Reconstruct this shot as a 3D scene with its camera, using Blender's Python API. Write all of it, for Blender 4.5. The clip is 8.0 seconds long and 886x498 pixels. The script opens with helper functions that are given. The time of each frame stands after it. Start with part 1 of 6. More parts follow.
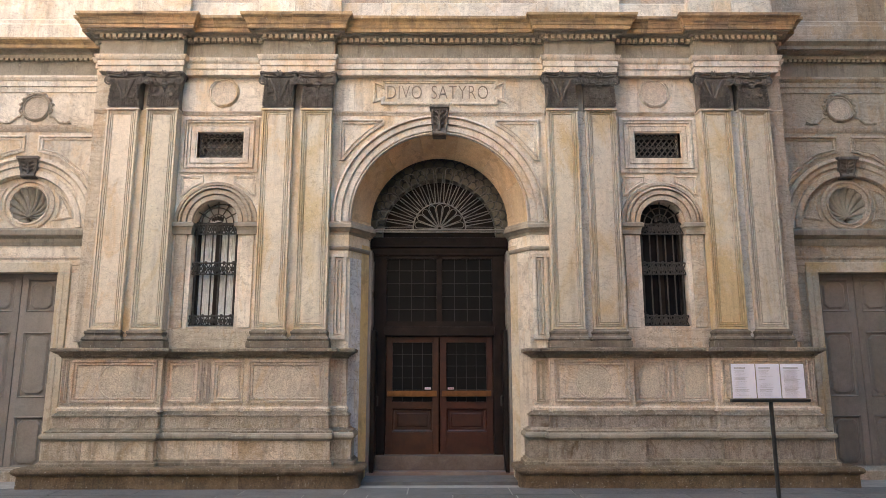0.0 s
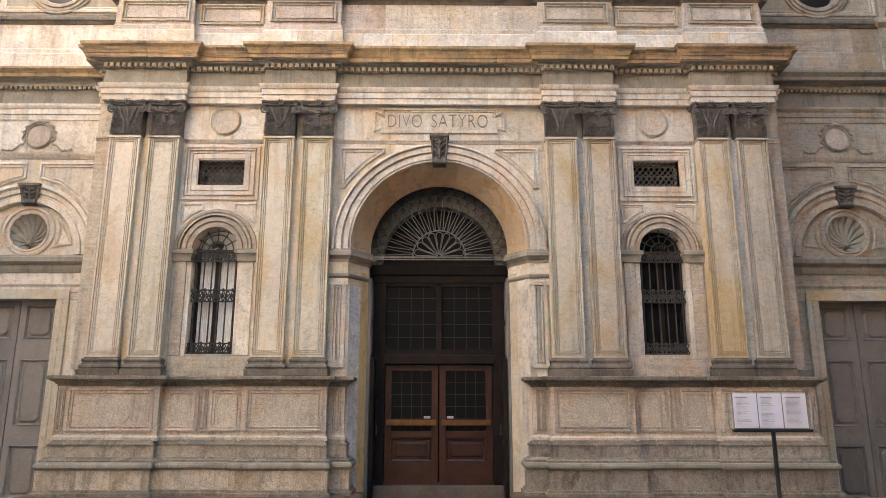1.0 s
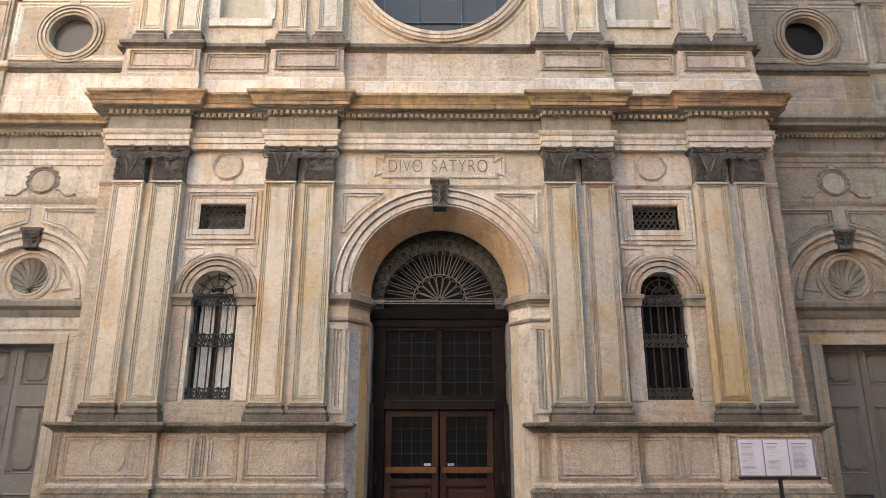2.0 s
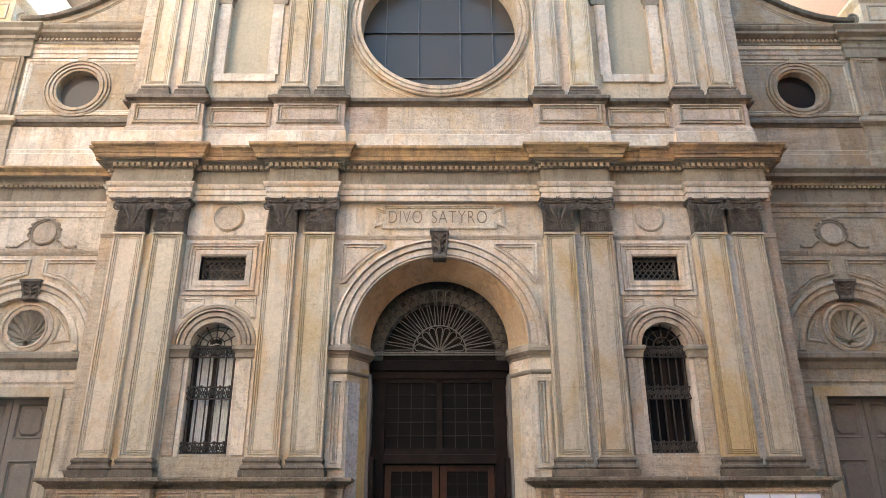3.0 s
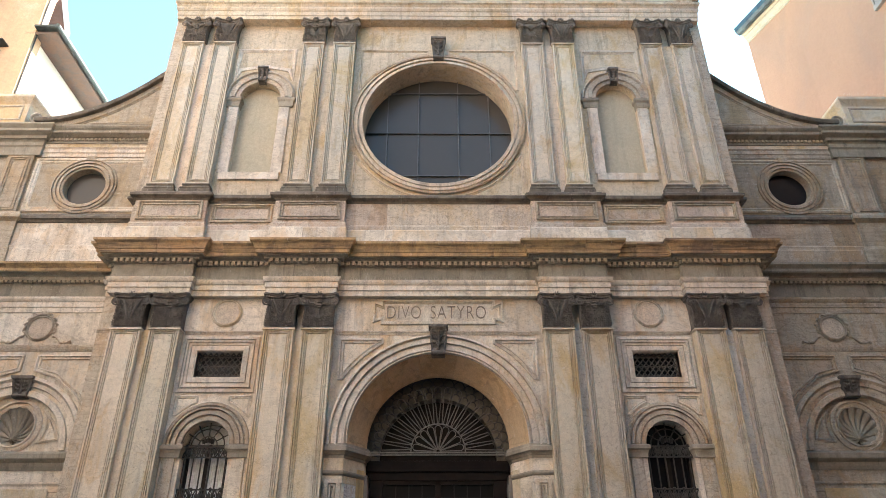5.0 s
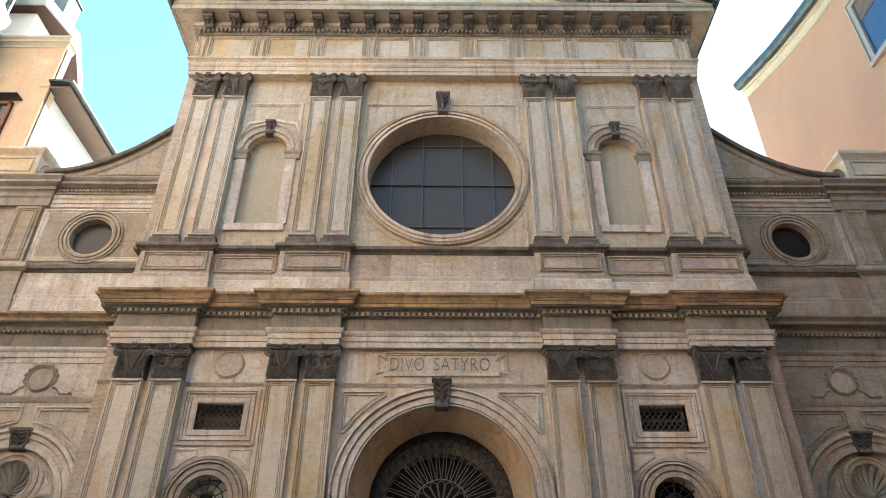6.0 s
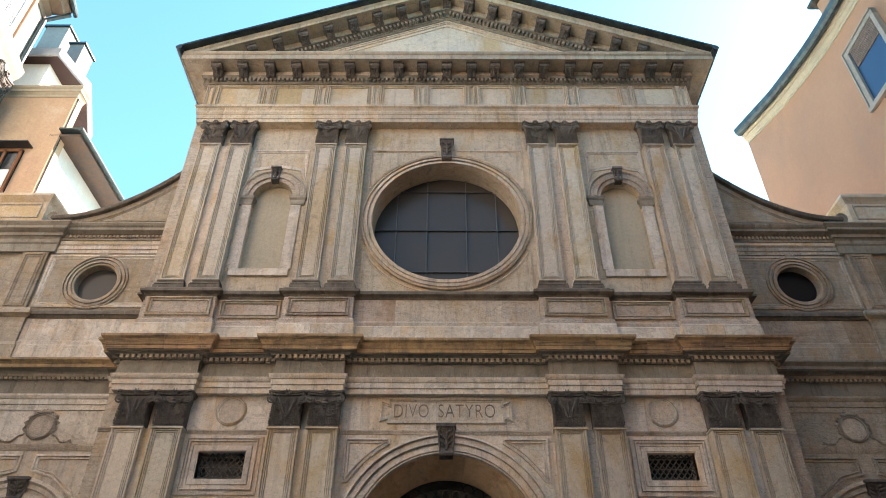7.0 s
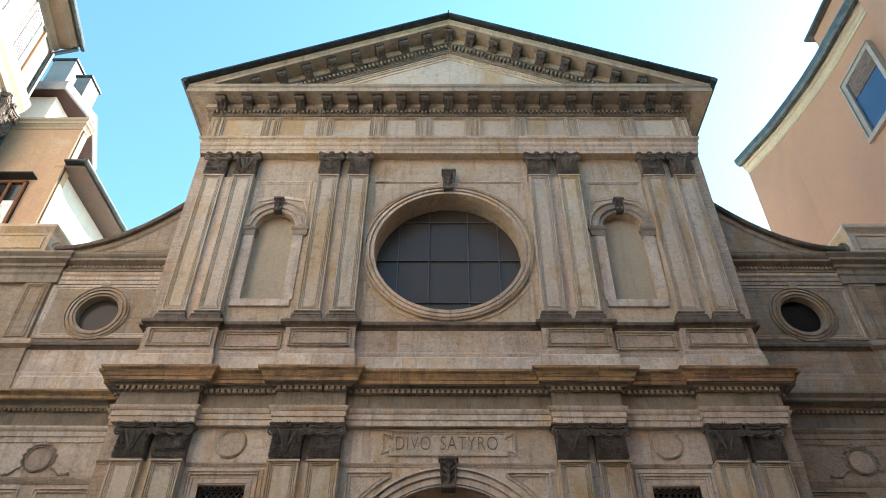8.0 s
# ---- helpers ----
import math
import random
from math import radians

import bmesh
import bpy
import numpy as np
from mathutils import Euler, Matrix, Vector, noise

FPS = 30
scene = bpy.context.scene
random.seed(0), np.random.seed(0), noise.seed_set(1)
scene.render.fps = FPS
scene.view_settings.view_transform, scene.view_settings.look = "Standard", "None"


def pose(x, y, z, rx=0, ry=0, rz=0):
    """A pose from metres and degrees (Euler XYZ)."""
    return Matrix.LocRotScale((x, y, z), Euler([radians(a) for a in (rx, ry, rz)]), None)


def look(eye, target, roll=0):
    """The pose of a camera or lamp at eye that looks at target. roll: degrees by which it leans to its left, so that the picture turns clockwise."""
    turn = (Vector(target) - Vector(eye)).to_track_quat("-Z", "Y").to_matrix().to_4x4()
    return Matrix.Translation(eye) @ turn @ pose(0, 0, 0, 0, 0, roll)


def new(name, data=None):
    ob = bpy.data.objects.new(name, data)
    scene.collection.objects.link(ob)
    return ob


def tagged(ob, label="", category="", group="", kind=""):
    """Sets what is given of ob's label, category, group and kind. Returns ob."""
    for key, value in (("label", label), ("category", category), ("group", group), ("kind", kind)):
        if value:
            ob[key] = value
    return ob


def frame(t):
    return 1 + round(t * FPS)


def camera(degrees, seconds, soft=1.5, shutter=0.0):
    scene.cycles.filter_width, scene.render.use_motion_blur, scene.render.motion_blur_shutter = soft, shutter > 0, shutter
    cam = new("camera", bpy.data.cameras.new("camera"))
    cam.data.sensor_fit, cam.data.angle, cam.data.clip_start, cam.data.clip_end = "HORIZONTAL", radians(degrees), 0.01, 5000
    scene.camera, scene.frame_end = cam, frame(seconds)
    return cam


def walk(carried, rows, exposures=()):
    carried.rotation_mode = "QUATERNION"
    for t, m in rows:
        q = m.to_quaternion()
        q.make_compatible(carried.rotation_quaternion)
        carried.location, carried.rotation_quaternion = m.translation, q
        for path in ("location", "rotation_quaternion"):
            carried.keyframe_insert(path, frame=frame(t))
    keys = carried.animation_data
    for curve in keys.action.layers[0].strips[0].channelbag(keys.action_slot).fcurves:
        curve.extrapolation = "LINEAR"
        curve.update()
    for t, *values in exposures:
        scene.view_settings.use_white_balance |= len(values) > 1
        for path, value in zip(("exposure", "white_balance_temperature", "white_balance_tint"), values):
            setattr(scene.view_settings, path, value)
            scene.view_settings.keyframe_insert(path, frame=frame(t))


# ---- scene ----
cam = camera(65.36, 8.0, soft=0.4)
EYE = (-0.018, -11.4, 1.65)
TURNS = [  # seconds, pitch, yaw, roll
    (0.0, 10.42, -0.39, -0.06), (0.5, 11.31, -0.43, 0.01), (1.0, 12.71, -0.42, 0.07), (1.5, 14.37, -0.40, 0.06),
    (3.0, 20.55, -0.40, -0.13), (3.5, 22.44, -0.45, -0.22), (4.0, 24.44, -0.52, -0.27), (4.5, 26.36, -0.59, -0.24),
    (6.0, 32.68, -0.16, 0.20), (6.5, 34.56, 0.08, 0.28), (7.0, 36.40, 0.28, 0.31), (7.5, 37.81, 0.41, 0.36),
    (8.0, 38.91, 0.50, 0.39),
]
walk(cam, [(t, pose(*EYE, 0, 0, yaw) @ pose(0, 0, 0, 90 + pitch) @ pose(0, 0, 0, 0, 0, roll))
           for t, pitch, yaw, roll in TURNS], exposures=[(t, e + 0.29, 6780, 20) for t, e in ((0.0, 2.85), (3.0, 2.75), (4.5, 2.47), (6.0, 2.05), (6.5, 1.90), (7.0, 1.70), (8.0, 1.50))])

# ---- light ----
SUN = Vector((0.74, 0.40, 0.60)).normalized()
world = bpy.data.worlds.new("sky")
scene.world = world
world.use_nodes = True
wn = world.node_tree
sky = wn.nodes.new("ShaderNodeTexSky")
sky.sky_type, sky.sun_disc = "NISHITA", False
sky.sun_elevation, sky.sun_rotation = math.asin(SUN.z), math.atan2(SUN.x, SUN.y)
sky.dust_density, sky.ozone_density = 0.5, 1.0
wn.nodes["Background"].inputs["Strength"].default_value = 0.15
haze = wn.nodes.new("ShaderNodeMix")
haze.data_type, haze.blend_type = "RGBA", "MULTIPLY"
haze.inputs["Factor"].default_value = 1.0
haze.inputs[7].default_value = (0.62, 1.09, 1.06, 1)
wn.links.new(sky.outputs[0], haze.inputs[6])
wn.links.new(haze.outputs[2], wn.nodes["Background"].inputs[0])
lamp = bpy.data.lights.new("sun", "SUN")
lamp.energy, lamp.angle, lamp.color = 6.0, radians(0.55), (1.0, 0.91, 0.78)
sun = new("sun", lamp)
sun.matrix_world = look(SUN * 60, (0, 0, 0))


# ---- materials ----
def material(name, base, second, third=None, scale=1.0, amount=0.5, streak=0.0, grain=0.085, rough=0.75, bump=0.15,
             metal=0.0, spec=0.35, vary=0.12, third_at=0.58, vein=0.0, chip=1.0, layers=0.0, mottle=0.09, streak_colour=(0.06, 0.05, 0.045)):
    """Weathered surface: two colours by broad noise, a third in patches, streaks of dirt, fine grain and relief."""
    m = bpy.data.materials.new(name)
    m.use_nodes = True
    t = m.node_tree
    n, l = t.nodes, t.links
    b = n["Principled BSDF"]
    b.inputs["Metallic"].default_value = metal
    b.inputs["Specular IOR Level"].default_value = spec
    co, info = n.new("ShaderNodeTexCoord"), n.new("ShaderNodeObjectInfo")
    shift = n.new("ShaderNodeVectorMath")
    shift.operation = "MULTIPLY_ADD"
    l.new(info.outputs["Random"], shift.inputs[0])
    shift.inputs[1].default_value = (37.0, 19.0, 53.0)
    l.new(co.outputs["Object"], shift.inputs[2])
    at = shift.outputs[0]

    def tex(s, detail=4, stretch=(1, 1, 1), distortion=0.0):
        mp = n.new("ShaderNodeMapping")
        mp.inputs["Scale"].default_value = stretch
        l.new(at, mp.inputs[0])
        q = n.new("ShaderNodeTexNoise")
        q.inputs["Scale"].default_value, q.inputs["Detail"].default_value = s, detail
        q.inputs["Roughness"].default_value, q.inputs["Distortion"].default_value = 0.62, distortion
        l.new(mp.outputs[0], q.inputs["Vector"])
        return q.outputs["Fac"]

    def ramp(f, a, z):
        r = n.new("ShaderNodeMapRange")
        r.inputs["From Min"].default_value, r.inputs["From Max"].default_value = a, z
        l.new(f, r.inputs["Value"])
        return r.outputs[0]

    def mix(f, a, c, kind="MIX"):
        x = n.new("ShaderNodeMix")
        x.data_type, x.blend_type = "RGBA", kind
        for sock, v in ((x.inputs["Factor"], f), (x.inputs[6], a), (x.inputs[7], c)):
            if isinstance(v, (int, float)):
                sock.default_value = v
            elif isinstance(v, tuple):
                sock.default_value = (*v, 1)
            else:
                l.new(v, sock)
        return x.outputs[2]

    def times(f, k):
        q = n.new("ShaderNodeMath")
        q.operation = "MULTIPLY"
        l.new(f, q.inputs[0])
        q.inputs[1].default_value = k
        return q.outputs[0]

    broad = tex(1.1 * scale, 6, distortion=0.8)
    c = mix(times(ramp(broad, 0.40, 0.62), min(1, amount * 2)), base, second)
    if third:
        c = mix(times(ramp(tex(0.75 * scale, 5, (1, 1, 0.55), 1.2), third_at, third_at + 0.13), 0.85), c, third)
    if streak:
        run = ramp(tex(2.2, 5, (3.2, 3.2, 0.28)), 0.52, 0.78)
        c = mix(times(run, streak), c, streak_colour)
        blot = ramp(tex(5.5 * scale, 5), 0.60, 0.76)
        c = mix(times(blot, streak * 0.8), c, streak_colour)
    if layers:
        c = mix(times(ramp(tex(2.6, 7, (0.45, 0.45, 7.0), 0.6), 0.48, 0.68), layers), c, streak_colour)
    if vein:
        v = n.new("ShaderNodeMath")
        v.operation = "SUBTRACT"
        l.new(tex(1.5 * scale, 7, (1.0, 1.0, 1.9), 2.2), v.inputs[0])
        v.inputs[1].default_value = 0.5
        w = n.new("ShaderNodeMath")
        w.operation = "ABSOLUTE"
        l.new(v.outputs[0], w.inputs[0])
        c = mix(times(ramp(w.outputs[0], 0.018, 0.0), vein), c, streak_colour)
    if third and streak > 0.3:
        # larger stains with a crisp edge, running downwards
        c = mix(times(ramp(tex(1.7 * scale, 6, (1.3, 1.3, 0.6), 1.6), 0.56, 0.61), 0.42), c, third)
        c = mix(times(ramp(tex(3.3 * scale, 6, (1, 1, 1.2), 0.9), 0.60, 0.65), 0.22), c, streak_colour)
    if streak > 0.3:
        # thin runs of rain dirt and pale scratches
        c = mix(times(ramp(tex(9, 4, (4.0, 4.0, 0.22)), 0.60, 0.72), streak * 0.55), c, streak_colour)
        c = mix(times(ramp(tex(17, 3, (1.0, 1.0, 0.35), 1.5), 0.66, 0.70), 0.30), c, (0.80, 0.74, 0.66))
    if vein:
        c = mix(times(ramp(tex(23 * chip, 4, (1, 1, 0.8)), 0.63, 0.69), 0.38), c, streak_colour)
        c = mix(times(ramp(tex(15 * chip, 5, (1, 1, 1.3)), 0.62, 0.70), 0.40), c, (0.74, 0.69, 0.61))
    fine = ramp(tex(52, 5), 0.33, 0.67)
    speck = tex(140, 2)
    mid = n.new("ShaderNodeMapRange")
    mid.inputs["From Min"].default_value, mid.inputs["From Max"].default_value = 0.3, 0.7
    mid.inputs["To Min"].default_value, mid.inputs["To Max"].default_value = 1 - mottle, 1 + mottle
    l.new(tex(13, 8), mid.inputs["Value"])
    tone = n.new("ShaderNodeHueSaturation")
    l.new(mid.outputs[0], tone.inputs["Value"])
    l.new(c, tone.inputs["Color"])
    c = tone.outputs[0]
    c = mix(1.0, c, mix(1.0, (1 - grain, 1 - grain, 1 - grain), mix(fine, (0, 0, 0), (2 * grain,) * 3), "ADD"), "MULTIPLY")
    if vary:
        hue = n.new("ShaderNodeHueSaturation")
        r = n.new("ShaderNodeMapRange")
        r.inputs["To Min"].default_value, r.inputs["To Max"].default_value = 1 - vary, 1 + vary
        l.new(info.outputs["Random"], r.inputs["Value"])
        l.new(r.outputs[0], hue.inputs["Value"])
        wrap = n.new("ShaderNodeMath")
        wrap.operation = "FRACT"
        l.new(times(info.outputs["Random"], 7.3), wrap.inputs[0])
        turn = n.new("ShaderNodeMapRange")
        turn.inputs["To Min"].default_value, turn.inputs["To Max"].default_value = 0.5 - 0.05 * vary, 0.5 + 0.05 * vary
        l.new(wrap.outputs[0], turn.inputs["Value"])
        l.new(turn.outputs[0], hue.inputs["Hue"])
        l.new(c, hue.inputs["Color"])
        c = hue.outputs[0]
    l.new(c, b.inputs["Base Color"])
    rg = n.new("ShaderNodeMapRange")
    rg.inputs["To Min"].default_value, rg.inputs["To Max"].default_value = rough - 0.12, min(1, rough + 0.12)
    l.new(tex(7, 4), rg.inputs["Value"])
    l.new(rg.outputs[0], b.inputs["Roughness"])
    if bump:
        bp = n.new("ShaderNodeBump")
        bp.inputs["Strength"].default_value, bp.inputs["Distance"].default_value = min(1.0, 1.5 * bump), 0.02
        both = n.new("ShaderNodeMath")
        both.operation = "ADD"
        l.new(mix(0.5, fine, speck), both.inputs[0])
        l.new(tex(9, 6), both.inputs[1])
        l.new(both.outputs[0], bp.inputs["Height"])
        l.new(bp.outputs[0], b.inputs["Normal"])
    return m


MARBLE = material("pale_marble", (0.78, 0.69, 0.59), (0.59, 0.505, 0.415), (0.66, 0.48, 0.30), vein=0.4, streak=0.6, spec=0.4, rough=0.6, vary=0.10, bump=0.3, third_at=0.53, streak_colour=(0.16, 0.12, 0.09))
HONEY = material("honey_marble", (0.70, 0.57, 0.43), (0.59, 0.475, 0.355), (0.57, 0.39, 0.215), vein=0.35, streak=0.65, rough=0.62, bump=0.3, third_at=0.53, scale=1.2, streak_colour=(0.15, 0.11, 0.08))
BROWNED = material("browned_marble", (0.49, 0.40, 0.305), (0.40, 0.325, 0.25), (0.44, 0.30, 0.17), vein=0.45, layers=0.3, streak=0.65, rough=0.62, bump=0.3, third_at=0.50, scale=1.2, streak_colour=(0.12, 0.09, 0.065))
TAN = material("tan_marble", (0.67, 0.57, 0.44), (0.58, 0.51, 0.415), (0.55, 0.385, 0.195), scale=0.8, streak=0.4, rough=0.58, vein=0.25, third_at=0.49, bump=0.25, streak_colour=(0.20, 0.14, 0.08))
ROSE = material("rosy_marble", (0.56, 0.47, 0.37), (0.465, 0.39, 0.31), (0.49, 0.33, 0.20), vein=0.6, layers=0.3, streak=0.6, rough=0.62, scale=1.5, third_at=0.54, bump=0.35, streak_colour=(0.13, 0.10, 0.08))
BLUE = material("blue_grey_marble", (0.72, 0.70, 0.69), (0.56, 0.55, 0.56), (0.48, 0.36, 0.20), vein=0.6, streak=0.5, rough=0.55, scale=1.5, third_at=0.62)
OCHRE = material("ochre_sandstone", (0.53, 0.345, 0.175), (0.43, 0.295, 0.17), (0.24, 0.165, 0.11), streak=0.55, layers=0.75, scale=1.8, third_at=0.52, bump=0.3)
FRIEZE = material("grey_brown_stone", (0.27, 0.235, 0.185), (0.36, 0.315, 0.25), None, streak=0.6, scale=1.4, bump=0.3)
DARK = material("sooty_stone", (0.145, 0.118, 0.092), (0.225, 0.185, 0.145), None, streak=0.6, scale=2.5, bump=0.4, streak_colour=(0.03, 0.026, 0.022))
SOOT = material("black_weathered_stone", (0.125, 0.108, 0.094), (0.20, 0.174, 0.15), None, streak=0.5, scale=6, bump=0.5, vary=0.08, streak_colour=(0.02, 0.018, 0.016))
GRANITE = material("worn_grey_granite", (0.42, 0.345, 0.265), (0.53, 0.44, 0.35), (0.26, 0.175, 0.10), vein=0.35, chip=1.5, streak=0.7, scale=2.2, bump=0.6, grain=0.2)
ROUGH = material("hammered_marble", (0.60, 0.50, 0.40), (0.50, 0.42, 0.34), None, scale=4, streak=0.3, bump=0.15, grain=0.25)
PLASTER = material("beige_plaster", (0.50, 0.43, 0.315), (0.45, 0.39, 0.29), (0.43, 0.34, 0.20), vary=0.03, streak=0.2, bump=0.08, mottle=0.08)
IRON = material("black_iron", (0.055, 0.050, 0.046), (0.085, 0.076, 0.068), None, rough=0.5, metal=0.3, bump=0.1, scale=6)
WIRE = material("grey_iron_wire", (0.24, 0.22, 0.20), (0.17, 0.155, 0.14), None, rough=0.5, metal=0.4, bump=0.0, scale=6)
WOOD = material("red_brown_wood", (0.062, 0.018, 0.008), (0.040, 0.012, 0.006), (0.028, 0.010, 0.006), rough=0.4, scale=3, bump=0.08, spec=0.5)
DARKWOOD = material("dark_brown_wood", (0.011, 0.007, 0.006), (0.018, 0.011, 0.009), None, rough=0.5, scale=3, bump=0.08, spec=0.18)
BRASS = material("worn_brass_bar", (0.20, 0.085, 0.028), (0.14, 0.06, 0.02), None, rough=0.4, scale=5, metal=0.3, bump=0.0)
GREYPAINT = material("grey_brown_paint", (0.245, 0.212, 0.188), (0.205, 0.18, 0.16), None, rough=0.45, streak=0.2, bump=0.06, spec=0.5)
LEAD = material("lead_came", (0.13, 0.13, 0.13), (0.09, 0.09, 0.09), None, rough=0.6, bump=0.0)
PAVING = material("grey_paving_stone", (0.105, 0.10, 0.096), (0.14, 0.135, 0.13), None, scale=1.5, streak=0.2, bump=0.25, rough=0.7)
WHITE = material("white_render", (0.80, 0.77, 0.72), (0.74, 0.71, 0.66), None, bump=0.05, streak=0.05, mottle=0.04)
PINK = material("salmon_render", (0.37, 0.195, 0.115), (0.34, 0.18, 0.108), (0.32, 0.18, 0.115), mottle=0.05, scale=0.5, bump=0.06, streak=0.05, vary=0)
ORANGE = material("orange_render", (0.55, 0.36, 0.22), (0.50, 0.32, 0.20), (0.60, 0.44, 0.31), scale=0.8, bump=0.08, streak=0.08, vary=0)
CREAM = material("cream_cornice_paint", (0.40, 0.335, 0.24), (0.35, 0.30, 0.225), None, bump=0.05, streak=0.15)
COPPER = material("dark_oxidised_metal", (0.045, 0.055, 0.06), (0.07, 0.10, 0.10), None, rough=0.45, metal=0.5, scale=3, bump=0.05)
ZINC = material("zinc_sheet", (0.30, 0.32, 0.34), (0.24, 0.26, 0.28), None, rough=0.6, metal=0.2, bump=0.03)
EAVES = material("brown_eave_boards", (0.20, 0.135, 0.10), (0.13, 0.09, 0.07), None, scale=3, streak=0.3)
PAPER = material("white_paper", (0.86, 0.85, 0.98), (0.84, 0.83, 0.96), None, mottle=0.0, bump=0.0, grain=0.02, vary=0)
INK = material("grey_ink", (0.38, 0.37, 0.42), (0.42, 0.41, 0.46), None, bump=0.0, vary=0)
GREIGE = material("grey_white_render", (0.46, 0.43, 0.39), (0.40, 0.37, 0.33), None, streak=0.15, mottle=0.05)
# ochre picked for the warm bounce it throws on the church front
REAR = material("warm_bounce_render", (0.54, 0.41, 0.28), (0.49, 0.37, 0.25), None, streak=0.1)
BLACK = material("black_powder_coat", (0.02, 0.02, 0.02), (0.03, 0.03, 0.03), None, rough=0.4, bump=0.02, vary=0)
CLOTH = material("pale_curtain", (0.82, 0.80, 0.77), (0.72, 0.70, 0.67), None, bump=0.1, scale=3)
GRATE = material("dusty_iron_lattice", (0.12, 0.108, 0.095), (0.08, 0.072, 0.065), None, rough=0.6, bump=0.1, scale=6)
SPIKE = material("thin_steel_spikes", (0.42, 0.38, 0.33), (0.34, 0.31, 0.27), None, rough=0.4, metal=0.2, bump=0.0)


def glass(name, colour, rough=0.06, spec=0.5):
    m = bpy.data.materials.new(name)
    m.use_nodes = True
    n, l = m.node_tree.nodes, m.node_tree.links
    b = n["Principled BSDF"]
    b.inputs["Base Color"].default_value = (*colour, 1)
    b.inputs["Roughness"].default_value = rough
    b.inputs["Specular IOR Level"].default_value = spec
    q, bp = n.new("ShaderNodeTexNoise"), n.new("ShaderNodeBump")
    q.inputs["Scale"].default_value = 3.0
    bp.inputs["Strength"].default_value, bp.inputs["Distance"].default_value = 0.08, 0.02
    l.new(q.outputs["Fac"], bp.inputs["Height"])
    l.new(bp.outputs[0], b.inputs["Normal"])
    return m


DIMGLASS = glass("dim_leaded_glass", (0.010, 0.009, 0.009), 0.3, 0.12)
DARKGLASS = glass("dark_window_glass", (0.012, 0.012, 0.014), 0.1, 0.25)
# part of the sky's reflection is put into this grey base colour
GREYGLASS = glass("reflection_grey_glass", (0.075, 0.068, 0.062), 0.22, 0.22)
# blue base colour paints in the reflected sky
BLUEGLASS = glass("sky_tinted_window_glass", (0.02, 0.05, 0.10), 0.03)


# ---- mesh helpers ----
def part(name, bm, mat, parent=None, label="", at=(0, 0, 0), smooth=False):
    """Links a bmesh as one mesh object under a thing or a part."""
    bmesh.ops.recalc_face_normals(bm, faces=bm.faces)
    me = bpy.data.meshes.new(name)
    bm.to_mesh(me)
    bm.free()
    me.materials.append(mat)
    if smooth:
        me.polygons.foreach_set("use_smooth", [True] * len(me.polygons))
        me.set_sharp_from_angle(angle=radians(38))
    return again(name, me, parent, at, label)


def again(name, me, parent=None, at=(0, 0, 0), label="", turn=0.0):
    ob = new(name, me)
    ob.parent = parent
    ob.location = at
    ob.rotation_euler = (0, turn, 0)
    return tagged(ob, label=label)


def thing(name, label, category, at=(0, 0, 0), group="", kind=""):
    ob = new(name)
    ob.location = at
    ob.empty_display_size = 0.2
    return tagged(ob, label, category, group, kind)


def box(bm, x0, x1, y0, y1, z0, z1, bevel=0.0):
    m = Matrix.LocRotScale(((x0 + x1) / 2, (y0 + y1) / 2, (z0 + z1) / 2), None, (abs(x1 - x0), abs(y1 - y0), abs(z1 - z0)))
    made = bmesh.ops.create_cube(bm, size=1, matrix=m)
    if bevel:
        es = {e for v in made["verts"] for e in v.link_edges}
        bmesh.ops.bevel(bm, geom=list(es), offset=bevel, segments=2, affect="EDGES", profile=0.5)
    return made["verts"]


def sweep(bm, path, profile, closed=False, caps=True):
    """Runs a profile of (out, z) along a plan path of (x, y), mitred; left to right, out is towards the viewer."""
    n = len(path)
    offs = []
    for i in range(n):
        dirs = []
        if i > 0 or closed:
            a, b = path[i - 1], path[i]
            dirs.append(Vector((b[0] - a[0], b[1] - a[1])).normalized())
        if i < n - 1 or closed:
            a, b = path[i], path[(i + 1) % n]
            dirs.append(Vector((b[0] - a[0], b[1] - a[1])).normalized())
        ns = [Vector((d.y, -d.x)) for d in dirs]
        offs.append(ns[0] if len(ns) == 1 else (ns[0] + ns[1]) / max(0.2, 1 + ns[0].dot(ns[1])))
    rings = [[bm.verts.new((p[0] + o.x * k, p[1] + o.y * k, z)) for k, z in profile] for p, o in zip(path, offs)]
    for i in range(n if closed else n - 1):
        a, b = rings[i], rings[(i + 1) % n]
        for j in range(len(profile) - 1):
            bm.faces.new((a[j], b[j], b[j + 1], a[j + 1]))
    if caps and not closed:
        for r in (rings[0], rings[-1]):
            if len(profile) > 2:
                bm.faces.new(r)


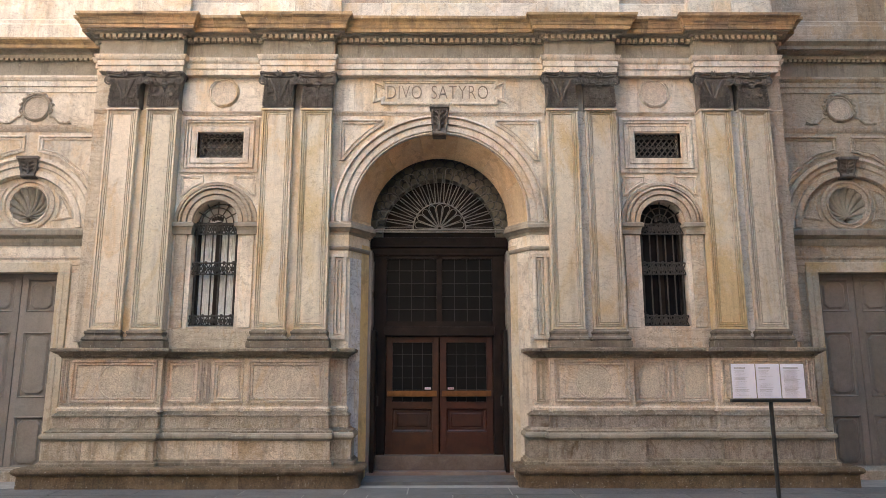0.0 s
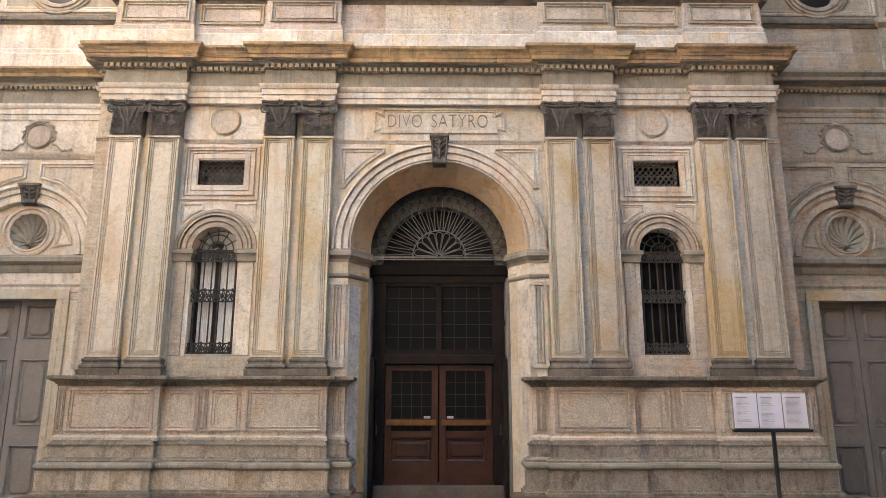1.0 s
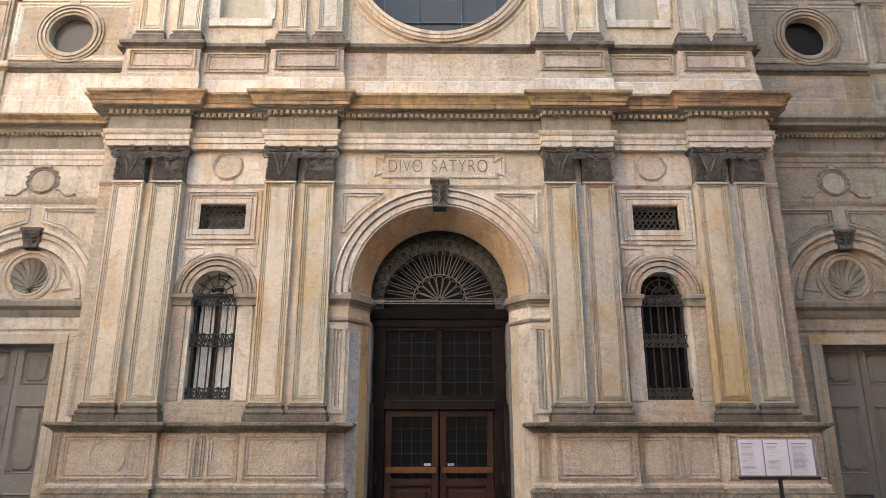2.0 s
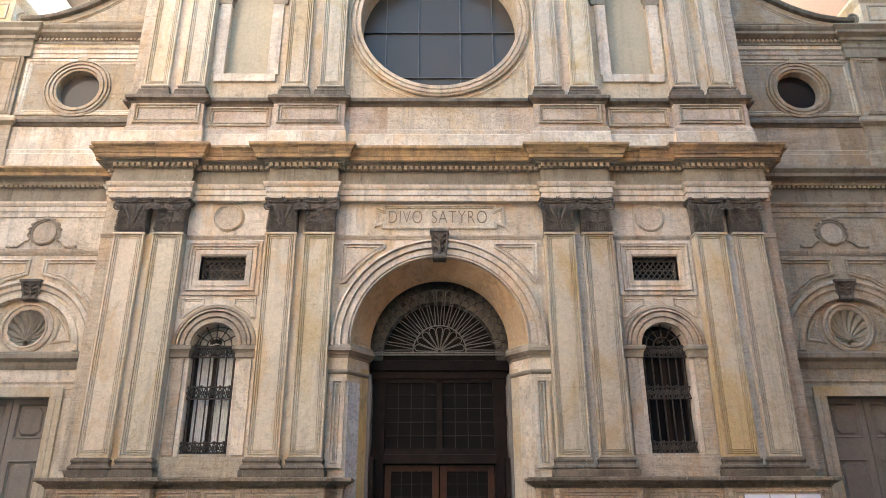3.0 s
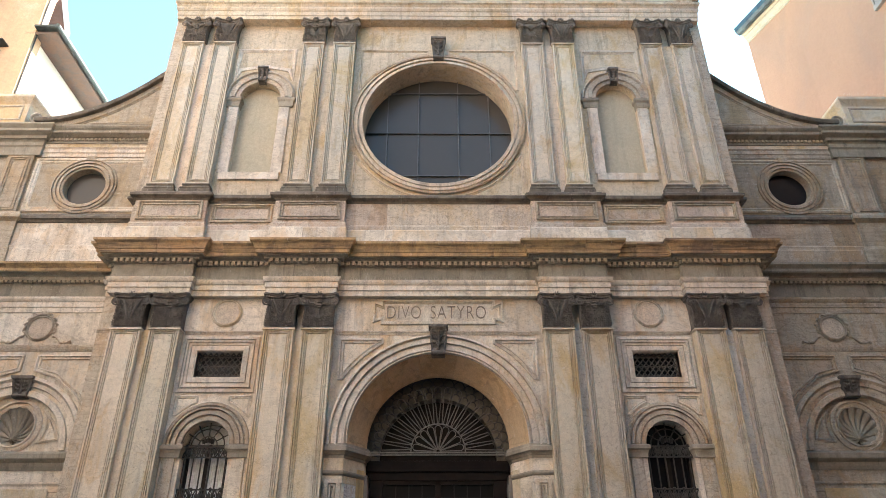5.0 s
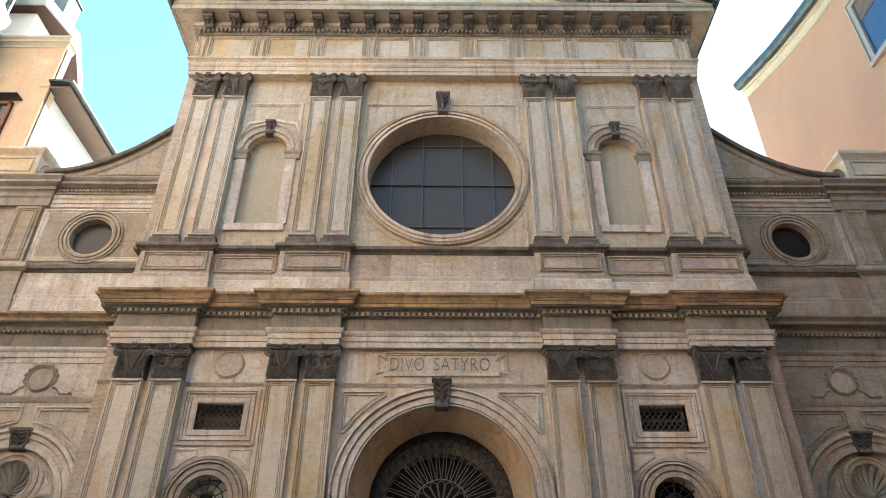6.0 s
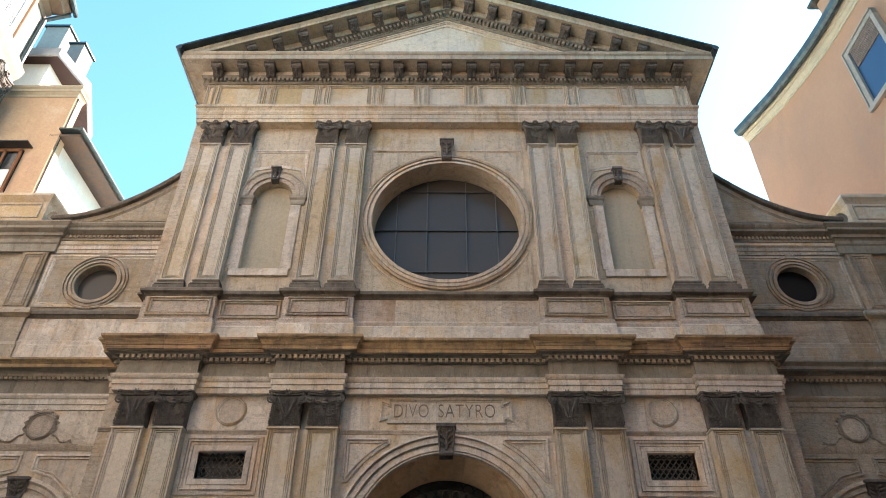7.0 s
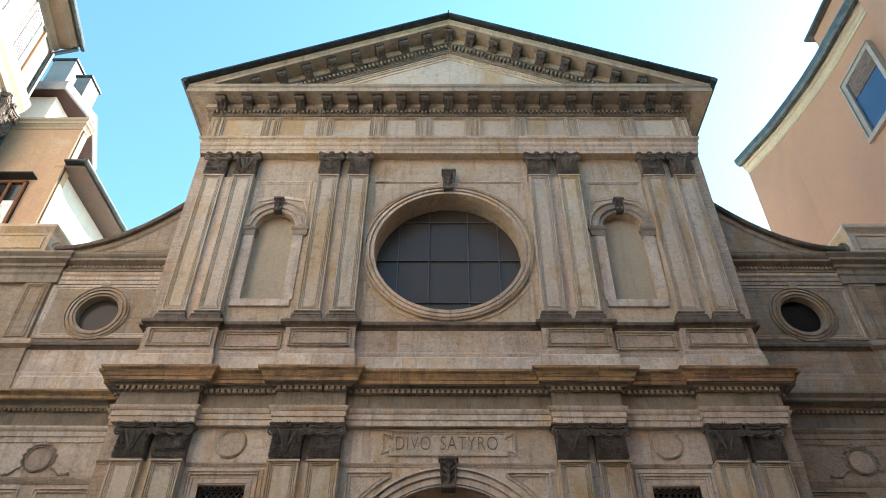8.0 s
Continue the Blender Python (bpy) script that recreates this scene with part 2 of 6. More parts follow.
def course(name, path, profile, mat, parent, label="", long=1.7):
    """A moulded course laid in separate blocks: corner blocks wrap round the breaks of the plan path."""
    rnd = random.Random(len(path) + int(1000 * profile[1][1]))
    n = len(path)
    nrm = []
    for a, b in zip(path, path[1:]):
        d = Vector((b[0] - a[0], b[1] - a[1])).normalized()
        nrm.append(Vector((d.y, -d.x)))
    pieces, run = [], []
    for i in range(n):
        ns = nrm[max(0, i - 1):i + 1]
        run.append((Vector(path[i]), ns[0] if len(ns) == 1 else (ns[0] + ns[1]) / max(0.2, 1 + ns[0].dot(ns[1]))))
        if i < n - 1:
            a, b = Vector(path[i]), Vector(path[i + 1])
            size = (b - a).length
            for k in range(int(size / long + 0.45) if size > 0.75 else 0):
                cuts = max(1, int(size / long + 0.45))
                at = a.lerp(b, (k + 0.5 + rnd.uniform(-0.18, 0.18)) / cuts)
                u = (b - a).normalized() * 0.0016
                run.append((at - u, nrm[i]))
                pieces.append(run)
                run = [(at + u, nrm[i])]
    pieces.append(run)
    for run in pieces:
        bm = bmesh.new()
        rings = [[bm.verts.new((p.x + o.x * k, p.y + o.y * k, z)) for k, z in profile] for p, o in run]
        for a, b in zip(rings, rings[1:]):
            for j in range(len(profile) - 1):
                bm.faces.new((a[j], b[j], b[j + 1], a[j + 1]))
        for r in (rings[0], rings[-1]):
            if len(profile) > 2:
                bm.faces.new(r)
        part(name + "_block", bm, mat, parent, label)


def plate(bm, outer, holes, y, back=None, depths=None):
    """A wall face in the x-z plane at y with holes; each hole has a reveal to the depth given."""
    edges = []
    for loop in [outer] + holes:
        vs = [bm.verts.new((x, y, z)) for x, z in loop]
        edges += [bm.edges.new((vs[i], vs[(i + 1) % len(vs)])) for i in range(len(vs))]
    bmesh.ops.triangle_fill(bm, use_beauty=True, use_dissolve=False, edges=edges)
    for k, loop in enumerate(holes):
        d = depths[k] if depths else 0.3
        tunnel(bm, loop, y, y + d)
    if back is not None:
        tunnel(bm, outer, y, back)


def tunnel(bm, loop, y0, y1, closed=True, loop2=None):
    a = [bm.verts.new((x, y0, z)) for x, z in loop]
    b = [bm.verts.new((x, y1, z)) for x, z in (loop2 or loop)]
    for i in range(len(loop) if closed else len(loop) - 1):
        j = (i + 1) % len(loop)
        bm.faces.new((a[i], a[j], b[j], b[i]))


def sheet(bm, loop, y):
    bm.faces.new([bm.verts.new((x, y, z)) for x, z in loop])


def rect(x0, x1, z0, z1):
    return [(x0, z0), (x1, z0), (x1, z1), (x0, z1)]


def circle(cx, cz, r, n=64):
    return [(cx + r * math.cos(2 * math.pi * i / n), cz + r * math.sin(2 * math.pi * i / n)) for i in range(n)]


def arched(cx, half, z0, spring, n=24):
    return [(cx + half, z0)] + [(cx + half * math.cos(math.pi * i / n), spring + half * math.sin(math.pi * i / n)) for i in range(n + 1)] + [(cx - half, z0)]


def arc(bm, cx, cz, profile, a0=0.0, a1=math.pi, n=32, stilt=0.0):
    """Turns a profile of (radius, y) round a centre in the x-z plane; stilt carries both ends of a half circle down."""
    face = profile[0][1]
    profile = [(r, face + (y - face) * 1.8 if y < face else y) for r, y in profile]
    full = abs(a1 - a0) > 2 * math.pi - 1e-4
    rings = []
    for i in range(n if full else n + 1):
        a = a0 + (a1 - a0) * i / n
        rings.append([bm.verts.new((cx + r * math.cos(a), y, cz + r * math.sin(a))) for r, y in profile])
    if stilt:
        for end, u in ((0, 1), (len(rings), -1)):
            rings.insert(end, [bm.verts.new((cx + u * r, y, cz - stilt)) for r, y in profile])
    for i in range(len(rings) if full else len(rings) - 1):
        p, q = rings[i], rings[(i + 1) % len(rings)]
        for j in range(len(profile) - 1):
            bm.faces.new((p[j], q[j], q[j + 1], p[j + 1]))
    if not full:
        for r in (rings[0], rings[-1]):
            if len(profile) > 2:
                bm.faces.new(r)


def border(bm, loop, profile, relief=1.6, spread=1.4):
    """A moulding of (inset, y) round a closed loop (counter-clockwise) in the x-z plane."""
    n = len(loop)
    face = profile[0][1]
    profile = [(k * spread, face + (y - face) * relief if y < face else y) for k, y in profile]
    rings = []
    for i in range(n):
        a, b, c = Vector(loop[i - 1]), Vector(loop[i]), Vector(loop[(i + 1) % n])
        d1, d2 = (b - a).normalized(), (c - b).normalized()
        n1, n2 = Vector((-d1.y, d1.x)), Vector((-d2.y, d2.x))
        o = (n1 + n2) / max(0.25, 1 + n1.dot(n2))
        rings.append([bm.verts.new((b.x + o.x * k, y, b.y + o.y * k)) for k, y in profile])
    for i in range(n):
        p, q = rings[i], rings[(i + 1) % n]
        for j in range(len(profile) - 1):
            bm.faces.new((p[j], q[j], q[j + 1], p[j + 1]))


def tube(bm, pts, r, seg=5, closed=False):
    pts = [Vector(p) for p in pts]
    n = len(pts)
    rings = []
    for i in range(n):
        a = pts[i - 1] if (i > 0 or closed) else pts[i]
        b = pts[(i + 1) % n] if (i < n - 1 or closed) else pts[i]
        d = (b - a).normalized()
        u = d.cross(Vector((0, 1, 0)))
        if u.length < 0.05:
            u = d.cross(Vector((1, 0, 0)))
        u.normalize()
        v = d.cross(u)
        rad = r[i] if isinstance(r, (list, tuple)) else r
        rings.append([bm.verts.new(pts[i] + rad * (u * math.cos(2 * math.pi * k / seg) + v * math.sin(2 * math.pi * k / seg))) for k in range(seg)])
    for i in range(n if closed else n - 1):
        p, q = rings[i], rings[(i + 1) % n]
        for k in range(seg):
            bm.faces.new((p[k], p[(k + 1) % seg], q[(k + 1) % seg], q[k]))
    if not closed:
        bm.faces.new(rings[0])
        bm.faces.new(rings[-1])


def ball(bm, c, r, sq=(1, 1, 1), seg=8):
    bmesh.ops.create_uvsphere(bm, u_segments=seg, v_segments=max(4, seg // 2 + 1), radius=1,
                              matrix=Matrix.LocRotScale(c, None, (r * sq[0], r * sq[1], r * sq[2])))


def leaf(bm, x, y, z, w, h, lean=0.0, curl=0.10, turn=0.0):
    """An acanthus leaf that rises from its foot, lobed, ribbed, with its tip curled forward (-y)."""
    rows, cols = 8, 6
    grid = []
    for i in range(rows + 1):
        s = i / rows
        wide = w * (0.55 + 0.45 * math.sin(math.pi * min(1, s * 0.9 + 0.1))) * (1 - 0.75 * max(0, s - 0.7) / 0.3)
        wide *= 1 + 0.18 * math.cos(i * math.pi)
        out = curl * s ** 3 + 0.02
        up = h * (s - 0.28 * max(0, s - 0.75) ** 1.0 * s)
        row = []
        for j in range(cols + 1):
            k = j / cols * 2 - 1
            px = k * wide / 2 + lean * s * s
            py = -out + 0.03 * abs(k) - 0.012 * math.cos(k * math.pi * 2)
            pz = up - 0.035 * abs(k) * h
            row.append(bm.verts.new((x + px * math.cos(turn) - py * math.sin(turn), y + px * math.sin(turn) + py * math.cos(turn), z + pz)))
        grid.append(row)
    for i in range(rows):
        for j in range(cols):
            bm.faces.new((grid[i][j], grid[i][j + 1], grid[i + 1][j + 1], grid[i + 1][j]))


def acanthus(bm, x, y, z, w, h, lean=0.0):
    """A carved leaf in relief: a rib with pairs of lobes and a curled tip."""
    tube(bm, [(x, y, z), (x + lean * 0.4, y - 0.015, z + 0.5 * h), (x + lean, y - 0.05, z + 0.92 * h)], [0.10 * w, 0.09 * w, 0.06 * w], 5)
    for i in range(4):
        q = (i + 0.4) / 4.4
        wide = w * (0.50 - 0.22 * q) * (0.75 + 0.5 * math.sin(math.pi * min(1.0, q + 0.25)))
        for s in (-1, 1):
            m = Matrix.Translation((x + lean * q + s * wide * 0.62, y - 0.012 - 0.03 * q, z + h * (q + 0.10))) @ Matrix.Rotation(s * radians(38), 4, "Y")
            bmesh.ops.create_uvsphere(bm, u_segments=6, v_segments=5, radius=1, matrix=m @ Matrix.Diagonal((wide * 0.30, 0.022, h * 0.14, 1)))
    ball(bm, (x + lean, y - 0.055, z + 0.93 * h), 0.13 * w, (1.3, 0.9, 0.8), 6)


def spiral(bm, c, r, turns=1.6, thick=0.022, flip=1, start=0.0):
    pts, rad = [], []
    for i in range(19):
        s = i / 18
        a = start + flip * s * turns * 2 * math.pi
        k = r * (1 - 0.82 * s)
        pts.append((c[0] + k * math.cos(a), c[1] - 0.02 * s, c[2] + k * math.sin(a)))
        rad.append(thick * (1 - 0.4 * s))
    tube(bm, pts, rad, 5)


def mirror_path(half):
    """A plan path given from the outer left to the middle, completed to the right."""
    return half + [(-x, y) for x, y in reversed(half)]
# ---- ground ----
bm = bmesh.new()
box(bm, -400, 400, -400, 400, -0.3, -0.03)
ground = tagged(part("ground", bm, PAVING), "grey stone ground reaching out to the horizon", "ground", kind="structure")

church = thing("church", "marble church front with paired pilasters, two storeys and a pediment", "church")

# plan of the front: outer edge, pilaster pairs, bays between
BAY = 3.77


def front(fr, fb, outer=5.86, inner=1.80, strip=None, mid=(4.40, 3.07), back=0.9):
    half = [(-outer - (0.1 if strip is not None else 0), back)]
    if strip is not None:
        half += [(-outer - 0.1, strip), (-outer, strip)]
    half += [(-outer, fr), (-mid[0], fr), (-mid[0], fb), (-mid[1], fb), (-mid[1], fr), (-inner, fr), (-inner, fb)]
    return half


# ---- walls of the centre block ----
RISE, SPLAY, STILT, INNER = 4.27, 1.49, 0.07, 1.20
holes = [[(SPLAY, 0.0)] + arched(0, SPLAY, 0.01, RISE, 40)[1:-1] + [(-SPLAY, 0.0)]]
depths = [0.02]
for s in (-1, 1):
    holes += [arched(s * BAY, 0.385, 2.45, 4.20), rect(s * BAY - 0.395, s * BAY + 0.395, 5.33, 5.80)]
    depths += [0.42, 0.25]
bm = bmesh.new()
portal = holes[0]
plate(bm, [(-1.9, 0.0), (-SPLAY, 0.0)] + list(reversed(portal))[1:-1] + [(SPLAY, 0.0), (1.9, 0.0), (1.9, 6.82), (-1.9, 6.82)], [], 0.0)
part("portal_wall", bm, MARBLE, church, "pale veined marble wall")
for s in (-1, 1):
    k = 1 if s < 0 else 3
    bm = bmesh.new()
    plate(bm, rect(*sorted((s * 4.6, s * 2.9)), 0.0, 6.82), holes[k:k + 2], 0.0, depths=depths[k:k + 2])
    part("bay_wall", bm, MARBLE, church, "pale veined marble wall")
    bm = bmesh.new()
    plate(bm, rect(*sorted((s * 2.9, s * 1.9)), 0.0, 6.82), [], 0.0)
    part("pier_wall", bm, MARBLE, church, "pale veined marble wall")
    bm = bmesh.new()
    plate(bm, rect(*sorted((s * 5.92, s * 4.6)), 0.0, 6.82), [], 0.0)
    part("pier_wall", bm, MARBLE, church, "pale veined marble wall")

bm = bmesh.new()
holes = [circle(0, 10.83, 1.57)] + [arched(s * BAY, 0.43, 9.53, 11.42) for s in (-1, 1)]
plate(bm, rect(-5.87, 5.87, 7.6, 13.6), holes, 0.0, depths=[0.52, 0.16, 0.16])
for s in (-1, 1):
    box(bm, s * 5.87, s * 5.85, 0.0, 1.1, 7.6, 15.3)
part("upper_wall", bm, HONEY, church, "pale veined marble wall")

GAP = material("pale_grey_marble", (0.56, 0.52, 0.47), (0.47, 0.44, 0.41), (0.48, 0.37, 0.22), vein=0.5, streak=0.5, scale=1.5, third_at=0.56)
# narrow slabs in the gaps of the pilaster pairs
for s in (-1, 1):
    for x in (5.065, 2.43):
        for z0, z1 in ((2.2, 6.15), (8.92, 12.88)):
            bm = bmesh.new()
            box(bm, s * x - 0.12, s * x + 0.12, -0.13 if z0 < 5 else -0.11, 0.02, z0, z1, 0.004)
            part("gap_slab", bm, HONEY if z0 > 5 else TAN if s < 0 else GAP, church, "narrow weathered slab between pilasters")
# outer strips beside the end pilasters
for s in (-1, 1):
    bm = bmesh.new()
    box(bm, s * 5.55, s * 5.94, -0.10, 0.9, 2.2, 6.82, 0.008)
    part("side_strip", bm, ROSE, church)
    bm = bmesh.new()
    box(bm, s * 5.55, s * 5.88, -0.10, 0.9, 8.85, 13.6, 0.008)
    part("side_strip", bm, ROSE, church)


STAINED = material("stained_plinth_marble", (0.64, 0.535, 0.425), (0.51, 0.425, 0.335), (0.38, 0.27, 0.165), scale=2.2, streak=0.75, third_at=0.54, bump=0.5, grain=0.18, vein=0.5, vary=0.20)
SPOTTED = material("brown_spotted_plinth_marble", (0.46, 0.39, 0.325), (0.36, 0.30, 0.245), (0.17, 0.11, 0.065), scale=4.0, streak=0.6, third_at=0.56, bump=0.6, grain=0.18, vein=0.5, chip=1.5, vary=0.20)
BENCH = material("dark_bench_stone", (0.135, 0.094, 0.055), (0.215, 0.155, 0.10), (0.095, 0.07, 0.045), vein=0.3, chip=1.8, scale=2.0, streak=0.6, bump=0.7, grain=0.25)



def hammered(bm, cx, cz, rx, rz, y, cell=0.017):
    """A flat round or long field whose face is chiselled into small uneven pits."""
    rnd = random.Random(int(abs(cx) * 100))
    straight = rz - rx
    bm.faces.new([bm.verts.new((cx + rx * math.cos(2 * math.pi * i / 48), y, cz + math.copysign(straight, math.sin(2 * math.pi * (i + 0.5) / 48)) + rx * math.sin(2 * math.pi * i / 48))) for i in range(48)])
    n, k = int(rx / cell) + 1, int(rz / cell) + 1
    grid = {}
    for i in range(-n, n + 1):
        for j in range(-k, k + 1):
            x, z = (i + rnd.uniform(-0.35, 0.35)) * cell, (j + rnd.uniform(-0.35, 0.35)) * cell
            if math.hypot(x, max(0.0, abs(z) - straight)) < rx:
                grid[i, j] = bm.verts.new((cx + x, y - rnd.choice((0.0005, 0.001, 0.004, 0.007)), cz + z))
    for i, j in list(grid):
        q = [grid.get(p) for p in ((i, j), (i + 1, j), (i + 1, j + 1), (i, j + 1))]
        if all(q):
            bm.faces.new(q)


PEDESTAL = material("pale_pedestal_marble", (0.66, 0.55, 0.445), (0.54, 0.45, 0.37), (0.56, 0.40, 0.25), vein=0.6, layers=0.15, streak=0.6, rough=0.62, scale=1.5, third_at=0.53, bump=0.4, grain=0.15, vary=0.18, streak_colour=(0.15, 0.115, 0.09))
LEDGE = material("worn_brown_ledge_stone", (0.205, 0.165, 0.12), (0.30, 0.245, 0.18), (0.40, 0.34, 0.27), vein=0.3, chip=1.6, streak=0.6, scale=2.5, bump=0.55, grain=0.18, third_at=0.60, streak_colour=(0.05, 0.04, 0.03))


# ---- pedestals, left and right of the portal ----
def pedestal_path(s, grow, fr, fb, fi, end):
    p = [(-5.97 - grow, 0.7), (-5.97 - grow, fr), (-4.39 + grow * 0.4, fr), (-4.39 + grow * 0.4, fb), (-3.09 - grow * 0.9, fb), (-3.09 - grow * 0.9, fr),
         (-1.76 + grow, fr), (-1.76 + grow, fi), (-end, fi), (-end, 0.35)]
    return p if s < 0 else [(-x, y) for x, y in reversed(p)]


for s in (-1, 1):
    bm = bmesh.new()
    sweep(bm, pedestal_path(s, 0.0, -0.28, -0.15, -0.10, 1.50), [(-0.1, 1.10), (0.03, 1.10), (0.03, 1.15), (0, 1.18), (0, 1.95), (-0.1, 1.95)])
    ped = part("pedestal", bm, PEDESTAL, church, "rosy veined marble pedestal on stained plinths")
    P0, P1, P2 = pedestal_path(s, 0.0, -0.28, -0.15, -0.10, 1.50), pedestal_path(s, 0.03, -0.36, -0.24, -0.20, 1.44), pedestal_path(s, 0.08, -0.48, -0.37, -0.30, 1.38)
    for name, pth, prof, mat, label in (
        ("cap_moulding", P0, [(-0.15, 1.93), (0.02, 1.93), (0.022, 1.955), (0.045, 1.965), (0.05, 1.985), (0.09, 2.005), (0.12, 2.03), (0.145, 2.035), (0.145, 2.075), (0.13, 2.09), (-0.3, 2.105)], LEDGE, "dark weathered stone moulding"),
        ("upper_plinth", P1, [(-0.2, 0.84), (0.0, 0.84), (0.0, 1.03), (-0.2, 1.03)], GRANITE if s < 0 else SPOTTED, "stained stone plinth course"),
        ("plinth_slope", P1, [(-0.2, 1.025), (0.012, 1.025), (0.012, 1.05), (-0.02, 1.075), (-0.05, 1.115), (-0.2, 1.12)], LEDGE, "dark sloped ledge"),
        ("plinth_ledge", P1, [(-0.2, 0.79), (0.075, 0.79), (0.075, 0.815), (0.03, 0.835), (0.012, 0.86), (-0.2, 0.86)], LEDGE, "dark ledge between the plinths"),
        ("lower_plinth", P2, [(-0.2, 0.38), (0.0, 0.38), (0.0, 0.68), (-0.2, 0.68)], STAINED if s < 0 else SPOTTED, "stained pale marble course"),
        ("plinth_lip", P2, [(-0.2, 0.675), (0.012, 0.675), (0.02, 0.695), (0.045, 0.71), (0.05, 0.72), (0.05, 0.755), (0.03, 0.785), (-0.2, 0.80)], FRIEZE, "moulded lip of the lower plinth"),
        ("plinth_foot", P2, [(-0.2, 0.30), (0.06, 0.30), (0.06, 0.345), (0.03, 0.36), (0.015, 0.395), (-0.2, 0.40)], LEDGE, "dark foot moulding"),
    ):
        course(name, pth, prof, mat, ped, label, 1.5)
    for x0, x1 in ((-6.30, -4.40), (-4.395, -3.00), (-2.995, -1.22)):
        pth = [(x0, -0.66), (x1, -0.66)]
        if x0 < -6:
            pth = [(x0, 0.7)] + pth
        if x1 > -1.3:
            pth = [(x0, -0.66), (-1.40, -0.66), (-1.30, -0.63), (-1.23, -0.55), (-1.21, -0.45), (-1.21, 0.1)]
        pth = pth if s < 0 else [(-x, y) for x, y in reversed(pth)]
        bm = bmesh.new()
        sweep(bm, pth, [(-0.5, -0.03), (-0.012, -0.03), (0.0, -0.02), (-0.004, 0.17), (0.0, 0.19), (0.03, 0.205), (0.055, 0.23), (0.06, 0.255), (0.045, 0.285), (0.01, 0.302), (-0.5, 0.31)])
        part("bench_block", bm, BENCH, ped, "rounded dark stone step")
    # carved panels on the dies
    for x0, x1, y, shapes in ((5.80, 4.46, -0.28, [(5.10, 0.265, 0.265)]), (3.02, 1.82, -0.28, [(2.445, 0.268, 0.268)]),
                              (4.35, 3.86, -0.15, [(4.105, 0.155, 0.265)]), (3.62, 3.13, -0.15, [(3.36, 0.155, 0.265)]), (3.82, 3.66, -0.15, []),
                              (1.70, 1.56, -0.10, []), (5.95, 5.85, -0.28, [])):
        bm = bmesh.new()
        a, b = (-x0, -x1) if s < 0 else (x1, x0)
        border(bm, rect(a, b, 1.24, 1.90), [(0, y), (0.0, y - 0.022), (0.020, y - 0.026), (0.028, y - 0.004), (0.040, y - 0.004), (0.044, y - 0.018), (0.054, y - 0.018), (0.060, y - 0.001)], relief=1.1, spread=min(1.4, 6.5 * (b - a)))
        part("panel_border", bm, PEDESTAL, ped)
        for cx, rx, rz in shapes:
            bm = bmesh.new()
            m = 48
            rings = []
            for k, yy in ((0.016, y - 0.001), (0.014, y - 0.014), (0.002, y - 0.016), (-0.008, y - 0.003)):
                rings.append([bm.verts.new((s * cx + (rx + k) * math.cos(2 * math.pi * i / m), yy, 1.57 + math.copysign(rz - rx, math.sin(2 * math.pi * (i + 0.5) / m)) + (rx + k) * math.sin(2 * math.pi * i / m))) for i in range(m)])
            for p, q in zip(rings, rings[1:]):
                for i in range(m):
                    bm.faces.new((p[i], p[(i + 1) % m], q[(i + 1) % m], q[i]))
            hammered(bm, s * cx, 1.57, rx - 0.008, rz - 0.008, y - 0.003)
            part("carved_disc", bm, ROUGH, ped, "hammered marble disc")

# ---- pilasters ----
PW = 0.52


def shaft_mesh(z0, z1, w, mat, y=-0.22):
    bm = bmesh.new()
    h = w / 2
    box(bm, -h + 0.002, h - 0.002, y + 0.05, 0.0, z0, z1)
    border(bm, rect(-h, h, z0, z1), [(0, 0.0), (0, y), (0.026, y), (0.030, y + 0.030), (0.043, y + 0.034), (0.047, y + 0.008), (0.061, y + 0.008), (0.065, y + 0.036), (0.077, y + 0.040), (0.081, y + 0.014), (0.093, y + 0.014), (0.097, y + 0.034), (0.106, y + 0.036), (0.114, y + 0.020)], relief=1.0, spread=1.0)
    sheet(bm, rect(-h + 0.112, h - 0.112, z0 + 0.112, z1 - 0.112), y + 0.0205)
    box(bm, -h - 0.02, h + 0.02, y - 0.02, 0.0, z1 - 0.035, z1, 0.006)
    me = bpy.data.meshes.new("shaft")
    bmesh.ops.recalc_face_normals(bm, faces=bm.faces)
    bm.to_mesh(me)
    bm.free()
    me.materials.append(mat)
    return me


def base_mesh(z0, z1, w, y=-0.22):
    bm = bmesh.new()
    h, d = w / 2, z1 - z0
    sweep(bm, [(-h, 0.05), (-h, y), (h, y), (h, 0.05)],
          [(-0.1, z0), (0.07, z0), (0.07, z0 + 0.34 * d), (0.045, z0 + 0.36 * d), (0.062, z0 + 0.45 * d), (0.05, z0 + 0.56 * d), (0.025, z0 + 0.62 * d),
           (0.02, z0 + 0.72 * d), (0.035, z0 + 0.80 * d), (0.03, z0 + 0.90 * d), (0.005, z0 + 0.94 * d), (0.0, z1), (-0.1, z1)])
    me = bpy.data.meshes.new("base")
    bmesh.ops.recalc_face_normals(bm, faces=bm.faces)
    bm.to_mesh(me)
    bm.free()
    me.materials.append(DARK)
    return me


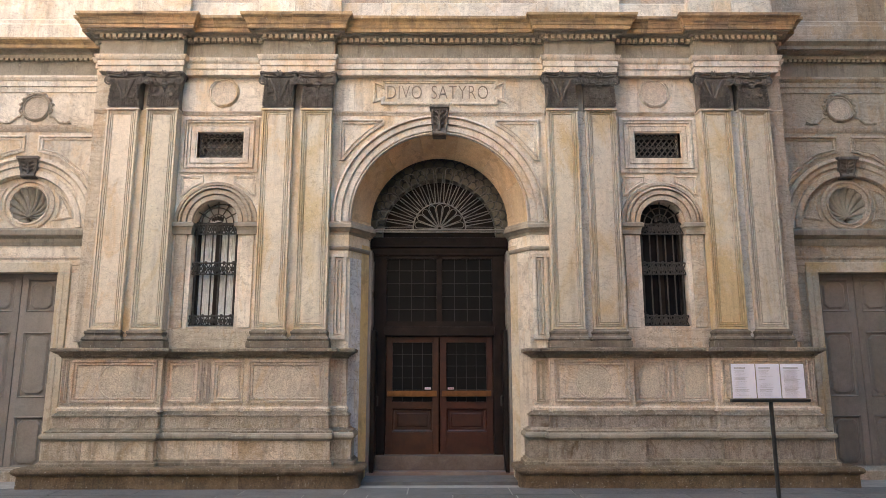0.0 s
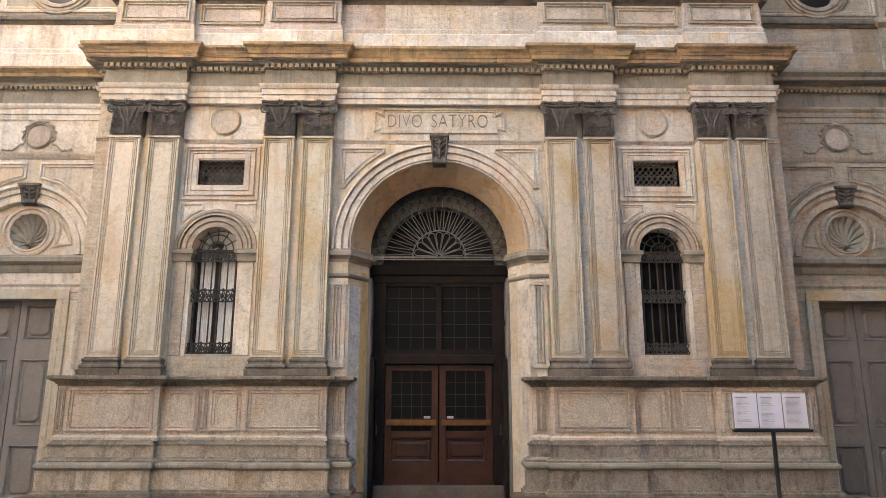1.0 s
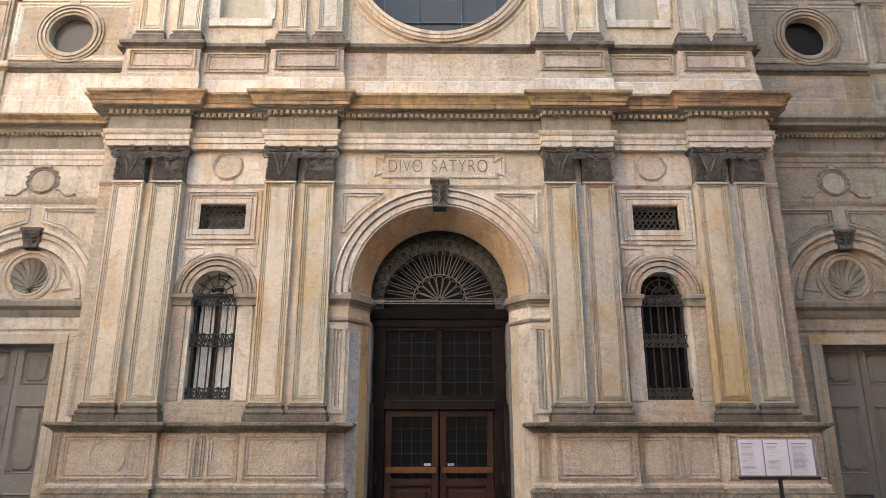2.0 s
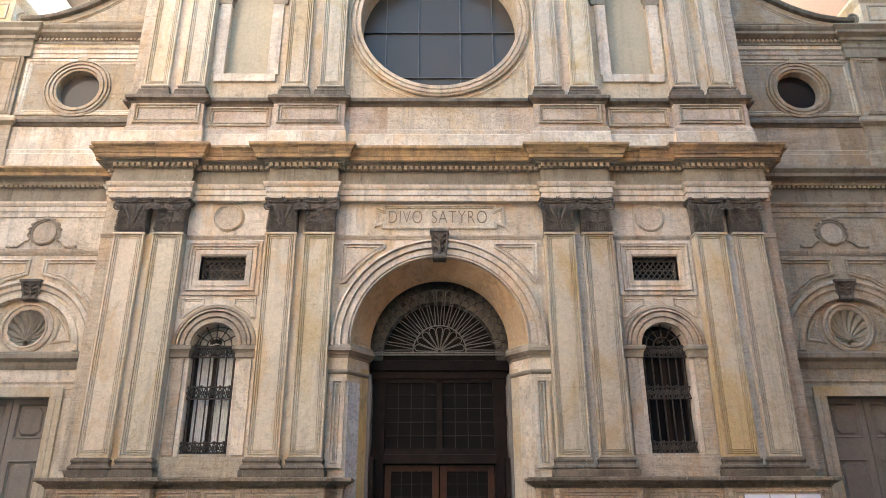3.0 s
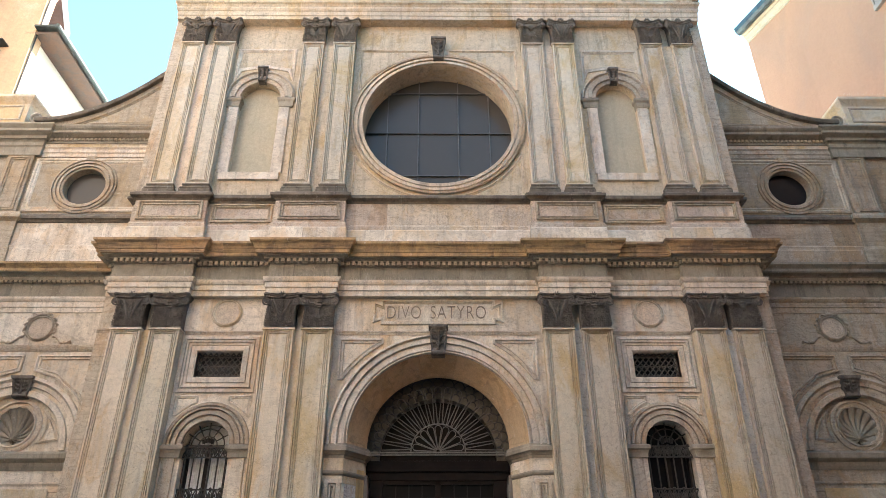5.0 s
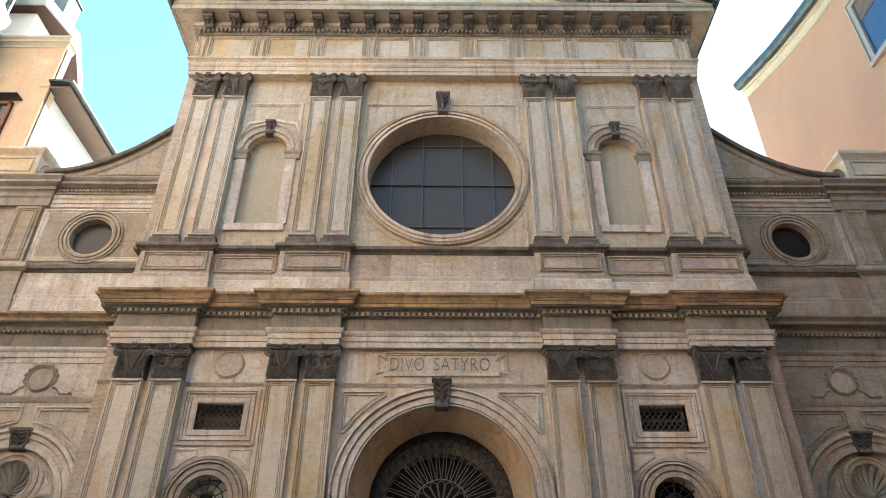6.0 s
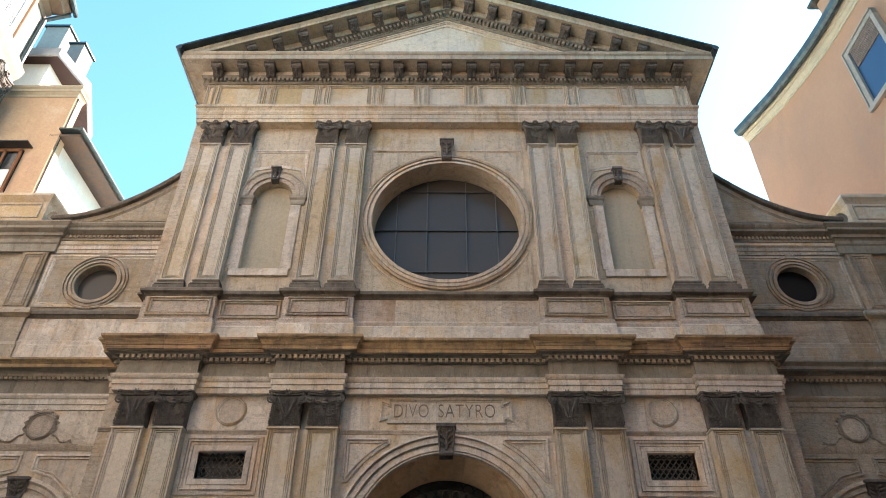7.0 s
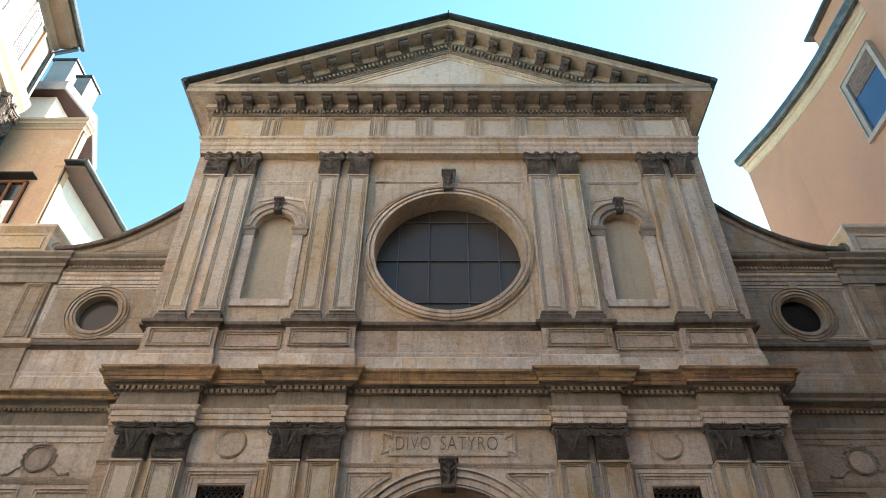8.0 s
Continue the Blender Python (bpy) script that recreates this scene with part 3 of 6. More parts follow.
def capital_mesh(w, h, kind, mat):
    """Composite capital: bell, acanthus leaves, corner volutes, vase or palmette, hollowed abacus with a flower."""
    bm = bmesh.new()
    k = w / 2
    sweep(bm, [(-k * 0.93, 0.2), (-k * 0.93, 0.0), (k * 0.93, 0.0), (k * 0.93, 0.2)],
          [(-0.1, 0), (0.02, 0), (0.02, 0.03 * h), (0.0, 0.05 * h), (0.0, 0.6 * h), (0.015, 0.8 * h), (0.02, 0.86 * h), (-0.1, 0.86 * h)])
    path = [(-k * 1.15, 0.2), (-k * 1.15, -0.065), (-k * 1.03, -0.085)]
    path += [(x * k, -0.055 + 0.04 * math.cos(x / 0.85 * math.pi / 2)) for x in (-0.8, -0.5, -0.2, 0.2, 0.5, 0.8)]
    path += [(k * 1.03, -0.085), (k * 1.15, -0.065), (k * 1.15, 0.2)]
    sweep(bm, path, [(-0.15, 0.87 * h), (-0.02, 0.87 * h), (0.0, 0.89 * h), (0.0, 0.93 * h), (0.018, 0.95 * h), (0.018, h), (-0.15, h)])
    for s in (-1, 1):
        spiral(bm, (s * k * 0.96, -0.065, 0.745 * h), 0.080, 1.8, 0.019, -s, math.pi / 2)
        ball(bm, (s * k * 0.96, -0.07, 0.745 * h), 0.036, (1, 0.8, 1))
        for i in range(3):
            acanthus(bm, s * k * (0.78 - 0.03 * i), -0.01, (0.04 + 0.19 * i) * h, 0.12, 0.26 * h, s * 0.025)
        acanthus(bm, s * k * 0.40, -0.005, 0.03 * h, 0.12, 0.30 * h, s * 0.02)
        if kind:
            tube(bm, [(s * 0.02, -0.02, 0.22 * h), (s * 0.055, -0.035, 0.42 * h), (s * 0.105, -0.04, 0.62 * h), (s * 0.16, -0.05, 0.82 * h)], [0.016, 0.019, 0.022, 0.018])
            for i in range(5):
                tube(bm, [(0, -0.015, (0.30 + 0.09 * i) * h), (s * 0.03, -0.03, (0.38 + 0.09 * i) * h), (s * 0.052, -0.03, (0.38 + 0.10 * i) * h)], [0.008, 0.012, 0.008], 4)
            spiral(bm, (s * k * 0.52, -0.02, 0.50 * h), 0.035, 1.3, 0.010, s, 0)
        else:
            spiral(bm, (s * 0.085, -0.025, 0.34 * h), 0.048, 1.5, 0.012, s, math.pi / 2)
            spiral(bm, (s * 0.13, -0.025, 0.52 * h), 0.038, 1.3, 0.010, -s, -math.pi / 2)
            tube(bm, [(s * 0.05, -0.03, 0.66 * h), (s * 0.10, -0.04, 0.72 * h), (s * 0.15, -0.05, 0.70 * h), (s * 0.19, -0.055, 0.80 * h)], [0.012, 0.026, 0.022, 0.012])
            acanthus(bm, s * 0.14, -0.02, 0.62 * h, 0.07, 0.22 * h, s * 0.03)
    tube(bm, [(0, -0.02, 0.05 * h), (0, -0.025, 0.80 * h)], 0.011, 5)
    acanthus(bm, 0, 0.0, 0.03 * h, 0.13, 0.26 * h)
    if not kind:
        for z, r in ((0.52, 0.03), (0.60, 0.05), (0.66, 0.062), (0.71, 0.035), (0.75, 0.05)):
            ball(bm, (0, -0.025, z * h), r, (1, 0.6, 0.45))
    for i in range(6):
        a = i * math.pi / 3
        ball(bm, (0.043 * math.cos(a), -0.065, 0.965 * h + 0.043 * math.sin(a)), 0.030, (1, 0.7, 1), 6)
    ball(bm, (0, -0.095, 0.965 * h), 0.022, seg=6)
    me = bpy.data.meshes.new("capital")
    bmesh.ops.recalc_face_normals(bm, faces=bm.faces)
    bm.to_mesh(me)
    bm.free()
    me.materials.append(mat)
    me.polygons.foreach_set("use_smooth", [True] * len(me.polygons))
    me.set_sharp_from_angle(angle=radians(42))
    return me


GREYTAN = material("grey_tan_marble", (0.62, 0.54, 0.43), (0.56, 0.495, 0.405), (0.51, 0.38, 0.215), scale=0.7, streak=0.4, rough=0.6, vein=0.25, third_at=0.51)
CAPS = [capital_mesh(0.54, 0.64, 0, SOOT), capital_mesh(0.54, 0.64, 1, SOOT)]
UPCAPS = [capital_mesh(0.50, 0.70, 0, DARK), capital_mesh(0.50, 0.70, 1, DARK)]
LOWSHAFT = [shaft_mesh(2.39, 6.15, PW, TAN), shaft_mesh(2.39, 6.15, PW, GREYTAN)]
UPSHAFT = [shaft_mesh(9.16, 12.88, 0.46, TAN, -0.20), shaft_mesh(9.16, 12.88, 0.46, GREYTAN, -0.20)]
LOWBASE, UPBASE = base_mesh(2.10, 2.39, PW), base_mesh(8.92, 9.16, 0.46, -0.20)
for i, x in enumerate((-5.40, -4.73, -2.76, -2.10, 2.10, 2.76, 4.73, 5.40)):
    p = again("pilaster", LOWSHAFT[i in (1, 4, 5, 2) and 0 or (i % 2)], church, (x, 0, 0), "tan veined marble pilaster with a sunk panel")
    again("base", LOWBASE, p, label="dark moulded stone base")
    again("capital", CAPS[(i + 1) % 2], p, (0, -0.18, 6.16), "soot-black carved acanthus capital")
for i, x in enumerate((-5.38, -4.69, -2.74, -2.06, 2.06, 2.74, 4.69, 5.38)):
    p = again("pilaster", UPSHAFT[0 if i in (4, 5, 6) else 1], church, (x, 0, 0), "tan veined marble pilaster with a sunk panel")
    again("base", UPBASE, p, label="dark moulded stone base")
    again("capital", UPCAPS[i % 2], p, (0, -0.16, 12.88), "soot-black carved acanthus capital")

# ---- main entablature ----
CORBEL = material("pale_dentil_stone", (0.52, 0.43, 0.32), (0.42, 0.345, 0.26), None, scale=4, streak=0.3, bump=0.2)
ENT = mirror_path(front(-0.27, -0.13, 5.86, 1.80, strip=-0.13))
course("architrave", ENT, [(-0.3, 6.80), (-0.01, 6.80), (-0.01, 6.90), (0.012, 6.905), (0.012, 7.0), (0.03, 7.01), (0.05, 7.05), (0.06, 7.09), (-0.05, 7.10), (-0.3, 7.10)], MARBLE, church, "pale marble architrave with stepped bands")
course("frieze", ENT, [(-0.02, 7.08), (-0.02, 7.40), (0.0, 7.41), (0.0, 7.44), (-0.2, 7.45)], FRIEZE, church, "grey-brown plain stone frieze")
course("bed_moulding", ENT, [(-0.2, 7.38), (0.01, 7.38), (0.02, 7.445), (0.07, 7.445), (0.08, 7.465), (0.10, 7.48), (0.17, 7.485), (0.17, 7.51), (-0.2, 7.52)], FRIEZE, church)
course("cornice", ENT, [(-0.2, 7.50), (0.20, 7.50), (0.205, 7.565), (0.22, 7.57), (0.235, 7.61), (0.265, 7.66), (0.30, 7.69), (0.31, 7.70), (0.315, 7.745), (0.25, 7.76), (-0.2, 7.80)], OCHRE, church, "ochre sandstone cornice lip, streaked dark")


def dentils(bm, path, out, z0, z1, w=0.05, gap=0.04, deep=0.05):
    """Small blocks along a plan path."""
    for a, b in zip(path, path[1:]):
        d = Vector((b[0] - a[0], b[1] - a[1]))
        if d.length < 0.3:
            continue
        u = d.normalized()
        o = Vector((u.y, -u.x))
        n = int(d.length / (w + gap))
        for i in range(n):
            c = Vector(a) + u * ((i + 0.5) * d.length / n)
            m = Matrix.Translation((c.x + o.x * (out - deep / 2), c.y + o.y * (out - deep / 2), (z0 + z1) / 2)) @ Matrix.Rotation(math.atan2(u.y, u.x), 4, "Z")
            bmesh.ops.create_cube(bm, size=1, matrix=m @ Matrix.Diagonal((w, deep, z1 - z0, 1)))


bm = bmesh.new()
dentils(bm, ENT, 0.075, 7.385, 7.46, 0.055, 0.045, 0.06)
tagged(part("dentil_band", bm, CORBEL, church, "row of small pale stone dentils"), kind="stuff")

# ---- attic course above the cornice ----
ATT = mirror_path(front(-0.27, -0.15, 5.74, 1.76, strip=-0.12, mid=(4.38, 3.09)))
course("attic_plinth", ATT, [(-0.2, 7.70), (0.05, 7.70), (0.05, 8.10), (0.03, 8.14), (-0.2, 8.15)], MARBLE, church, "pale stone course under the upper pedestals")
course("attic_course", ATT, [(-0.2, 8.12), (0.035, 8.12), (0.035, 8.20), (0.015, 8.24), (0, 8.25), (0, 8.75), (-0.2, 8.76)], PEDESTAL, church, "rosy marble course of upper pedestals")
course("attic_cap", ATT, [(-0.2, 8.72), (0.01, 8.72), (0.03, 8.76), (0.09, 8.79), (0.10, 8.795), (0.10, 8.85), (0.06, 8.865), (0.03, 8.91), (-0.3, 8.925)], DARK, church, "dark weathered moulding over the attic")
for s in (-1, 1):
    for x0, x1, y in ((4.45, 5.66, -0.27), (1.84, 3.01, -0.27), (3.16, 4.31, -0.15)):
        bm = bmesh.new()
        a, b = min(s * x0, s * x1), max(s * x0, s * x1)
        border(bm, rect(a, b, 8.30, 8.70), [(0, y), (0, y - 0.022), (0.02, y - 0.026), (0.028, y - 0.004), (0.04, y - 0.004), (0.044, y - 0.018), (0.054, y - 0.018), (0.06, y - 0.001)])
        part("panel_border", bm, ROSE, church)

# ---- top entablature, frieze with panels, modillions, pediment ----
TOP = [(-5.85, 1.1), (-5.85, -0.22), (5.85, -0.22), (5.85, 1.1)]
course("upper_architrave", TOP, [(-0.45, 13.56), (0, 13.56), (0, 13.66), (0.015, 13.665), (0.015, 13.78), (0.03, 13.79), (0.05, 13.84), (0.05, 13.88), (0.02, 13.92),
                (0.05, 13.97), (0.09, 14.0), (0.09, 14.06), (-0.2, 14.08)], HONEY, church, "pale marble architrave with stepped bands")
course("upper_frieze", TOP, [(-0.02, 14.05), (-0.02, 14.92), (-0.2, 14.93)], TAN, church, "tan marble frieze with sunk panels")
for x, w in [(u * x, w) for x, w in ((5.71, 0.10), (5.005, 0.535), (4.31, 0.105), (3.655, 0.525), (2.995, 0.105), (2.365, 0.515), (1.715, 0.09), (1.165, 0.43), (0.60, 0.09)) for u in (-1, 1)] + [(0, 0.46)]:
    bm = bmesh.new()
    border(bm, rect(x - w, x + w, 14.09, 14.82), [(0, -0.20), (0, -0.226), (0.018, -0.230), (0.022, -0.206), (0.036, -0.206), (0.040, -0.222), (0.056, -0.222), (0.060, -0.201)], spread=1.0 if w < 0.2 else 1.3)
    part("frieze_panel", bm, HONEY, church)
course("upper_bed_moulding", TOP, [(-0.2, 14.87), (0.02, 14.87), (0.045, 14.89), (0.045, 14.985), (0.105, 14.99), (0.11, 15.0), (0.14, 15.04), (0.14, 15.06), (-0.2, 15.07)], FRIEZE, church)
course("modillion_band", TOP, [(-0.2, 15.055), (0.125, 15.055), (0.125, 15.20), (-0.2, 15.21)], MARBLE, church, "pale stone band between the brackets")
bm = bmesh.new()
dentils(bm, TOP, 0.115, 14.90, 14.99, 0.055, 0.045, 0.075)
tagged(part("dentil_band", bm, FRIEZE, church, "row of small grey stone dentils"), kind="stuff")
CORONA = material("weathered_corona_stone", (0.52, 0.44, 0.33), (0.40, 0.34, 0.265), (0.48, 0.35, 0.20), streak=0.5, scale=1.6)
course("corona", TOP, [(-0.2, 15.19), (0.52, 15.19), (0.52, 15.17), (0.54, 15.17), (0.54, 15.30), (0.57, 15.32), (0.59, 15.36), (0.59, 15.39), (-0.2, 15.40)], CORONA, church, "weathered projecting stone cornice")


def modillion_mesh():
    """Scrolled bracket: an S-shaped side profile with a leaf below, hung from z = 0, back at y = 0."""
    bm = bmesh.new()
    prof = [(0, 0), (-0.27, 0), (-0.29, -0.03), (-0.29, -0.10), (-0.25, -0.14), (-0.19, -0.13), (-0.13, -0.15), (-0.09, -0.19), (-0.04, -0.22), (0, -0.21)]
    w = 0.105
    a = [bm.verts.new((-w, y, z)) for y, z in prof]
    b = [bm.verts.new((w, y, z)) for y, z in prof]
    for i in range(len(prof)):
        j = (i + 1) % len(prof)
        bm.faces.new((a[i], a[j], b[j], b[i]))
    bm.faces.new(a)
    bm.faces.new(b)
    box(bm, -0.13, 0.13, -0.32, 0, -0.02, 0.02)
    for x in (-0.085, -0.045, 0.045, 0.085):
        tube(bm, [(x, -0.285, -0.03), (x, -0.295, -0.09), (x, -0.25, -0.142), (x, -0.185, -0.132), (x, -0.10, -0.178), (x, -0.03, -0.222)], 0.012, 5)
    for z, y, r in ((-0.145, -0.23, 0.035), (-0.15, -0.18, 0.040), (-0.17, -0.12, 0.036), (-0.20, -0.07, 0.028)):
        ball(bm, (0, y, z), r, (0.9, 1.2, 0.7), 6)
    tube(bm, [(-w - 0.012, -0.265, -0.085), (w + 0.012, -0.265, -0.085)], 0.045, 8)
    tube(bm, [(-w - 0.008, -0.03, -0.18), (w + 0.008, -0.03, -0.18)], 0.035, 8)
    me = bpy.data.meshes.new("modillion")
    bmesh.ops.recalc_face_normals(bm, faces=bm.faces)
    bm.to_mesh(me)
    bm.free()
    me.materials.append(SOOT)
    return me


MOD = modillion_mesh()
for x in (0.0, 0.595, 1.165, 1.75, 2.35, 2.98, 3.64, 4.286, 4.94, 5.573):
    for x in {x, -x}:
        again("modillion", MOD, church, (x, -0.35, 15.18), "dark scrolled stone bracket")

SLOPE = math.atan(0.437)
tan_s = 0.437
# tympanum and raking cornice
bm = bmesh.new()
sheet(bm, [(-5.9, 15.35), (5.9, 15.35), (0, 15.35 + 5.9 * tan_s + 0.1)], -0.12)
part("tympanum", bm, TAN, church, "smooth pale triangular gable field")
APEX = 18.27


def rake(bm, profile):
    """Runs a profile of (y, drop below the roof line) up both slopes to the ridge."""
    for s in (-1, 1):
        rings = []
        foot = [min(6.47, (APEX - 15.385 - d / math.cos(SLOPE)) / tan_s) for _, d in profile]
        rings.append([bm.verts.new((s * x, y, APEX - x * tan_s - d / math.cos(SLOPE))) for x, (y, d) in zip(foot, profile)])
        rings.append([bm.verts.new((0, y, APEX - d / math.cos(SLOPE))) for y, d in profile])
        for j in range(len(profile)):
            k = (j + 1) % len(profile)
            bm.faces.new((rings[0][j], rings[0][k], rings[1][k], rings[1][j]))
        bm.faces.new(rings[0])


bm = bmesh.new()
rake(bm, [(-0.78, 0.05), (-0.78, 0.12), (-0.76, 0.135), (-0.74, 0.16), (-0.74, 0.235), (-0.71, 0.235), (-0.71, 0.225), (-0.33, 0.225), (-0.33, 0.40), (-0.1, 0.40), (-0.1, 0.05)])
part("raking_cornice", bm, CORONA, church, "weathered sloping stone cornice")
bm = bmesh.new()
rake(bm, [(-0.34, 0.395), (-0.36, 0.42), (-0.36, 0.46), (-0.215, 0.465), (-0.21, 0.60), (-0.18, 0.61), (-0.16, 0.64), (-0.12, 0.65), (-0.1, 0.395)])
part("raking_bed", bm, FRIEZE, church, "sloping moulding under the brackets")
bm = bmesh.new()
rake(bm, [(-0.16, 0.68), (-0.165, 0.72), (-0.14, 0.73), (-0.15, 0.78), (-0.11, 0.80), (-0.11, 0.66)])
rake(bm, [(-0.135, 0.86), (-0.14, 0.89), (-0.11, 0.90), (-0.11, 0.85)])
part("gable_moulding", bm, HONEY, church)
bm = bmesh.new()
for s in (-1, 1):
    for i in range(46):
        x = 0.08 + i * 0.100
        m = Matrix.Translation((s * x, -0.26, APEX - x * tan_s - 0.52 / math.cos(SLOPE))) @ Matrix.Rotation(s * SLOPE, 4, "Y")
        bmesh.ops.create_cube(bm, size=1, matrix=m @ Matrix.Diagonal((0.058, 0.11, 0.10, 1)))
tagged(part("dentil_band", bm, FRIEZE, church, "row of small grey stone dentils"), kind="stuff")
for s in (-1, 1):
    for i in range(0 if s > 0 else 1, 9):
        x = i * 0.608
        again("modillion", MOD, church, (s * x, -0.345, APEX - x * tan_s - 0.245 / math.cos(SLOPE)), "dark scrolled stone bracket", turn=s * SLOPE if i else 0.0)
# roof slabs with their metal edge
bm = bmesh.new()
rake(bm, [(-0.95, 0.0), (-0.95, 0.05), (-0.90, 0.07), (-0.78, 0.06), (1.0, 0.06), (1.0, -0.02), (-0.8, -0.03)])
part("roof_edge", bm, COPPER, church, "dark sheet-metal roof edge with gutter")
for s in (-1, 1):
    bm = bmesh.new()
    tube(bm, [(s * 6.43, -0.96, 15.36), (s * 6.45, 0.86, 15.36)], 0.075, 10)
    part("gutter", bm, COPPER, church, "dark metal gutter")
    bm = bmesh.new()
    box(bm, s * 5.86, s * 6.36, 0.80, 0.94, 14.86, 15.42)
    part("return_block", bm, DARK, church)
bm = bmesh.new()
tube(bm, [(0, -0.9, 18.26), (0, -0.9, 18.42)], 0.02, 6)
part("finial", bm, COPPER, church)

# ---- rose window ----
bm = bmesh.new()
arc(bm, 0, 10.83, [(1.80, 0.0), (1.80, -0.035), (1.77, -0.045), (1.765, -0.018), (1.738, -0.018), (1.733, -0.038), (1.675, -0.043), (1.67, -0.018), (1.645, -0.018), (1.64, -0.036), (1.575, -0.040), (1.57, 0.1)], 0, 2 * math.pi, 96)
rose = part("rose_window", bm, HONEY, church, "large round window in a moulded marble frame", smooth=True)
bm = bmesh.new()
sheet(bm, circle(0, 10.83, 1.60), 0.50)
part("pane", bm, GREYGLASS, rose, "grey round glazing with reflected sky in its colour")
for x in (-1.10, -0.43, 0.43, 1.10):
    bm = bmesh.new()
    h = math.sqrt(1.57 ** 2 - x * x)
    box(bm, x - 0.011, x + 0.011, 0.46, 0.50, 10.83 - h, 10.83 + h)
    part("glazing_bar", bm, LEAD, rose, "thin grey glazing bar")
for z in (9.80, 10.90, 12.0):
    bm = bmesh.new()
    h = math.sqrt(1.57 ** 2 - (z - 10.83) ** 2)
    box(bm, -h, h, 0.457, 0.50, z - 0.009, z + 0.009)
    part("glazing_bar", bm, LEAD, rose, "thin grey glazing bar")
# corner borders round the rose
for s in (-1, 1):
    for u in (-1, 1):
        bm = bmesh.new()
        n = 14
        pts = []
        for i in range(n + 1):
            a = radians(12 + 72 * i / n)
            pts.append((s * 1.86 * math.cos(a), 10.83 + u * 1.86 * math.sin(a)))
        pts = [p for p in pts if abs(p[0]) < 1.70]
        zc = 12.84 if u > 0 else 8.97
        loop = [p for p in pts if (p[1] < zc - 0.02 if u > 0 else p[1] > zc + 0.02)]
        loop = [(s * 1.72, loop[0][1])] + loop + [(loop[-1][0], zc), (s * 1.72, zc)]
        area = sum(a[0] * b[1] - b[0] * a[1] for a, b in zip(loop, loop[1:] + loop[:1]))
        if area < 0:
            loop.reverse()
        border(bm, loop, [(0, 0), (0, -0.012), (0.02, -0.016), (0.03, -0.004), (0.04, -0.008), (0.045, 0)])
        part("corner_panel", bm, HONEY, church)


def keystone_mesh(w0, w1, h, d):
    """Tapered scrolled keystone with an acanthus leaf; top at z = 0."""
    bm = bmesh.new()
    prof = [(0.05, 0), (-d, 0), (-d - 0.02, -0.04), (-d, -0.07), (-d * 0.8, -0.10), (-d * 0.6, -h * 0.55), (-d * 0.55, -h * 0.72), (-d * 0.75, -h * 0.84), (-d * 0.7, -h * 0.97), (-d * 0.4, -h), (0.05, -h)]
    rings = []
    for s in (-1, 1):
        rings.append([bm.verts.new((s * (w0 + (w1 - w0) * (-z / h)) / 2, y, z)) for y, z in prof])
    for i in range(len(prof)):
        j = (i + 1) % len(prof)
        bm.faces.new((rings[0][i], rings[0][j], rings[1][j], rings[1][i]))
    bm.faces.new(rings[0])
    bm.faces.new(rings[1])
    box(bm, -w0 * 0.56, w0 * 0.56, -d - 0.04, 0, -0.03, 0.02)
    for s in (-1, 1):
        tube(bm, [(s * w0 * 0.44, -d, -0.06), (s * w0 * 0.42, -d * 0.7, -h * 0.5), (s * w1 * 0.42, -d * 0.7, -h * 0.95)], 0.018, 5)
    for i in range(3):
        q = (i + 0.4) / 3
        yy = -d * (1.0 - 0.34 * q)
        for s in (-1, 1):
            for k, (dx, dz, a) in enumerate(((0.13, 0.0, 20), (0.24, 0.03, 48), (0.31, 0.085, 75))):
                m = Matrix.Translation((s * w0 * dx, yy + 0.008 * k, -h * (0.14 + 0.56 * q - dz))) @ Matrix.Rotation(s * radians(a), 4, "Y")
                bmesh.ops.create_uvsphere(bm, u_segments=6, v_segments=5, radius=1, matrix=m @ Matrix.Diagonal((w0 * 0.055, 0.03, h * 0.085, 1)))
    tube(bm, [(-w1 * 0.52, -d * 0.72, -h * 0.91), (w1 * 0.52, -d * 0.72, -h * 0.91)], h * 0.075, 10)
    tube(bm, [(0, -d, -h * 0.14), (0, -d * 0.8, -h * 0.5), (0, -d * 0.72, -h * 0.8)], [0.012, 0.02, 0.03], 5)
    ball(bm, (0, -d * 0.75, -h * 0.90), w1 * 0.3, (1.3, 0.5, 0.4), 8)
    me = bpy.data.meshes.new("keystone")
    bmesh.ops.recalc_face_normals(bm, faces=bm.faces)
    bm.to_mesh(me)
    bm.free()
    me.materials.append(SOOT)
    return me


again("keystone", keystone_mesh(0.29, 0.22, 0.56, 0.16), church, (0, -0.02, 13.03), "dark carved keystone with leaf")

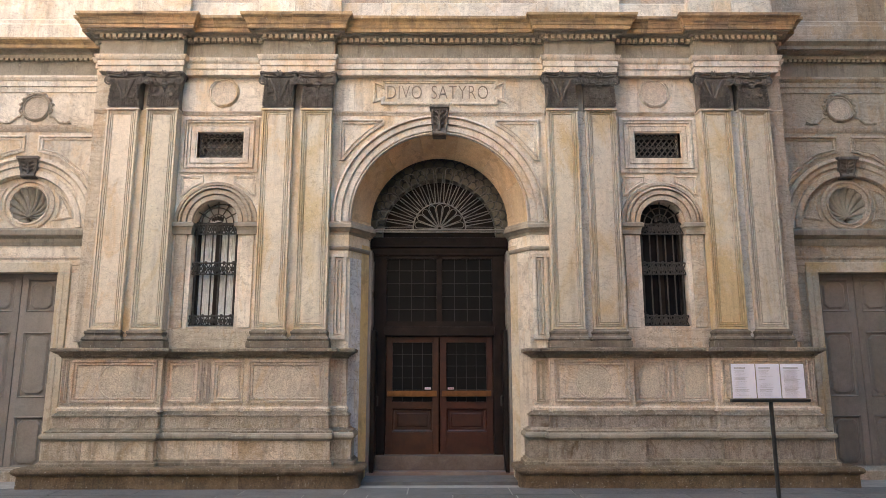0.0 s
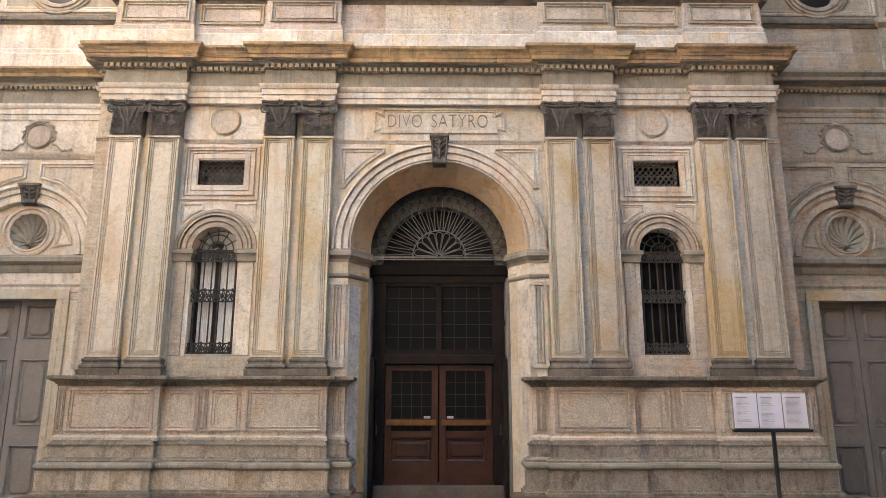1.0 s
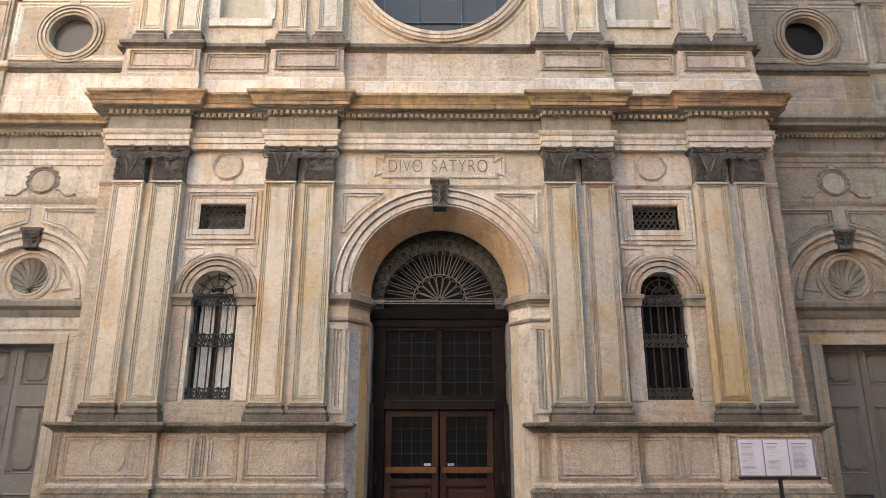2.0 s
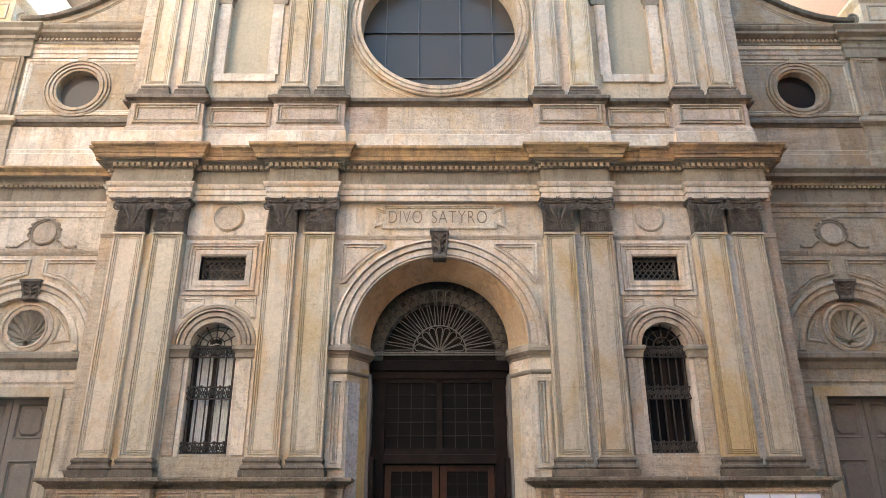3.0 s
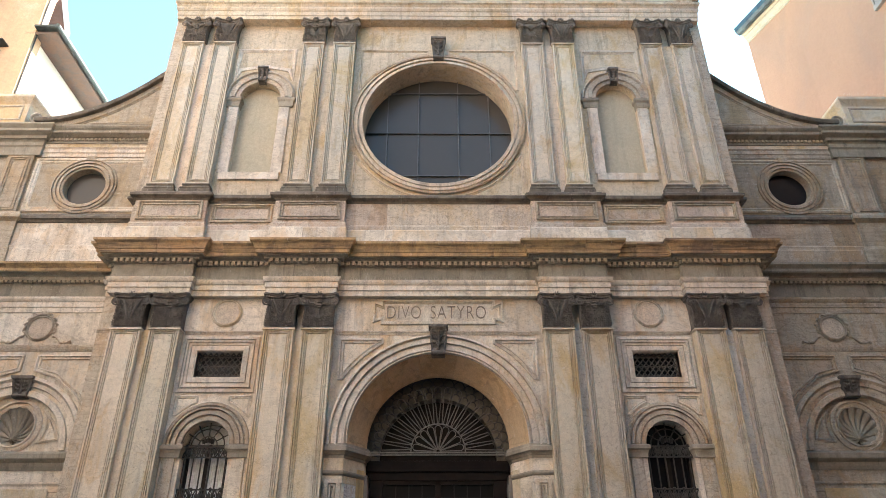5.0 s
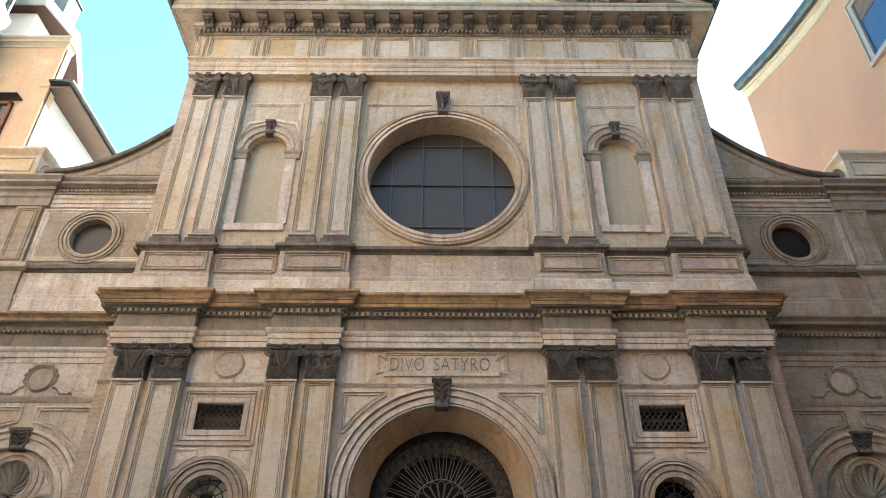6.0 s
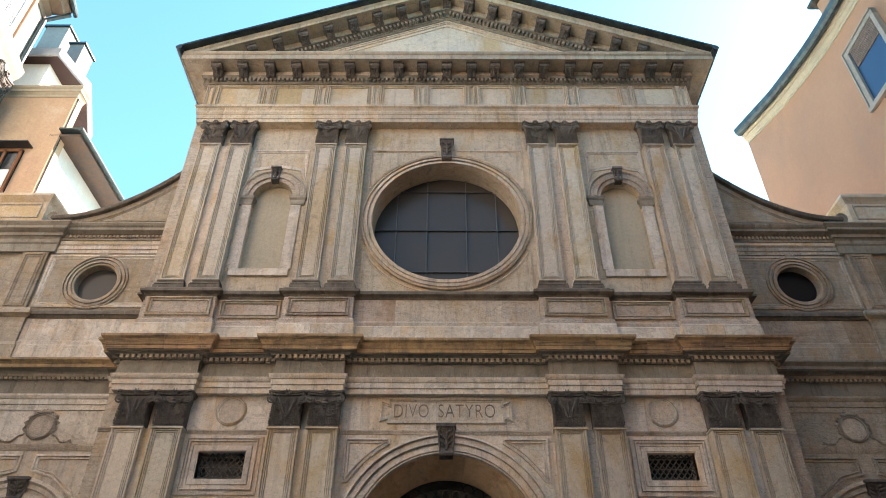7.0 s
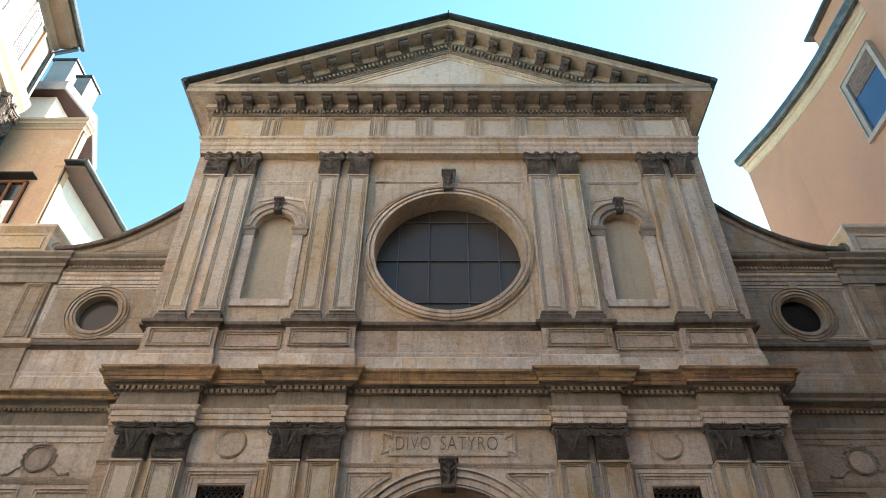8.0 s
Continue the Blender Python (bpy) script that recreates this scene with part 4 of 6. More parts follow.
# ---- blind niches of the upper storey ----
NKEY = keystone_mesh(0.20, 0.16, 0.34, 0.12)
for s in (-1, 1):
    bm = bmesh.new()
    sheet(bm, arched(s * BAY, 0.45, 9.5, 11.42), 0.155)
    niche = part("blind_window", bm, PLASTER, church, "blind arched window filled with beige plaster")
    bm = bmesh.new()
    arc(bm, s * BAY, 11.42, [(0.73, 0.0), (0.73, -0.05), (0.69, -0.065), (0.66, -0.045), (0.60, -0.045), (0.59, -0.06), (0.52, -0.06), (0.51, -0.04), (0.43, -0.035), (0.43, 0.06)], 0, math.pi, 32)
    part("archivolt", bm, ROSE, niche, "moulded marble arch band", smooth=True)
    for u in (-1, 1):
        bm = bmesh.new()
        a, b = s * BAY + u * 0.42, s * BAY + u * 0.70
        x0, x1 = min(a, b), max(a, b)
        sweep(bm, [(x0, 0.1), (x0, -0.05), (x1, -0.05), (x1, 0.1)], [(-0.1, 11.20), (0.0, 11.20), (0.015, 11.25), (0.015, 11.32), (0.04, 11.35), (0.05, 11.37), (0.05, 11.41), (-0.1, 11.42)])
        part("impost", bm, FRIEZE, niche)
        bm = bmesh.new()
        box(bm, x0 + (0.06 if u < 0 else 0.0), x1 - (0.06 if u > 0 else 0.0), -0.04, 0.02, 9.53, 11.2, 0.006)
        part("jamb", bm, MARBLE, niche)
    bm = bmesh.new()
    box(bm, s * BAY - 0.60, s * BAY + 0.60, -0.06, 0.02, 9.36, 9.53, 0.008)
    part("sill", bm, MARBLE, niche)
    again("keystone", NKEY, niche, (s * BAY, -0.03, 12.18), "dark carved keystone")
    bm = bmesh.new()
    border(bm, [(s * BAY - 0.64, 11.9), (s * BAY - 0.50, 12.2), (s * BAY, 12.30), (s * BAY + 0.50, 12.2), (s * BAY + 0.64, 11.9), (s * BAY + 0.64, 12.84), (s * BAY - 0.64, 12.84)],
           [(0, 0), (0, -0.015), (0.03, -0.02), (0.045, -0.006), (0.06, -0.012), (0.07, 0)])
    part("panel_border", bm, MARBLE, niche)
# ---- portal ----
AMBER = material("amber_stained_stone", (0.60, 0.42, 0.19), (0.54, 0.40, 0.23), (0.42, 0.29, 0.14), scale=0.8, streak=0.4, bump=0.2)
bm = bmesh.new()
arc(bm, 0, RISE, [(1.81, 0.0), (1.81, -0.055), (1.795, -0.075), (1.765, -0.08), (1.755, -0.05), (1.73, -0.05), (1.725, -0.062), (1.65, -0.066), (1.645, -0.036), (1.622, -0.036), (1.617, -0.048), (1.53, -0.052), (1.524, -0.03), (1.508, -0.03), (1.503, -0.05), (1.487, -0.05), (1.482, 0.0)], 0, math.pi, 64, STILT + 0.02)
doorway = part("portal", bm, MARBLE, church, "great arched marble portal with carved keystone", smooth=True)
n = 7
ARCHSTONE = material("tan_arch_stone", (0.62, 0.43, 0.25), (0.54, 0.39, 0.25), (0.44, 0.28, 0.15), streak=0.4, scale=0.9, vary=0.06)
IMPOST = material("grey_impost_stone", (0.26, 0.22, 0.175), (0.38, 0.325, 0.26), None, streak=0.3, scale=1.8)
for i in range(n):
    bm = bmesh.new()
    a0, a1 = math.pi * i / n + 0.0012, math.pi * (i + 1) / n - 0.0012
    arc(bm, 0, RISE, [(1.484, 0.005), (INNER, 0.40), (INNER, 0.46), (1.52, 0.46)], a0, a1, 9)
    part("voussoir", bm, ARCHSTONE, doorway, "tan stone block of the splayed arch", smooth=True)
for s in (-1, 1):
    bm = bmesh.new()
    v = [(s * 1.484, 0.005), (s * INNER, 0.40), (s * INNER, 0.46), (s * 1.52, 0.46)]
    vs = [[bm.verts.new((x, y, z)) for x, y in v] for z in (RISE - STILT, RISE - 0.001)]
    for i in range(4):
        bm.faces.new((vs[0][i], vs[0][(i + 1) % 4], vs[1][(i + 1) % 4], vs[1][i]))
    part("springer", bm, ARCHSTONE, doorway, "tan stone block of the splayed arch")
    bm = bmesh.new()
    v = [(s * 1.505, 0.0), (s * 1.33, 0.25), (s * 1.33, 0.5), (s * 1.505, 0.5)]
    vs = [[bm.verts.new((x, y, z)) for x, y in v] for z in (0, 3.86)]
    for i in range(4):
        bm.faces.new((vs[0][i], vs[0][(i + 1) % 4], vs[1][(i + 1) % 4], vs[1][i]))
    part("splayed_jamb", bm, BLUE if s < 0 else MARBLE, doorway, "veined marble jamb slab")
    bm = bmesh.new()
    v = [(s * 1.33, 0.245), (s * 1.225, 0.40), (s * 1.215, 0.62), (s * 1.35, 0.62)]
    vs = [[bm.verts.new((x, y, z)) for x, y in v] for z in (0, 3.86)]
    for i in range(4):
        bm.faces.new((vs[0][i], vs[0][(i + 1) % 4], vs[1][(i + 1) % 4], vs[1][i]))
    part("inner_jamb", bm, AMBER if s < 0 else TAN, doorway, "ochre stone jamb strip")
    # imposts: one on the wall, one on the splay
    pth = [(-1.86, 0.1), (-1.86, -0.04), (-1.52, -0.04), (-1.235, 0.39), (-1.22, 0.6)]
    pth = pth if s < 0 else [(-x, y) for x, y in reversed(pth)]
    for name, prof, mat, label in (
        ("impost_fillet", [(-0.1, 3.715), (0.008, 3.715), (0.026, 3.74), (0.03, 3.765), (0.012, 3.79), (-0.1, 3.79)], IMPOST, "grey moulded fillet"),
        ("impost_neck", [(-0.1, 3.60), (0.0, 3.60), (0.0, 4.0), (-0.1, 4.0)], MARBLE if s > 0 else TAN, "pale marble block under the impost"),
        ("impost", [(-0.1, 3.985), (0.012, 3.985), (0.014, 4.03), (0.03, 4.035), (0.045, 4.06), (0.075, 4.085), (0.095, 4.09), (0.095, 4.15), (0.08, 4.165), (0.075, 4.205), (-0.1, 4.21)], IMPOST, "grey moulded impost")):
        bm = bmesh.new()
        sweep(bm, pth, prof)
        part(name, bm, mat, doorway, label)
    bm = bmesh.new()
    a, b = sorted((s * 1.80, s * 1.545))
    border(bm, rect(a, b, 2.24, 3.66), [(0, 0), (0, -0.03), (0.06, -0.033), (0.065, -0.008), (0.08, -0.008), (0.085, -0.028), (0.105, -0.028), (0.11, -0.006)], spread=1.0)
    part("jamb_panel", bm, MARBLE, doorway)
again("keystone", keystone_mesh(0.30, 0.23, 0.52, 0.16), doorway, (0, -0.03, 6.20), "dark carved keystone with acanthus leaf")
# spandrel borders
for s in (-1, 1):
    pts = [(s * 1.92 * math.cos(radians(a)), RISE + 1.92 * math.sin(radians(a))) for a in range(28, 76, 4)]
    pts = [p for p in pts if abs(p[0]) < 1.66 and p[1] < 5.98]
    loop = [(s * 1.72, pts[0][1])] + pts + [(pts[-1][0], 6.03), (s * 1.72, 6.03)]
    if s < 0:
        loop.reverse()
    bm = bmesh.new()
    area = sum(a[0] * b[1] - b[0] * a[1] for a, b in zip(loop, loop[1:] + loop[:1]))
    if area < 0:
        loop.reverse()
    border(bm, loop, [(0, 0), (0, -0.022), (0.02, -0.026), (0.028, -0.004), (0.042, -0.004), (0.046, -0.018), (0.056, -0.018), (0.062, 0)])
    part("spandrel_panel", bm, MARBLE, doorway)
# thin string course under the inscription
for a, b in ((-1.80, 1.80), (-4.44, -3.05), (3.05, 4.44), (-5.94, -5.66), (5.66, 5.94)):
    bm = bmesh.new()
    y = -0.10 if abs(a) > 5 else 0.0
    sweep(bm, [(a, y), (b, y)], [(-0.01, 6.10), (0.012, 6.10), (0.02, 6.13), (0.03, 6.15), (0.03, 6.17), (-0.01, 6.18)])
    part("string_course", bm, ROSE, church)

# ---- inscription ----
bm = bmesh.new()
loop = [(-1.02, 6.30), (1.02, 6.30), (1.02, 6.38), (1.16, 6.33), (1.16, 6.74), (1.02, 6.68), (1.02, 6.76), (-1.02, 6.76), (-1.02, 6.68), (-1.16, 6.74), (-1.16, 6.33), (-1.02, 6.38)]
border(bm, loop, [(0, 0), (0, -0.022), (0.02, -0.026), (0.03, -0.010), (0.04, -0.012), (0.045, -0.001)])
tablet = part("inscription_tablet", bm, MARBLE, church, "pale marble tablet with carved letters")


def letters(text, x0, x1, z0, z1, y, depth, mat, parent, name="lettering", thin=0.0):
    cu = bpy.data.curves.new(name, "FONT")
    cu.body, cu.extrude, cu.space_character, cu.offset = text, depth, 1.08, thin
    tmp = bpy.data.objects.new(name, cu)
    scene.collection.objects.link(tmp)
    me = bpy.data.meshes.new_from_object(tmp.evaluated_get(bpy.context.evaluated_depsgraph_get()))
    bpy.data.objects.remove(tmp)
    co = np.array([v.co for v in me.vertices])
    lo, hi = co.min(0), co.max(0)
    fit = Matrix.Translation((x0, y, z0)) @ Matrix.Rotation(radians(90), 4, "X") @ Matrix.Diagonal(((x1 - x0) / (hi[0] - lo[0]), (z1 - z0) / (hi[1] - lo[1]), 1, 1))
    me.transform(fit @ Matrix.Translation((-lo[0], -lo[1], 0)))
    me.materials.clear()
    me.materials.append(mat)
    return again(name, me, parent)


# shadow of the cut letters is put into this dark stone colour
LETTERSHADE = material("shaded_letter_stone", (0.21, 0.172, 0.135), (0.29, 0.24, 0.19), None, scale=4, streak=0.3)
letters("DIVO", -0.91, -0.31, 6.415, 6.655, -0.004, 0.010, LETTERSHADE, tablet, thin=-0.016)
letters("SATYRO", -0.14, 0.85, 6.415, 6.655, -0.004, 0.010, LETTERSHADE, tablet, thin=-0.016)

# ---- fanlight grille ----
FY, FZ = 0.44, 4.19
bm = bmesh.new()
box(bm, -1.2, 1.2, FY - 0.015, FY + 0.015, FZ - 0.03, FZ - 0.008)
box(bm, -1.2, 1.2, FY - 0.015, FY + 0.015, FZ - 0.068, FZ - 0.052)
fan = part("fanlight_grille", bm, WIRE, doorway, "grey iron grille of looped rays")


def loop_wire(name, a, r0, r1, neck, bulb, wire):
    """A long wire loop from radius r0 to r1 in direction a: straight sides and a round end."""
    flat = [(r0, -neck)] + [(r1 - bulb + bulb * math.sin(q), -bulb * math.cos(q)) for q in (math.pi * k / 8 for k in range(9))] + [(r0, neck)]
    bm = bmesh.new()
    tube(bm, [(r * math.cos(a) - u * math.sin(a), FY, FZ + r * math.sin(a) + u * math.cos(a)) for r, u in flat], wire, 4)
    part(name, bm, WIRE, fan)


for i in range(19):
    loop_wire("ray", math.pi * (i + 0.5) / 19, 0.47, 1.115, 0.010, 0.066, 0.0085)
for i in range(9):
    loop_wire("petal", math.pi * (i + 0.5) / 9, 0.03, 0.435, 0.004, 0.055, 0.008)
bm = bmesh.new()
tube(bm, [(0.46 * math.cos(math.pi * i / 28), FY, FZ + 0.46 * math.sin(math.pi * i / 28)) for i in range(29)], 0.012, 5)
part("hoop", bm, WIRE, fan)

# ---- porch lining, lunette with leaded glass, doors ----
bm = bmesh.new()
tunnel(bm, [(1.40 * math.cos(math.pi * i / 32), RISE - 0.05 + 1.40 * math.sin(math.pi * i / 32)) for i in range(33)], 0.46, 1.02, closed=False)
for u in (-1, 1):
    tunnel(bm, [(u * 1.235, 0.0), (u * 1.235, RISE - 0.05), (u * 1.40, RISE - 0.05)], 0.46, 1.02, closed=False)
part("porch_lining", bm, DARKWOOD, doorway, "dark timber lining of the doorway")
bm = bmesh.new()
plate(bm, arched(0, 1.40, 4.05, RISE - 0.05, 32), [arched(0, 1.04, 4.12, RISE - 0.06, 24)], 0.98, depths=[0.3])
part("lunette_glass", bm, material("stained_lunette_glass", (0.21, 0.185, 0.145), (0.12, 0.108, 0.088), None, scale=2, rough=0.3, bump=0.05), doorway, "grey leaded glass round the lunette")
bm = bmesh.new()
for row, r in enumerate((1.05, 1.17, 1.29)):
    m = 21
    for i in range(m):
        a, w = math.pi * (i + 0.5 * (row % 2)) / m, math.pi / m / 2
        tube(bm, [((r + 0.115 * math.sin(q)) * math.cos(a + w - w * math.cos(q)), 0.968, RISE - 0.06 + (r + 0.115 * math.sin(q)) * math.sin(a + w - w * math.cos(q))) for q in (math.pi * k / 6 for k in range(7))], 0.010, 4)
part("lead_lattice", bm, LEAD, doorway, "lead lattice of the lunette")
# sheet in the dark wood colour stands in for the unlit room inside
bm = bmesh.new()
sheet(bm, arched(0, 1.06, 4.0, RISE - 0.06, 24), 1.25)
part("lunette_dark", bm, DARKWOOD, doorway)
DY = 0.86
DIMLEAD = material("tarnished_lead", (0.045, 0.042, 0.042), (0.03, 0.028, 0.028), None, bump=0.0)
bm = bmesh.new()
box(bm, -1.24, 1.24, DY - 0.10, DY + 0.12, 3.92, 4.10, 0.01)
box(bm, -1.24, 1.24, DY - 0.06, DY + 0.1, 3.78, 3.92, 0.01)
for s in (-1, 1):
    box(bm, s * 0.94, s * 1.24, DY - 0.04, DY + 0.1, 0.10, 3.8, 0.008)
box(bm, -0.97, 0.97, DY - 0.10, DY + 0.1, 2.34, 2.50, 0.012)
box(bm, -0.97, 0.97, DY - 0.03, DY + 0.1, 2.50, 2.60)
box(bm, -0.05, 0.05, DY - 0.03, DY + 0.1, 2.60, 3.8, 0.006)
box(bm, -0.97, 0.97, DY - 0.03, DY + 0.1, 3.72, 3.80)
frame_ob = part("door_frame", bm, DARKWOOD, doorway, "dark brown timber frame with transom")
for s in (-1, 1):
    bm = bmesh.new()
    sheet(bm, rect(min(s * 0.05, s * 0.94), max(s * 0.05, s * 0.94), 2.58, 3.74), DY + 0.02)
    pane = part("upper_pane", bm, DIMGLASS, doorway, "dim leaded glass panel")
    bm = bmesh.new()
    for i in range(1, 4):
        x = s * (0.05 + 0.89 * i / 4)
        box(bm, x - 0.006, x + 0.006, DY + 0.008, DY + 0.018, 2.58, 3.74)
    for i in range(1, 5):
        z = 2.58 + 1.16 * i / 5
        box(bm, min(s * 0.05, s * 0.94), max(s * 0.05, s * 0.94), DY + 0.007, DY + 0.017, z - 0.006, z + 0.006)
    part("leading", bm, DIMLEAD, pane)


def panelled(bm, x0, x1, z0, z1, y, sunk=0.02):
    border(bm, rect(x0, x1, z0, z1), [(0, y), (0.012, y - 0.012), (0.03, y - 0.004), (0.04, y + sunk), (0.08, y + sunk), (0.10, y + 0.004)], spread=1.0)
    sheet(bm, rect(x0 + 0.10, x1 - 0.10, z0 + 0.10, z1 - 0.10), y + 0.004)


for s in (-1, 1):
    x0, x1 = (0.012, 0.93) if s > 0 else (-0.93, -0.012)
    z0, z1, y = 0.33, 2.33, DY
    bm = bmesh.new()
    box(bm, x0, x0 + 0.11, y, y + 0.06, z0, z1, 0.006)
    box(bm, x1 - 0.11, x1, y, y + 0.06, z0, z1, 0.006)
    box(bm, x0 + 0.1, x1 - 0.1, y + 0.003, y + 0.06, z1 - 0.10, z1, 0.004)
    box(bm, x0 + 0.1, x1 - 0.1, y + 0.003, y + 0.06, 1.10, 1.21, 0.004)
    box(bm, x0 + 0.1, x1 - 0.1, y + 0.003, y + 0.06, z0, 0.70, 0.004)
    panelled(bm, x0 + 0.11, x1 - 0.11, 0.70, 1.10, y + 0.012)
    leafdoor = part("door_leaf", bm, WOOD, doorway, "red-brown glazed wooden door with a push bar")
    bm = bmesh.new()
    sheet(bm, rect(x0 + 0.1, x1 - 0.1, 1.2, z1 - 0.09), y + 0.03)
    pane = part("pane", bm, DIMGLASS, leafdoor, "dark glass")
    bm = bmesh.new()
    for i in range(1, 4):
        x = x0 + 0.11 + (x1 - x0 - 0.22) * i / 4
        box(bm, x - 0.004, x + 0.004, y + 0.02, y + 0.028, 1.21, z1 - 0.1)
    for i in range(1, 5):
        z = 1.21 + (z1 - 1.31) * i / 5
        box(bm, x0 + 0.11, x1 - 0.11, y + 0.019, y + 0.027, z - 0.004, z + 0.004)
    part("leading", bm, DIMLEAD, leafdoor)
    bm = bmesh.new()
    box(bm, x0 + 0.03, x1 - 0.03, y - 0.075, y - 0.045, 1.30, 1.40, 0.01)
    box(bm, x0 + 0.03, x0 + 0.09, y - 0.05, y, 1.31, 1.39)
    box(bm, x1 - 0.09, x1 - 0.03, y - 0.05, y, 1.31, 1.39)
    part("push_bar", bm, BRASS, leafdoor, "worn brass push bar")
    bm = bmesh.new()
    cx = s * 0.20
    box(bm, cx - 0.055, cx + 0.055, y + 0.022, y + 0.026, 1.42, 1.455)
    part("sticker", bm, PAPER, leafdoor, "small white sticker on the glass")
    bm = bmesh.new()
    for z in (1.432, 1.444):
        box(bm, cx - 0.045, cx + 0.045, y + 0.019, y + 0.0215, z - 0.003, z + 0.003)
    part("writing", bm, material("red_ink", (0.35, 0.06, 0.05), (0.3, 0.05, 0.05), vary=0), leafdoor)
    # outer leaf folded back against the jamb
    bm = bmesh.new()
    a, b = sorted((s * 1.09, s * 1.16))
    box(bm, a, b, 0.42, DY - 0.04, 0.06, 2.42, 0.008)
    for z0, z1 in ((0.15, 0.62), (0.72, 1.25), (1.35, 2.3)):
        box(bm, s * 1.085, s * 1.10, 0.47, DY - 0.09, z0, z1, 0.006)
    outerleaf = part("outer_door_leaf", bm, DARKWOOD, doorway, "dark outer door leaf folded back")
    bm = bmesh.new()
    tube(bm, [(s * 1.08, 0.50, 1.15), (s * 1.04, 0.50, 1.17), (s * 1.04, 0.50, 1.31), (s * 1.08, 0.50, 1.33)], 0.012, 6)
    part("handle", bm, IRON, outerleaf, "black iron pull handle")
    bm = bmesh.new()
    a, b = sorted((s * 1.17, s * 1.225))
    box(bm, a, b, 0.44, 0.80, 0.05, 3.8, 0.006)
    for z0, z1 in ((0.2, 1.0), (1.1, 2.3), (2.5, 3.0), (3.1, 3.65)):
        box(bm, s * 1.155, s * 1.175, 0.50, 0.76, z0, z1, 0.006)
    part("lining_panel", bm, GREYPAINT, doorway, "grey panelled lining")

# threshold and steps
bm = bmesh.new()
box(bm, -1.23, 1.23, 0.42, 1.3, -0.03, 0.10, 0.012)
tagged(part("lower_step", bm, material("reddish_step_stone", (0.17, 0.115, 0.095), (0.21, 0.155, 0.13), None, scale=2), church, "worn reddish stone step"))
bm = bmesh.new()
box(bm, -1.23, 1.23, 0.62, 1.3, 0.10, 0.33, 0.012)
part("threshold", bm, material("worn_threshold_wood", (0.10, 0.072, 0.058), (0.13, 0.098, 0.08), None, scale=3), church, "worn wooden threshold")
bm = bmesh.new()
box(bm, -1.22, 1.22, -0.28, 0.5, -0.03, 0.045, 0.01)
part("door_slab", bm, PAVING, church, "grey stone slab before the door")
# added dark board that stands in for the unlit room behind the doors
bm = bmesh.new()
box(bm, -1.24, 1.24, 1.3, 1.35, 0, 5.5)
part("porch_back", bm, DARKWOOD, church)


# ---- arched windows with iron grilles ----
def iron_band(bm, x0, x1, z0, z1, y):
    tube(bm, [(x0, y, z0), (x1, y, z0)], 0.014, 5)
    tube(bm, [(x0, y, z1), (x1, y, z1)], 0.014, 5)
    n = 5
    w = (x1 - x0) / n
    zm = (z0 + z1) / 2
    for i in range(n):
        a, c, b = x0 + i * w, x0 + (i + 0.5) * w, x0 + (i + 1) * w
        tube(bm, [(a, y, z0), (c, y, z1)], 0.010, 4)
        tube(bm, [(c, y, z1), (b, y, z0)], 0.010, 4)
        tube(bm, [(a, y, z1), (c, y, z0)], 0.010, 4)
        tube(bm, [(c, y, z0), (b, y, z1)], 0.010, 4)
        ball(bm, (c, y - 0.01, zm), 0.034, (0.7, 0.5, 1.3), 6)
        ball(bm, (c, y - 0.01, z1 + 0.012), 0.022, (1.2, 0.7, 1), 6)
        ball(bm, (a + 0.001, y - 0.01, zm), 0.026, (0.8, 0.5, 1.2), 6)


